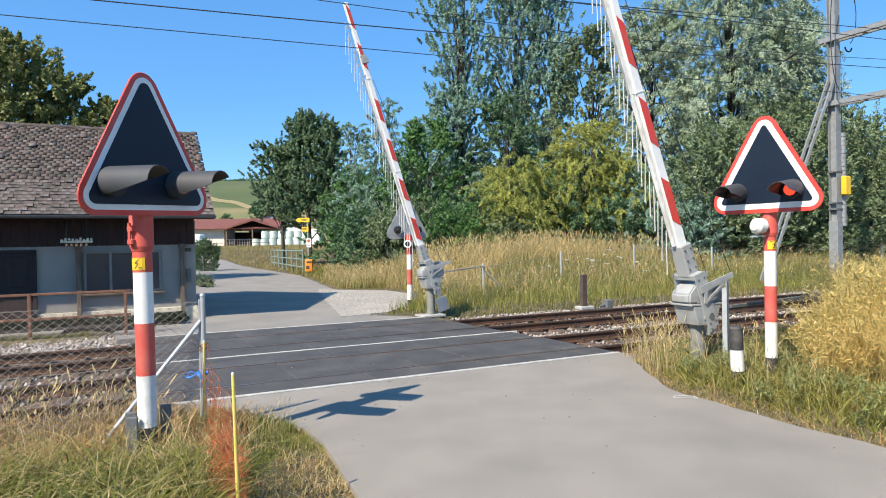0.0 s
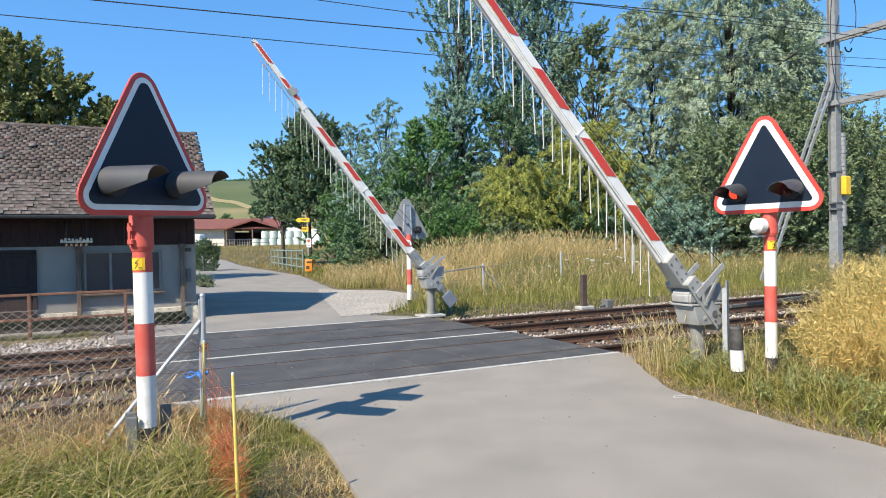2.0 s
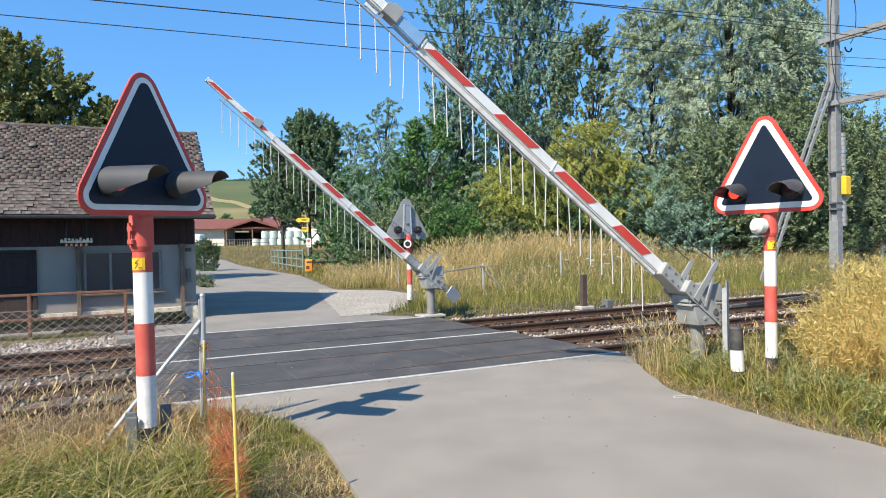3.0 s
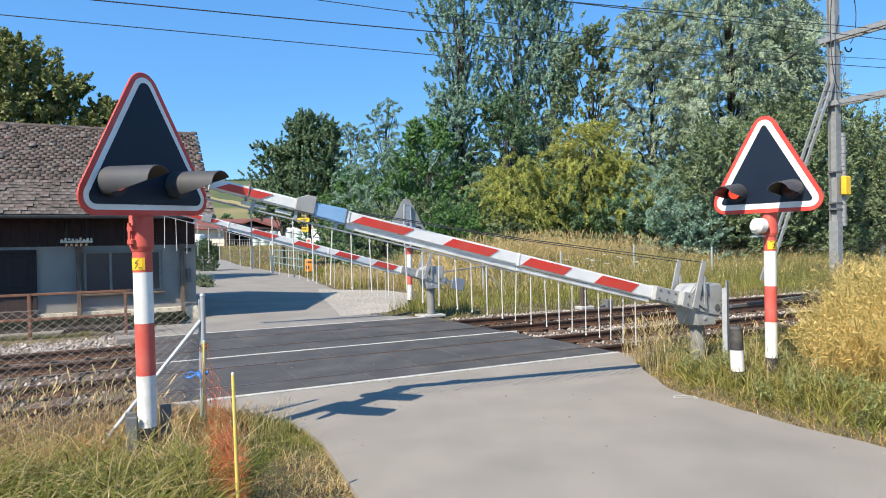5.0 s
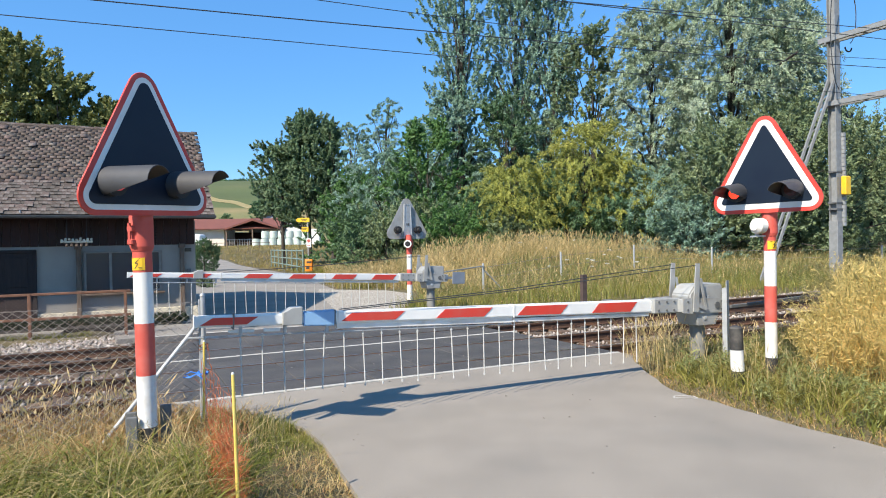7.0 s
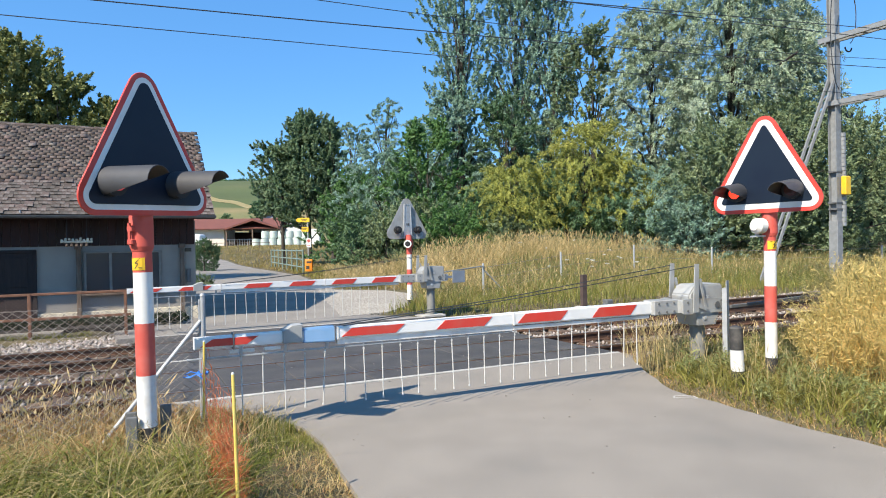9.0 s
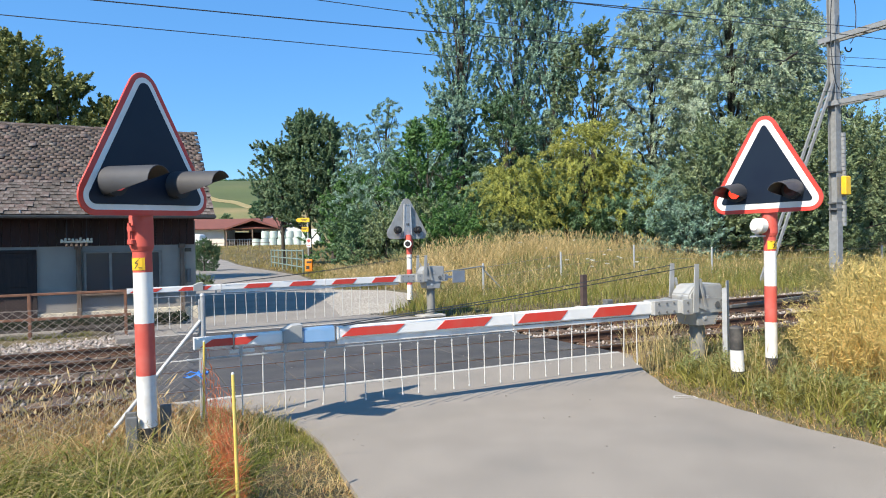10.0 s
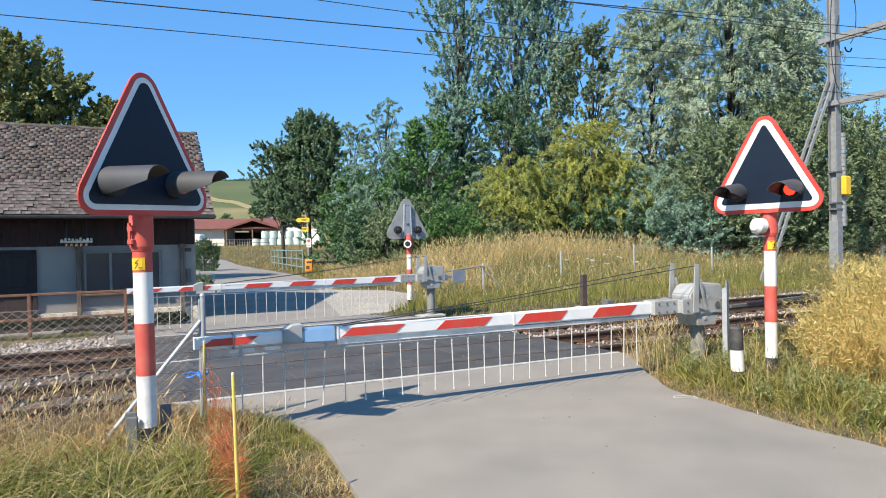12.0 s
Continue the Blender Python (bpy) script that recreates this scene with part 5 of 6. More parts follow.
# ---- the farm ----
def build_farm():
    z = float(height(-40, 116))
    f = thing("farm_shed", pose(-38.5, 118, z, 0, 0, 4), "long low farm shed with a red-brown roof and open bay", "farm building")
    bm = B()
    box(bm, (7.0, 0.3, 3.2), pose(-4.6, 0, 1.6))
    box(bm, (0.3, 8.0, 3.2), pose(-1.25, 4, 1.6))
    part("wall", bm, M["barn_wall"], f, "pale rendered wall", smooth=False)
    bm = B()
    box(bm, (17.2, 6.4, 0.2), pose(0.3, 1.6, 4.15, 18, 0, 0))
    box(bm, (17.2, 6.4, 0.2), pose(0.3, 7.6, 4.15, -18, 0, 0))
    part("roof", bm, M["red_roof"], f, "red-brown corrugated roof", smooth=False)
    bm = B()
    prism(bm, [(-0.6, 3.2), (4.3, 4.9), (9.2, 3.2), (9.2, 2.95), (4.3, 4.55), (-0.6, 2.95)], -1.9, 3.0)
    part("gable_roof", bm, M["red_roof"], f, "low gabled roof over the bay", smooth=False)
    for x in (-0.4, 4.2, 8.9):
        part("bay_post", box(B(), (0.22, 0.22, 3.1), pose(x, -1.4, 1.5)), M["old_wood"], f)
    bm = B()
    box(bm, (9.5, 0.4, 2.3), pose(3.6, 7.7, 1.5))
    box(bm, (0.3, 8, 2.4), pose(8.0, 4, 1.3))
    part("bay_wall", bm, M["dark_wood"], f, "dark boarded bay", smooth=False)
    bm = B()
    for x in np.arange(-1.6, 4.4, 0.45):
        box(bm, (0.09, 0.09, 1.3), pose(x, 0.2, 0.7))
    box(bm, (6.2, 0.08, 0.1), pose(1.3, 0.2, 1.25))
    part("feed_rail", bm, M["galv"], f, "feeding rail", smooth=False)
    bm = B()
    box(bm, (2.2, 0.4, 1.9), pose(-12.2, -0.2, 0.95), 0.05)
    part("orange_door", bm, M["orange_box"], f, "orange shed door", smooth=False)
    b = thing("barn", pose(-33.0, 128, z + 0.5, 0, 0, 10), "grey gabled barn behind the shed", "farm building")
    bm = B()
    prism(bm, [(-5, 0), (5, 0), (5, 4.0), (0, 6.3), (-5, 4.0)], 0, 9)
    part("wall", bm, M["grey"], b, smooth=False)
    bm = B()
    box(bm, (6.2, 10, 0.2), pose(-2.75, 4.5, 5.25, 0, -24.5, 0))
    box(bm, (6.2, 10, 0.2), pose(2.75, 4.5, 5.25, 0, 24.5, 0))
    part("roof", bm, M["dark_wood"], b, "dark roof", smooth=False)
    # wrapped bales, two layers, and sacks
    bm = B()
    bar(bm, (0, 0, 0.0), (0, 0, 1.25), 0.66, 0.66, 18)
    bmesh.ops.bevel(bm, geom=[e for e in bm.edges if abs(e.verts[0].co.z - e.verts[1].co.z) < 1e-4], offset=0.12, segments=2, affect="EDGES")
    first = tagged(part("hay_bale", bm, M["bale"], None, m=pose(-31.6, 110, z - 0.03)), "round bale in pale green plastic wrap, stacked", "hay bale", "wrapped bales")
    for k in range(1, 7):
        copy_thing(first, pose(-31.6 + k * 1.35, 110 + 0.2 * k, z - 0.03, 0, 0, k * 50))
    for k in range(6):
        copy_thing(first, pose(-30.2 + k * 1.35, 110.6 + 0.2 * k, z + 1.25, 0, 0, k * 70))
    bm = B()
    box(bm, (4.6, 3.0, 2.2), pose(0, 0, 1.1), 0.5, 3)
    tagged(part("white_tarp_pile", bm, M["white"], None, m=pose(-43.5, 112, z)), "pile under a white tarpaulin before the shed", "tarpaulin")
    bm = B()
    prism(bm, [(-5, 0), (5, 0), (5, 2.9), (0, 3.4), (-5, 2.9)], 0, 4)
    tagged(part("white_tent", bm, M["white"], None, m=pose(-28.0, 121, z)), "white plastic shelter behind the bales", "shelter")
    bm = B()
    for x in np.arange(-9, 2, 1.5):
        bar(bm, (x, 0, -0.2), (x, 0, 1.1), 0.05, 0.05, 6)
    bar(bm, (-9, 0, 1.0), (1.5, 0, 1.0), 0.035, 0.035, 6)
    tagged(part("field_rail", bm, M["old_wood"], None, m=pose(-26.0, 92, float(height(-28, 92)))), "low wooden rail at the bend of the lane", "fence")


# ---- trees ----
def leaves(rs, centers, radii, per, size, droop=0.0, flat=0.9, narrow=0.5, facing=None, along=None):
    """Folded leaf blades scattered round clump centres; facing turns them outwards, clump by clump; along draws a clump out into a twig that hangs by droop."""
    k = len(centers)
    idx = np.repeat(np.arange(k), per)
    n = len(idx)
    d = rs.normal(size=(n, 3))
    d /= np.linalg.norm(d, axis=1)[:, None] + 1e-9
    rad = radii[idx] * rs.rand(n) ** 0.45
    p = centers[idx] + d * rad[:, None] * np.array([1, 1, flat])
    if along is not None:
        t = rs.rand(n)[:, None]
        reach = np.linalg.norm(along, axis=1)[idx][:, None]
        p = centers[idx] + along[idx] * t + d * rad[:, None] * (1.05 - 0.6 * t)
        p[:, 2:] -= droop * 1.5 * reach * t * t
    elif droop:
        p[:, 2] -= droop * rs.rand(n) ** 2 * radii[idx] * 2.2
    a = rs.normal(size=(n, 3)) + d * 0.6
    if droop:
        a[:, 2] -= 2.2 * droop
    if along is not None:
        a += 1.1 * along[idx] / (reach + 1e-9)
    a /= np.linalg.norm(a, axis=1)[:, None] + 1e-9
    out = rs.normal(size=(n, 3)) + np.array([0, 0, 0.8])
    if facing is not None:
        out = rs.normal(size=(n, 3)) * 0.55 + facing[idx] + d * 0.45
    b = np.cross(a, out)
    b /= np.linalg.norm(b, axis=1)[:, None] + 1e-9
    c = np.cross(a, b)
    s = size * rs.uniform(0.55, 1.35, n)[:, None]
    v = np.stack([p - a * s * 0.5, p + b * s * narrow * 0.5 + c * s * 0.08, p + a * s * 0.5, p - b * s * narrow * 0.5 + c * s * 0.08], 1)
    i = np.arange(n) * 4
    return v.reshape(-1, 3), np.concatenate([np.stack([i, i + 1, i + 2], 1), np.stack([i, i + 2, i + 3], 1)])


def tapered(bm, pts, radii, seg=9):
    """One connected trunk with its own radius at each point."""
    rings = [[bm.verts.new(Vector(p) + Vector((r * math.cos(6.28319 * j / seg), r * math.sin(6.28319 * j / seg), 0))) for j in range(seg)] for p, r in zip(pts, radii)]
    for a, b in zip(rings, rings[1:]):
        for j in range(seg):
            bm.faces.new((a[j], a[(j + 1) % seg], b[(j + 1) % seg], b[j]))
    bm.faces.new(rings[0][::-1])
    bm.faces.new(rings[-1])
    return bm


def envelope(shape, tt, r):
    """How far the crown reaches from the trunk at the share tt of its height."""
    if shape == "column":
        return r * np.clip(1.15 * np.sin(np.pi * np.clip(tt * 0.80 + 0.12, 0, 1)) ** 0.5, 0.3, 1.2)
    if shape == "dome":
        return r * np.sqrt(np.clip(1 - (tt * 0.98) ** 2.2, 0.03, 1))
    if shape == "cone":
        return r * np.clip(1.08 - tt, 0.07, 1) ** 0.62 * np.clip(0.55 + 3 * tt, 0, 1)
    return r * np.sin(np.pi * np.clip(tt * 0.8 + 0.18, 0, 1)) ** 0.7


def tree(name, x, y, h, r, material, label, seed, clumps=90, per=110, size=0.3, base=0.18, shape="oval", droop=0.0, narrow=0.5, category="tree", clump_r=0.30):
    rs = np.random.RandomState(seed)
    z0 = float(height(x, y))
    t = thing(name, pose(x, y, z0), label, category, "trees" if category == "tree" else "shrubs")
    # limbs end in lobes, each of many small sprays, with gaps between the lobes
    lobes_n = max(16, int(clumps / 2.2))
    f = (np.arange(lobes_n) + rs.rand(lobes_n)) / lobes_n
    zz = h * (base + (0.93 - base) * f ** 0.9)
    tt = (zz / h - base) / (1 - base)
    env = envelope(shape, tt, r)
    ang = np.arange(lobes_n) * 2.39996 + rs.normal(0, 0.5, lobes_n)
    wave = 1 + 0.20 * np.sin(ang * 3 + seed) + 0.16 * np.sin(ang * 5 + zz + seed * 2)
    q = np.sqrt(rs.uniform(0.12, 1.0, lobes_n)) * 0.92
    lob = np.stack([np.cos(ang) * env * q * wave, np.sin(ang) * env * q * wave, zz], 1)
    lob_r = np.clip(env * rs.uniform(0.34, 0.62, lobes_n), 0.45 * clump_r * r, 1.5 * clump_r * r * (1.25 if shape == "column" else 1.0))
    clumps = clumps * 4
    own = rs.randint(0, lobes_n, clumps)
    g = rs.normal(size=(clumps, 3))
    g /= np.linalg.norm(g, axis=1)[:, None] + 1e-9
    g[:, 2] = np.where(g[:, 2] < -0.3, g[:, 2] * 0.6, g[:, 2])
    g *= (0.45 + 0.75 * rs.rand(clumps))[:, None]
    cen = lob[own] + g * lob_r[own][:, None] * np.array([1, 1, 1.35 if shape == "column" else 0.95])
    stray = rs.rand(clumps) < 0.10
    cen[stray] += rs.normal(size=(stray.sum(), 3)) * r * 0.10 + np.array([0, 0, 0.04 * r])
    cen[:, 2] = np.clip(cen[:, 2], 0.03 * h, h * 1.02)
    rad = r * clump_r * rs.uniform(0.14, 0.36, clumps)
    outward = cen - np.stack([np.zeros(clumps), np.zeros(clumps), cen[:, 2] * 0.92], 1)
    outward /= np.linalg.norm(outward, axis=1)[:, None] + 1e-9
    facing = 0.75 * g + 0.45 * outward + np.array([0, 0, 0.45])
    rise = np.array([0, 0, 1.5]) if shape == "column" else np.array([0, 0, 0.55 if droop < 0.25 else 0.15])
    along = 0.6 * g + 0.55 * outward + rise + rs.normal(size=(clumps, 3)) * 0.35
    along *= (r * clump_r * rs.uniform(0.5, 1.35, clumps) / np.linalg.norm(along, axis=1))[:, None]
    per = max(26, int(per * 0.44))
    th = max(0.06, h * 0.016)
    lean = rs.normal(0, 0.02, 2) * h
    pts = [Vector((lean[0] * k * k, lean[1] * k * k, h * 0.78 * k)) for k in np.linspace(0, 1, 8)]
    pts[0].z = -0.3
    part("trunk", tapered(B(), pts, [th * (1.35 if j == 0 else 1 - 0.85 * j / 7) for j in range(8)]), M["bark"], t, "grey-brown bark")
    bm = B()
    for j in rs.choice(lobes_n, min(lobes_n, 30), replace=False):
        c = Vector(lob[j])
        k = min(0.9, max(0.08, (c.z - 0.5 * r * rs.rand()) / h * 0.85))
        a = Vector((lean[0] * k * k, lean[1] * k * k, h * 0.78 * k))
        mid = a.lerp(c, 0.5) + Vector((0, 0, 0.12 * (c - a).length * (1 if droop < 0.3 else 2)))
        tube(bm, [a, mid, c], th * 0.24 * (1.15 - k), 6)
    tagged(part("branchwork", bm, M["bark"], t), kind="stuff")
    v, fc = leaves(rs, cen, rad, per, size * 0.57, droop, 1.0, narrow, facing, along)
    v[:, 2] = np.maximum(v[:, 2], 0.03)
    raw("crown", v, fc, material, t)["label"] = "leafy crown with gaps"
    return t


def build_trees():
    T = tree
    T("tree", -12.3, 60, 14.5, 3.0, M["leaf_mid"], "dense green broadleaf tree with a ragged pointed top", 1, 230, 130, 0.42, 0.25, "cone", clump_r=0.26)
    T("tree", -15.0, 61, 12.0, 2.4, M["leaf_mid"], "green broadleaf tree leaning over the lane", 34, 130, 120, 0.42, 0.36, "oval", clump_r=0.3)
    T("tree", -9.9, 59, 13.6, 1.9, M["leaf_mid"], "slim green broadleaf tree at the lane", 21, 120, 120, 0.42, 0.05, "cone", clump_r=0.32)
    T("willow", -6.9, 51, 12.0, 1.9, M["leaf_grey"], "slender grey-green willow near the lane", 2, 80, 110, 0.36, 0.05, "oval", 0.3, 0.3, clump_r=0.27)
    T("willow", -4.4, 50, 13.7, 2.3, M["leaf_grey"], "tall thin grey-green willow near the lane", 35, 85, 110, 0.36, 0.05, "cone", 0.3, 0.3, clump_r=0.25)
    T("willow", -1.9, 50, 12.4, 1.9, M["leaf_grey"], "slender grey-green willow near the lane", 23, 80, 110, 0.36, 0.05, "oval", 0.3, 0.3, clump_r=0.28)
    T("poplar", 1.35, 45, 23.5, 1.85, M["leaf_grey"], "tall columnar poplar with grey-green leaves", 3, 300, 110, 0.33, 0.06, "column", clump_r=0.34)
    T("poplar", 5.2, 45.5, 23.0, 1.8, M["leaf_grey"], "tall columnar poplar with grey-green leaves", 4, 250, 110, 0.33, 0.06, "column", clump_r=0.36)
    T("poplar", 7.4, 45.0, 21.5, 1.75, M["leaf_grey"], "columnar poplar with grey-green leaves, a little lower", 36, 230, 110, 0.33, 0.05, "column", clump_r=0.36)
    T("willow", 0.9, 43.5, 12.2, 2.6, M["leaf_grey"], "broad grey-green willow at the feet of the poplars", 37, 130, 120, 0.34, 0.05, "oval", 0.3, 0.3, clump_r=0.25)
    T("willow", 4.2, 42.0, 11.0, 2.2, M["leaf_dark"], "dark green willow among the poplars", 24, 120, 110, 0.36, 0.05, "oval", 0.2, 0.35, clump_r=0.28)
    T("tree", 10.0, 43, 16.0, 2.3, M["leaf_olive"], "green broadleaf tree beside the poplars", 5, 170, 120, 0.34, 0.05, "oval", clump_r=0.28)
    T("willow", 17.3, 38.5, 19.6, 5.0, M["leaf_silver"], "large silver-leaved willow by the meadow", 6, 520, 150, 0.38, 0.10, "oval", 0.5, 0.28, clump_r=0.22)
    T("willow", 21.2, 39, 15.4, 2.7, M["leaf_silver"], "silver-leaved willow beside the meadow", 7, 200, 140, 0.36, 0.05, "oval", 0.5, 0.28, clump_r=0.27)
    T("willow", 12.8, 39.5, 16.0, 2.8, M["leaf_silver"], "silver-leaved willow with a rounded top", 25, 240, 130, 0.36, 0.05, "oval", 0.5, 0.28, clump_r=0.26)
    T("weeping_willow", 7.4, 34.0, 7.5, 2.2, M["leaf_yellow"], "yellow-green weeping willow with a rounded top", 8, 130, 130, 0.27, 0.28, "dome", 0.6, 0.24, clump_r=0.30)
    T("weeping_willow", 3.6, 33.4, 5.3, 2.2, M["leaf_yellow"], "low spreading yellow-green weeping willow", 38, 110, 130, 0.27, 0.24, "dome", 0.6, 0.24, clump_r=0.30)
    T("weeping_willow", 9.2, 33.0, 5.4, 1.5, M["leaf_yellow"], "small yellow-green weeping willow", 39, 80, 130, 0.27, 0.36, "dome", 0.6, 0.24, clump_r=0.34)
    T("shrub", -0.8, 36.5, 8.0, 2.0, M["leaf_green"], "fresh green shrub before the poplars", 9, 100, 150, 0.30, 0.03, "oval", category="shrub")
    T("shrub", -3.4, 38, 7.2, 2.2, M["leaf_grey"], "grey-green willow shrub near the lane", 10, 90, 130, 0.30, 0.02, "dome", 0.3, 0.3, category="shrub")
    T("shrub", -6.1, 44, 6.4, 2.1, M["leaf_green"], "fresh green shrub at the lane", 11, 90, 130, 0.32, 0.02, "dome", category="shrub")
    T("shrub", 1.6, 34.5, 3.6, 2.2, M["leaf_dark"], "dark green shrub before the trees", 12, 70, 130, 0.26, 0.02, "dome", category="shrub")
    T("shrub", -1.6, 33.6, 3.0, 2.0, M["leaf_olive"], "low green shrub at the meadow edge", 13, 60, 130, 0.25, 0.02, "dome", category="shrub")
    T("shrub", -4.8, 37.0, 3.4, 2.0, M["leaf_dark"], "low dark green shrub near the lane", 26, 60, 130, 0.27, 0.02, "dome", category="shrub")
    T("shrub", 6.6, 34.6, 4.2, 2.6, M["leaf_dark"], "dark green shrub in the shade of the willows", 45, 90, 120, 0.27, 0.02, "dome", category="shrub")
    T("shrub", 10.6, 33.6, 4.6, 2.8, M["leaf_grey"], "grey-green shrub at the meadow edge", 14, 110, 130, 0.26, 0.02, "dome", 0.2, 0.35, category="shrub")
    T("shrub", 13.9, 32.5, 6.8, 2.7, M["leaf_olive"], "olive green shrub behind the field fence", 15, 120, 130, 0.27, 0.02, "oval", category="shrub")
    T("shrub", 17.5, 34.0, 8.2, 3.0, M["leaf_olive"], "olive green shrub behind the field fence", 16, 130, 130, 0.28, 0.02, "oval", category="shrub")
    T("shrub", 21.5, 35.0, 8.0, 2.8, M["leaf_olive"], "olive green shrub behind the field fence", 27, 120, 130, 0.29, 0.02, "oval", category="shrub")
    for k, (x, y, h, r, m, lab) in enumerate(((-4.3, 34.0, 2.2, 1.3, "leaf_dark", "low dark green thicket at the meadow edge"), (-2.8, 32.6, 2.4, 1.6, "leaf_olive", "low olive thicket at the meadow edge"),
                                             (0.6, 32.2, 2.6, 1.6, "leaf_green", "low fresh green thicket at the meadow edge"), (3.2, 31.8, 2.0, 1.4, "leaf_olive", "low olive thicket at the meadow edge"),
                                             (8.6, 32.2, 3.0, 1.8, "leaf_dark", "low dark green thicket at the meadow edge"), (11.8, 31.5, 2.8, 1.8, "leaf_grey", "low grey-green thicket at the meadow edge"))):
        T("shrub", x, y, h, r, M[m], lab, 60 + k, 60, 120, 0.22, 0.02, "dome", category="shrub")
    T("tree", 26.4, 40.0, 7.9, 3.4, M["leaf_olive"], "rounded olive green tree beyond the mast", 17, 150, 130, 0.32, 0.03, "dome")
    T("tree", 31.0, 43.0, 7.0, 3.8, M["leaf_mid"], "rounded green tree beyond the mast", 28, 130, 130, 0.34, 0.03, "dome")
    T("tree", -22.2, 33.0, 13.2, 3.0, M["leaf_walnut"], "walnut tree with sunlit yellow-green leaves behind the house", 18, 190, 130, 0.40, 0.15, "oval", clump_r=0.27)
    T("tree", -19.4, 33.5, 11.3, 2.0, M["leaf_walnut"], "sunlit green tree behind the house", 46, 120, 120, 0.38, 0.15, "oval", clump_r=0.3)
    T("tree", -17.6, 34.0, 10.2, 1.3, M["leaf_walnut"], "small yellow-green tree behind the house", 19, 80, 120, 0.36, 0.15, "oval", clump_r=0.36)
    T("tree", -26.0, 34.0, 13.0, 3.2, M["leaf_walnut"], "green tree behind the house", 29, 120, 120, 0.38, 0.15, "oval")
    T("shrub", -18.9, 51.5, 2.5, 1.15, M["leaf_dark"], "clipped dark green bush at the lane", 20, 150, 170, 0.19, 0.02, "dome", category="shrub", clump_r=0.15)
    T("shrub", -11.1, 30.0, 0.55, 0.5, M["leaf_olive"], "small low bush by the house", 30, 30, 80, 0.12, 0.02, "dome", category="shrub")
    T("tree", -46.2, 165, 8.4, 2.3, M["leaf_dark"], "distant tree on the hill", 31, 80, 110, 0.9, 0.1, "oval")
    T("tree", -55.0, 165, 4.8, 1.9, M["leaf_dark"], "distant small tree on the hill", 32, 50, 100, 0.7, 0.05, "oval")
    T("shrub", -49.5, 172, 2.2, 1.6, M["leaf_dark"], "distant bush on the hill", 33, 30, 80, 0.5, 0.05, "dome", category="shrub")
    rs = np.random.RandomState(41)
    k = 420
    cx = rs.uniform(-190, -60, k)
    cy = 372 + rs.uniform(-3, 3, k) + 0.05 * cx
    cen = np.stack([cx, cy, height(cx, cy) + rs.uniform(0.2, 1.4, k)], 1)
    v, fc = leaves(rs, cen, rs.uniform(0.7, 1.4, k), 30, 1.1)
    tagged(raw("hill_hedge", v, fc, M["leaf_dark"]), "dark hedge along the top of the hill", "hedge", kind="stuff")
    # far wood on the slope beyond the mast
    rs = np.random.RandomState(40)
    k = 900
    cx = rs.uniform(20, 150, k)
    cy = rs.uniform(62, 110, k) + 0.1 * cx
    cen = np.stack([cx, cy, height(cx, cy) + rs.uniform(0.5, 8.0, k)], 1)
    v, fc = leaves(rs, cen, rs.uniform(1.2, 2.4, k), 30, 1.0)
    tagged(raw("far_wood", v, fc, M["leaf_dark"]), "distant dark green wood", "trees", kind="stuff")
    k = 700
    cx = rs.uniform(-4, 24, k)
    cy = rs.uniform(50, 58, k)
    cen = np.stack([cx, cy, rs.uniform(0.5, 8.0, k)], 1)
    v, fc = leaves(rs, cen, rs.uniform(0.9, 1.7, k), 30, 0.7)
    tagged(raw("back_wood", v, fc, M["leaf_dark"]), "dark thicket behind the trees", "trees", kind="stuff")


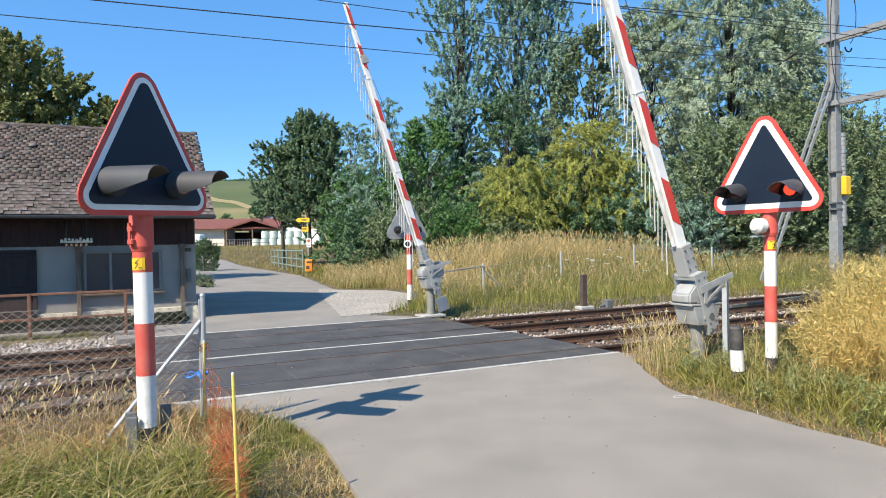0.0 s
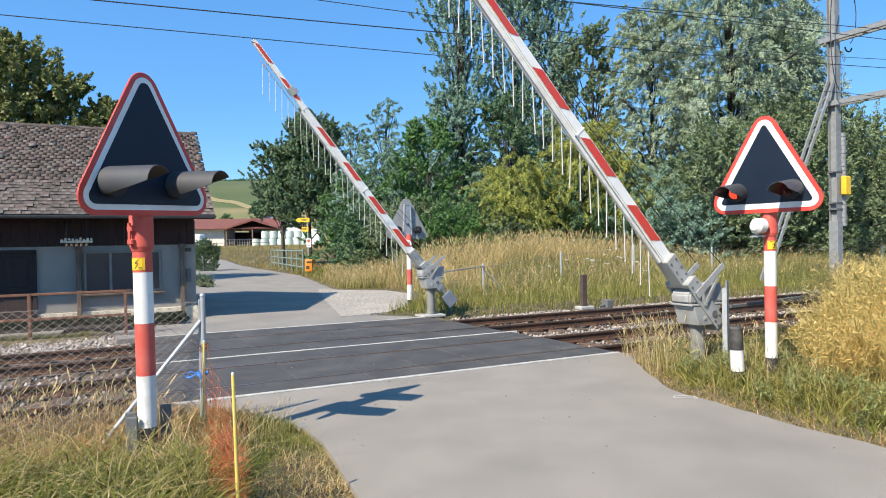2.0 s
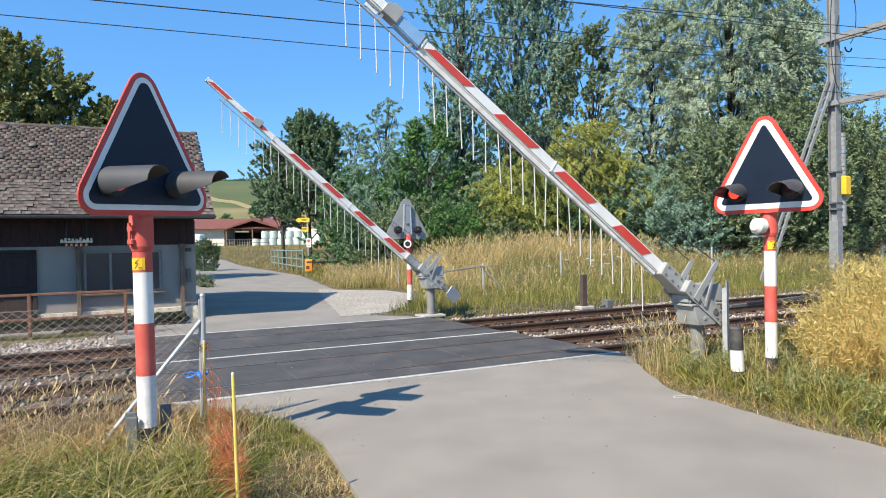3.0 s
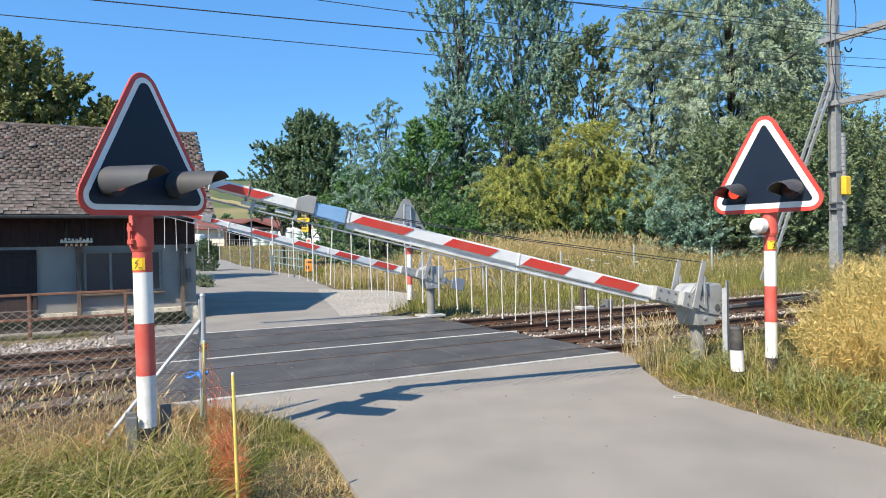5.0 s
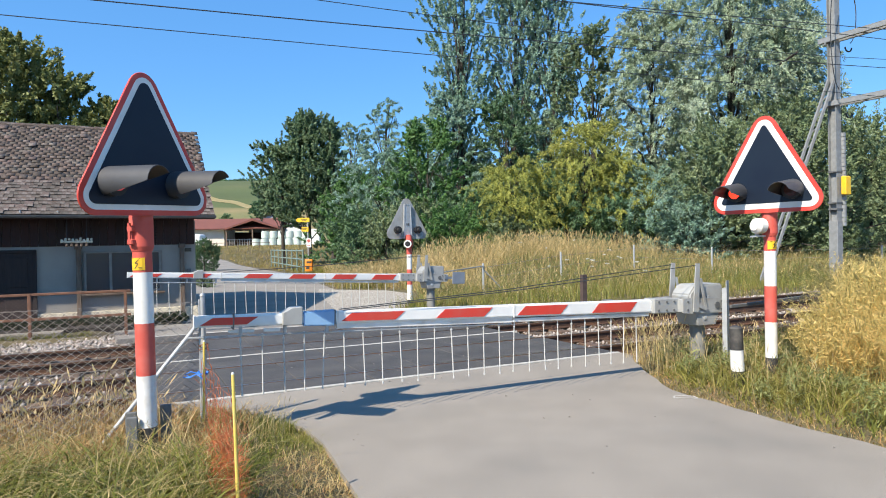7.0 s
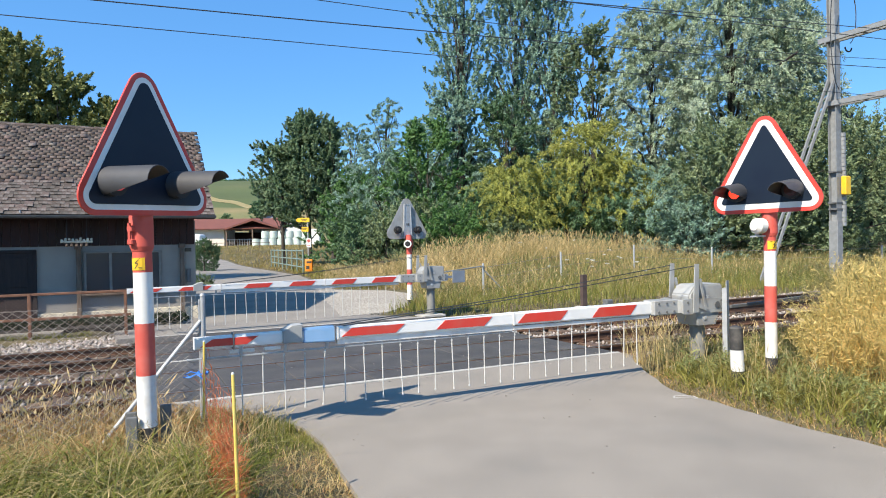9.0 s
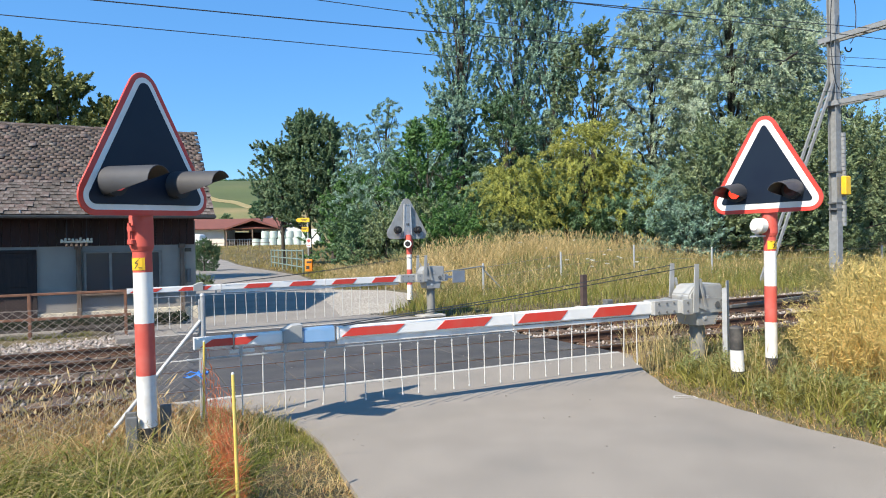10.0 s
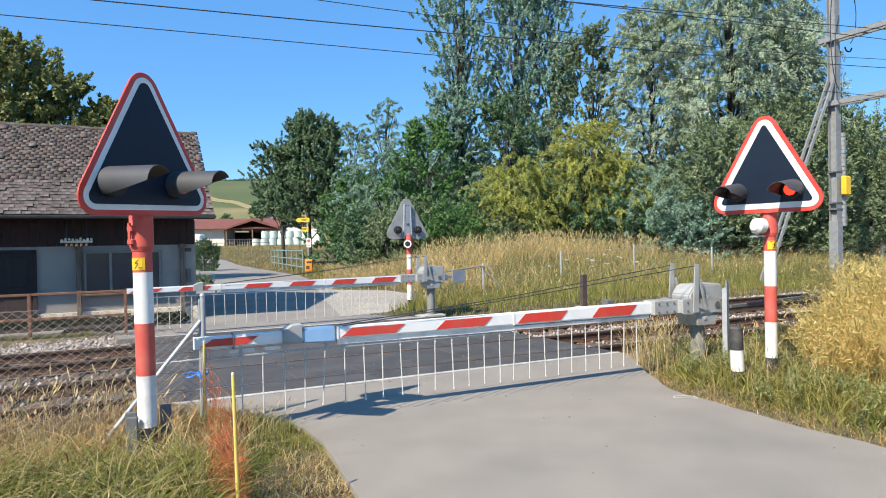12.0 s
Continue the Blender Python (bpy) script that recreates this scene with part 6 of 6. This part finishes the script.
# ---- grass ----
def blades(name, x, y, h, w, material, label, seed, lean=0.35, head=0.0, curved=False):
    rs = np.random.RandomState(seed)
    n = len(x)
    z = height(x, y)
    a = rs.rand(n) * 6.283
    side = np.stack([np.cos(a), np.sin(a), np.zeros(n)], 1)
    b = rs.rand(n) * 6.283
    fall = np.stack([np.cos(b), np.sin(b), np.zeros(n)], 1) * (h * lean * rs.uniform(0.2, 1.6, n))[:, None]
    p = np.stack([x, y, z - 0.02], 1)
    up = np.zeros((n, 3))
    up[:, 2] = h
    ww = (w * rs.uniform(0.6, 1.4, n))[:, None]
    m1 = p + fall * 0.22 + up * 0.5
    tip = p + fall + up * (1.0 - 0.22 * lean * rs.rand(n)[:, None])
    if curved:
        rows = []
        for t, k in ((0.0, 0.5), (0.36, 0.46), (0.66, 0.36), (0.86, 0.22)):
            c = p + fall * t * t + up * (t - 0.30 * min(lean, 1.2) * t ** 3)
            rows += [c - side * ww * k, c + side * ww * k]
        rows.append(p + fall + up * (1 - 0.30 * min(lean, 1.2)))
        v = np.stack(rows, 1)
        i = np.arange(n) * 9
        tr = [(0, 1, 3), (0, 3, 2), (2, 3, 5), (2, 5, 4), (4, 5, 7), (4, 7, 6), (6, 7, 8)]
    elif head:
        v = np.stack([p - side * ww * 0.35, p + side * ww * 0.35, m1 + side * ww * 0.3, m1 - side * ww * 0.3, m1 + (tip - m1) * 0.62 - side * ww * 0.2, m1 + (tip - m1) * 0.78 + side * ww * head, m1 + (tip - m1) * 0.82 - side * ww * head, tip], 1)
        i = np.arange(n) * 8
        tr = [(0, 1, 2), (0, 2, 3), (3, 2, 4), (4, 5, 6), (5, 7, 6)]
    else:
        v = np.stack([p - side * ww * 0.5, p + side * ww * 0.5, m1 + side * ww * 0.38, m1 - side * ww * 0.38, tip], 1)
        i = np.arange(n) * 5
        tr = [(0, 1, 2), (0, 2, 3), (3, 2, 4)]
    fc = np.concatenate([np.stack([i + t for t in q], 1) for q in tr])
    ob = raw(name, v.reshape(-1, 3), fc, material)
    return tagged(ob, label, "grass", kind="stuff")


def scatter(seed, n, x0, x1, y0, y1, keep):
    rs = np.random.RandomState(seed)
    x, y = rs.uniform(x0, x1, n), rs.uniform(y0, y1, n)
    k = keep(x, y, rs)
    return x[k], y[k], rs


def road_gap(x, y):
    return np.minimum(np.minimum(poly_dist(x, y, near_road), poly_dist(x, y, far_road)), np.minimum(poly_dist(x, y, cross_road), poly_dist(x, y, gravel_lot)))


def build_grass():
    def left(x, y, rs):
        u, n = UN(x, y)
        return (road_gap(x, y) > 0.03) & (n < 7.5) & (np.hypot(x + 2.55, y - 5.56) > 0.16) & (rs.rand(len(x)) < 0.55 + 0.45 * wob(x, y, 3.0))

    # tall green grass in the near left verge
    x, y, rs = scatter(50, 24000, -5.2, -1.45, 2.6, 6.0, lambda x, y, rs: left(x, y, rs) & (y < 5.75 + 0.3 * wob(x, y, 2)))
    h = rs.uniform(0.10, 0.36, len(x)) * (0.75 + 0.25 * wob(x, y, 1.7)) * np.where(y < 4.9, 1.0, 0.6) * np.where((np.abs(x + 2.42) < 0.42) & (y > 4.75), 0.35, 1.0)
    blades("tall_grass", x, y, h, 0.0125, M["grass_lush"], "tall green verge grass", 51, 0.95, curved=True)
    x, y, rs = scatter(52, 7500, -5.2, -1.5, 2.6, 6.4, left)
    blades("seeding_grass", x, y, rs.uniform(0.18, 0.42, len(x)), 0.005, M["grass_dry"], "straw-coloured seeding grass", 53, 0.6, 0.6)
    x, y, rs = scatter(81, 6500, -4.6, -1.5, 2.7, 4.9, left)
    blades("arching_grass", x, y, rs.uniform(0.25, 0.58, len(x)), 0.0115, M["grass_lush"], "long arching green grass", 82, 1.4, curved=True)
    x, y, rs = scatter(99, 2600, -4.6, -1.5, 2.7, 5.4, left)
    blades("arching_straw", x, y, rs.uniform(0.28, 0.6, len(x)), 0.0075, M["grass_dry"], "long arching straw-coloured grass", 100, 1.3, curved=True)
    # brown dry grass towards the track
    x, y, rs = scatter(54, 46000, -9.0, -1.9, 4.4, 8.2, lambda x, y, rs: left(x, y, rs) & (UN(x, y)[1] > 5.7))
    blades("dry_grass", x, y, rs.uniform(0.10, 0.34, len(x)) * np.where((np.abs(x + 2.42) < 0.42) & (y < 5.7), 0.35, 1.0), 0.008, M["grass_brown"], "brown dry trackside grass", 55, 0.8, curved=True)
    x, y, rs = scatter(56, 9000, -12.0, -2.0, 3.4, 9.0, lambda x, y, rs: (UN(x, y)[1] > 6.6) & (UN(x, y)[1] < 8.4) & (UN(x, y)[0] < 0.3) & (rs.rand(len(x)) < 0.5 + 0.5 * wob(x, y, 4)))
    blades("weeds", x, y, rs.uniform(0.28, 0.72, len(x)), 0.0075, M["grass_dry"], "thin dry weeds along the rail", 57, 0.35, 1.4)
    # short mown straw by the road edge
    x, y, rs = scatter(58, 26000, -2.4, -0.4, 2.8, 7.0, lambda x, y, rs: (road_gap(x, y) > 0.0) & (x > -1.75 + 0.2 * wob(x, y, 3)))
    k = wob(x, y, 2.4, 5) + rs.normal(0, 0.3, len(x)) > 0.35
    k |= (y > 5.75 + 0.2 * wob(x, y, 5.0)) & (rs.rand(len(x)) < 0.85)
    blades("mown_grass", x[k], y[k], rs.uniform(0.03, 0.13, k.sum()), 0.009, M["grass_green"], "short green mown grass", 59, 0.9)
    k = ~k
    brown = k & (rs.rand(len(x)) < 0.5)
    k = k & ~brown
    blades("mown_brown", x[brown], y[brown], rs.uniform(0.02, 0.07, brown.sum()), 0.008, M["grass_brown"], "short brown mown grass", 87, 1.3)
    blades("mown_straw", x[k], y[k], rs.uniform(0.02, 0.11, k.sum()), 0.008, M["grass_dry"], "short bleached mown grass", 60, 1.2)
    x, y, rs = scatter(90, 16000, -2.4, -0.3, 2.8, 7.0, lambda x, y, rs: (road_gap(x, y) > -0.03) & (road_gap(x, y) < 0.17) & (rs.rand(len(x)) < 0.75 + 0.25 * wob(x, y, 6)))
    blades("edge_straw", x, y, rs.uniform(0.02, 0.08, len(x)), 0.008, M["grass_dry"], "bleached straw along the road edge", 91, 1.5)
    # tuft at the corner of the verge
    x, y, rs = scatter(61, 5000, -2.6, -1.5, 6.2, 7.1, lambda x, y, rs: road_gap(x, y) > 0.02)
    blades("tuft", x, y, rs.uniform(0.06, 0.2, len(x)), 0.009, M["grass_green"], "green tuft at the road corner", 62, 0.6)

    # thin green strip below the platform fence
    rs = np.random.RandomState(93)
    gu, gn = rs.uniform(-8.5, -0.6, 5200), rs.normal(15.36, 0.13, 5200)
    k = rs.rand(5200) < 0.45 - 0.09 * gu + 0.3 * wob(gu, gn, 3)
    p = np.stack([CU * gu - SU * gn, SU * gu + CU * gn], 1)[k]
    blades("platform_grass", p[:, 0], p[:, 1], rs.uniform(0.04, 0.17, len(p)), 0.012, M["grass_green"], "sparse green grass along the platform fence", 94, 0.7)

    # dark ground cover along the foot of the house
    rs = np.random.RandomState(97)
    k = 900
    gu, gn = rs.uniform(-4.5, 1.35, k), rs.uniform(16.55, 17.6, k)
    cen = np.stack([CU * gu - SU * gn, SU * gu + CU * gn, 0.09 + rs.uniform(0.02, 0.12, k) * (0.6 + 0.4 * wob(gu, gn, 2.0))], 1)
    v, fc = leaves(rs, cen, rs.uniform(0.06, 0.13, k), 26, 0.075, 0.0, 0.7, 0.5)
    tagged(raw("ground_cover", v, fc, M["ivy"]), "low dark ground cover along the foot of the house", "plants", kind="stuff")

    # right verge
    def right(x, y, rs):
        u, n = UN(x, y)
        return (road_gap(x, y) > 0.05) & (n < 7.6) & (x > 2.3)

    x, y, rs = scatter(63, 44000, 2.5, 9.0, 4.2, 11.5, right)
    d = road_gap(x, y)
    far = (d > 0.22) | (rs.rand(len(x)) < 0.45)
    x, y, d = x[far], y[far], d[far]
    h = rs.uniform(0.08, 0.36, len(x)) * np.clip(d / 0.5, 0.3, 1.0)
    k = wob(x, y, 2.2, 3) + rs.normal(0, 0.5, len(x)) > 0.42
    blades("verge_grass", x[k], y[k], h[k], 0.010, M["grass_mid"], "half-dry verge grass", 64, 0.6)
    blades("verge_grass_green", x[~k], y[~k], h[~k], 0.012, M["grass_green"], "green verge grass", 65, 0.9, curved=True)
    x, y, rs = scatter(92, 900, 2.7, 6.2, 5.6, 10.4, lambda x, y, rs: right(x, y, rs) & (road_gap(x, y) > 0.32) & (np.hypot(x - 3.5, y - 7.6) > 0.4) & (rs.rand(len(x)) < 0.5 + 0.5 * wob(x, y, 1.9)))
    cen = np.stack([x, y, height(x, y) + rs.uniform(0.05, 0.30, len(x))], 1)
    v, fc = leaves(rs, cen, rs.uniform(0.07, 0.16, len(x)), 26, 0.075, 0.0, 1.2, 0.17)
    v[:, 2] = np.maximum(v[:, 2], 0.0)
    tagged(raw("leafy_weeds", v, fc, M["weed"]), "leafy green weeds round the barrier and posts", "weeds", kind="stuff")
    x, y, rs = scatter(66, 42000, 2.5, 7.5, 4.2, 10.2, lambda x, y, rs: right(x, y, rs) & (road_gap(x, y) < 0.45) & (rs.rand(len(x)) < 1.25 - 2.2 * np.maximum(road_gap(x, y) - 0.1, 0)))
    k = rs.rand(len(x)) < 0.5
    blades("edge_brown", x[k], y[k], rs.uniform(0.03, 0.11, k.sum()), 0.009, M["grass_brown"], "brown straw along the road edge", 85, 1.1)
    x, y = x[~k], y[~k]
    blades("edge_straw", x, y, rs.uniform(0.03, 0.10, len(x)), 0.008, M["grass_dry"], "bleached straw along the road edge", 67, 1.1)
    x, y, rs = scatter(101, 60000, 2.2, 5.4, 4.0, 9.4, lambda x, y, rs: (np.abs(road_gap(x, y) - 0.03 - 0.03 * wob(x, y, 4.0)) < 0.08) & (UN(x, y)[1] < 7.7))
    blades("edge_litter", x, y, rs.uniform(0.01, 0.045, len(x)), 0.009, M["grass_dry"], "pale straw litter on the road edge", 102, 2.2)
    x, y, rs = scatter(68, 900, 2.7, 6.5, 5.5, 11.0, lambda x, y, rs: right(x, y, rs) & (road_gap(x, y) > 0.3))
    blades("seeding_grass", x, y, rs.uniform(0.3, 0.7, len(x)), 0.006, M["grass_dry"], "tall dry seeding grass round the barrier", 69, 0.4, 0.8)
    x, y, rs = scatter(70, 420, 2.75, 3.5, 8.6, 10.4, lambda x, y, rs: UN(x, y)[1] < 7.9)
    blades("tall_weeds", x, y, rs.uniform(0.35, 0.85, len(x)), 0.007, M["grass_dry"], "tall dry weeds at the crossing corner", 71, 0.35, 0.9)

    # the far side: dry meadow on its bank
    def meadow(x, y, rs):
        u, n = UN(x, y)
        return (n > 14.72) & (road_gap(x, y) > 0.25) & (u > -2) & (x > -12)

    x, y, rs = scatter(72, 130000, -6.0, 26.0, 15.0, 38.0, meadow)
    u, n = UN(x, y)
    h = rs.uniform(0.35, 0.95, len(x)) * np.clip((n - 14.8) / 3.0, 0.3, 1.0)
    sel = wob(x, y, 0.7, 2) + rs.normal(0, 0.6, len(x))
    dry = (sel > -0.1 + 0.22 * np.maximum(x - 7.0, 0)) & ((n > 21.3) | (rs.rand(len(x)) < 0.22)) | (rs.rand(len(x)) < 0.10)
    blades("meadow_grass", x[dry], y[dry], h[dry], 0.015, M["grass_dry"], "tall straw-coloured meadow grass", 73, 0.45, 0.7)
    half = ~dry & (rs.rand(len(x)) < 0.5)
    blades("meadow_green", x[half], y[half], h[half] * 0.75, 0.016, M["grass_mid"], "half-green meadow grass", 74, 0.5)
    half = ~dry & ~half
    blades("meadow_weeds", x[half], y[half], h[half] * 0.7, 0.018, M["weed"], "grey-green weeds in the meadow", 98, 0.6)
    x, y, rs = scatter(95, 9000, -1.0, 10.0, 24.0, 31.0, lambda x, y, rs: meadow(x, y, rs) & (UN(x, y)[1] > 21.3) & (rs.rand(len(x)) < 0.45 + 0.6 * wob(x, y, 1.1, 4)))
    blades("meadow_heads", x, y, rs.uniform(0.7, 1.35, len(x)), 0.014, M["grass_dry"], "tallest straw-coloured grass on the crest of the bank", 96, 0.4, 0.9)
    x, y, rs = scatter(75, 26000, -3.5, 16.0, 15.5, 30.0, lambda x, y, rs: meadow(x, y, rs) & (UN(x, y)[1] < 19))
    blades("meadow_edge", x, y, rs.uniform(0.2, 0.55, len(x)), 0.018, M["grass_green"], "green grass at the foot of the bank", 76, 0.5)
    x, y, rs = scatter(77, 16000, -10.5, -1.0, 25.0, 46.0, lambda x, y, rs: (road_gap(x, y) > 0.2) & (poly_dist(x, y, far_road) < 5) & (x > -0.52 * (y - 26) - 5))
    k = wob(x, y, 0.9) + rs.normal(0, 0.5, len(x)) > 0
    blades("lane_grass", x[k], y[k], rs.uniform(0.15, 0.42, k.sum()), 0.022, M["grass_mid"], "half-dry grass beside the lane", 78, 0.5)
    blades("lane_grass_green", x[~k], y[~k], rs.uniform(0.15, 0.5, (~k).sum()), 0.022, M["grass_green"], "green grass beside the lane", 86, 0.5)
    x, y, rs = scatter(83, 42000, -42.0, -6.0, 44.0, 108.0, lambda x, y, rs: (poly_dist(x, y, far_road) > 0.3) & (x < -0.13 * y + 1) & (x > -0.46 * y - 2))
    blades("field_grass", x, y, rs.uniform(0.08, 0.28, len(x)), 0.06, M["grass_mid"], "patchy half-dry grass beyond the lane", 84, 0.6)
    # umbels
    rs = np.random.RandomState(79)
    k = 16
    cx, cy = rs.uniform(3.0, 7.5, k), rs.uniform(21.5, 26.0, k)
    cen = np.stack([cx, cy, height(cx, cy) + rs.uniform(0.6, 1.0, k)], 1)
    v, fc = leaves(rs, cen, np.full(k, 0.07), 16, 0.05, flat=0.25, narrow=0.8)
    tagged(raw("umbel_flowers", v, fc, M["flower"]), "white umbel flowers in the meadow", "flowers", kind="stuff")
    # ripe rape: arching yellow stems with pods
    rs = np.random.RandomState(80)
    V, Fc, k = [], [], 0
    PV, count = [], 11000
    bx = rs.uniform(4.1, 8.6, count)
    by = rs.uniform(5.2, 10.2, count)
    ok = (road_gap(bx, by) > 0.8) & (UN(bx, by)[1] < 6.4) & (bx > 4.42 + 0.22 * wob(bx, by, 2.0) + 0.12 * np.abs(by - 8) + 0.8 * np.maximum(by - 8.0, 0))
    bx, by = bx[ok], by[ok]
    hh = rs.uniform(0.85, 1.62, len(bx)) * np.clip(0.62 + (bx - 4.6) * 0.4, 0.5, 1.0)
    bz = height(bx, by)
    podc = []
    for x, y, z, h in zip(bx, by, bz, hh):
        a = rs.normal(-2.4, 0.9)
        reach = h * rs.uniform(0.15, 0.65)
        d = np.array([math.cos(a), math.sin(a), 0])
        s = np.array([-d[1], d[0], 0])
        pts = [np.array([x, y, z]) + d * reach * t ** 2 + np.array([0, 0, h * (t - 0.22 * (reach / h) * t ** 3)]) for t in np.linspace(0, 1, 6)]
        for j, q in enumerate(pts):
            w = 0.0056 * (1 - 0.12 * j)
            V += [q - s * w, q + s * w, q + np.array([0, 0, w]) + d * w]
        for j in range(5):
            o = k + j * 3
            for e in range(3):
                f = (e + 1) % 3
                Fc += [(o + e, o + f, o + 3 + f), (o + e, o + 3 + f, o + 3 + e)]
        k += 18
        for t in rs.uniform(0.35, 1.0, 8):
            j = min(4, int(t * 5))
            podc.append(pts[j] + (pts[j + 1] - pts[j]) * (t * 5 - j))
    tagged(raw("rape_stems", np.array(V), np.array(Fc), M["rape"]), "arching ripe yellow rape stems", "crop", kind="stuff")
    podc = np.array(podc)
    v, fc = leaves(rs, podc, np.full(len(podc), 0.06), 4, 0.075, flat=1.0, narrow=0.065)
    tagged(raw("rape_pods", v, fc, M["rape"]), "thin yellow rape pods", "crop", kind="stuff")


def build_pebbles():
    rs = np.random.RandomState(90)
    base = np.array([(1, 0, 0), (-1, 0, 0), (0, 1, 0), (0, -1, 0), (0, 0, 0.6), (0, 0, -0.6)], float)
    tri = np.array([(0, 2, 4), (2, 1, 4), (1, 3, 4), (3, 0, 4), (2, 0, 5), (1, 2, 5), (3, 1, 5), (0, 3, 5)])
    x, y = rs.uniform(-2.5, 4.2, 420), rs.uniform(3.6, 13.5, 420)
    on = (poly_dist(x, y, near_road) < -0.05) | (poly_dist(x, y, cross_road) < -0.1)
    edge = np.abs(poly_dist(x, y, near_road)) < 0.35
    on &= edge | (rs.rand(420) < 0.35)
    V, Fc = [], []
    for k, (a, b) in enumerate(zip(x[on], y[on])):
        s = rs.uniform(0.004, 0.013)
        V.append(base * (1 + rs.uniform(-0.3, 0.3, (6, 1))) * s + (a, b, 0.004 + s * 0.4))
        Fc.append(tri + 6 * k)
    tagged(raw("pebbles", np.concatenate(V), np.concatenate(Fc), M["stone"]), "small pale pebbles strewn on the asphalt", "pebbles", kind="stuff")


# ---- build ----
build_ground()
build_field_path()
build_roads()
build_tracks()
signal(pose(-2.555, 5.56, -0.035, 0, -0.6, 0), "triangular flashing signal in shade on a red and white pole", 67, guards=True, hood_len=0.49, tilt=1.5, hood_yaw=3, droop=2.0, hood_roll=-17, plate_z=2.10, lamp_shift=-0.05, shift=-0.012, side=1.56, rim=(0.044, 0.089))
signal(pose(4.05, 8.05, 0), "sunlit triangular flashing signal with bell on a striped pole", -51, bell=-1, hood_len=0.40, plate_z=2.09, rim=(0.048, 0.118))
signal(pose(-0.99, 19.0, -0.13), "triangular flashing signal seen from its grey back", 212, back_ring=True, sticker=False, hood_len=0.4)
barrier(pose(3.462, 8.895, 0, 0, 0, 180 + 26.13), 0.893, 6.45,
        [(6.35, 5.93), (4.99, 4.40), (3.92, 3.32), (2.87, 2.26), (1.78, 1.17)], [2.98, 5.09], (1.086, 6.039, 25, 0.52), "grey barrier with red and white boom at the road edge")
barrier(pose(-0.333, 16.297, 0, 0, 0, 180 + 28.96), 0.947, 6.84,
        [(6.75, 6.25), (5.85, 5.29), (4.53, 4.0), (3.54, 3.02), (2.54, 2.02), (1.55, 1.0)], [2.75, 5.05], (1.0, 6.3, 25, 0.60), "grey barrier drive with red and white boom beyond the tracks", True)
build_bollard()
build_guard_post()
build_near_fence()
build_stakes()
build_far_fence()
build_marker_posts()
build_mast()
build_wires()
build_lane_things()
roof, roof_dims = build_house()
build_platform_fence()
build_farm()
build_trees()
build_grass()
build_pebbles()
build_crossing()
build_tiles(roof, roof_dims)


# ---- what moves ----
def motions():
    near_rows = ((0, 70.3), (0.5, 65.1), (1.0, 59.6), (1.5, 54.1), (2.0, 48.6), (2.5, 42.9), (3.0, 37.0), (4.0, 24.9), (5.0, 13.4), (5.5, 9.7), (6.0, 6.3), (6.5, 3.8), (7.0, 1.8), (7.4, 0.8), (8.0, 0.1), (8.6, 0.0), (12.0, 0.0))
    far_rows = ((0, 72.0), (0.5, 67.2), (1.0, 62.2), (1.5, 57.0), (2.0, 51.5), (2.5, 45.7), (3.0, 40.0), (4.0, 27.2), (5.0, 15.2), (5.5, 10.9), (6.0, 7.55), (6.5, 4.74), (7.0, 2.74), (7.4, 1.6), (8.0, 0.4), (8.6, 0.0), (12.0, 0.0))
    for (boom, pivot, hung), rows in zip(BOOMS, (near_rows, far_rows)):
        walk(boom, [(t, pose(0, 0, pivot, 0, -a, 0)) for t, a in rows])
        sway = random.Random(len(hung) + int(pivot * 100))
        for rod, p in hung:
            hang, lean = sway.gauss(0, 1.1), sway.gauss(0, 1.5)
            walk(rod, [(t, pose(*p, lean, a + hang, 0)) for t, a in rows])
    # the two lamps of each signal take turns: a lens lit on one face turns round
    for d, p, k in FLASHERS:
        lit_first = k == 1
        turns = sorted([0.52 + 1.05 * j for j in range(11)] + [1.0 + 1.05 * j for j in range(11)])
        a = 0.0 if lit_first else 180.0
        rows = [(0.0, pose(*p, 0, 0, a))]
        for t in turns:
            if t > 11.8:
                break
            rows += [(t - 0.067, pose(*p, 0, 0, a)), (t - 0.033, pose(*p, 0, 0, a + 60)), (t, pose(*p, 0, 0, a + 120)), (t + 0.034, pose(*p, 0, 0, a + 180))]
            a += 180.0
        rows.append((12.0, pose(*p, 0, 0, a)))
        walk(d, rows)


motions()
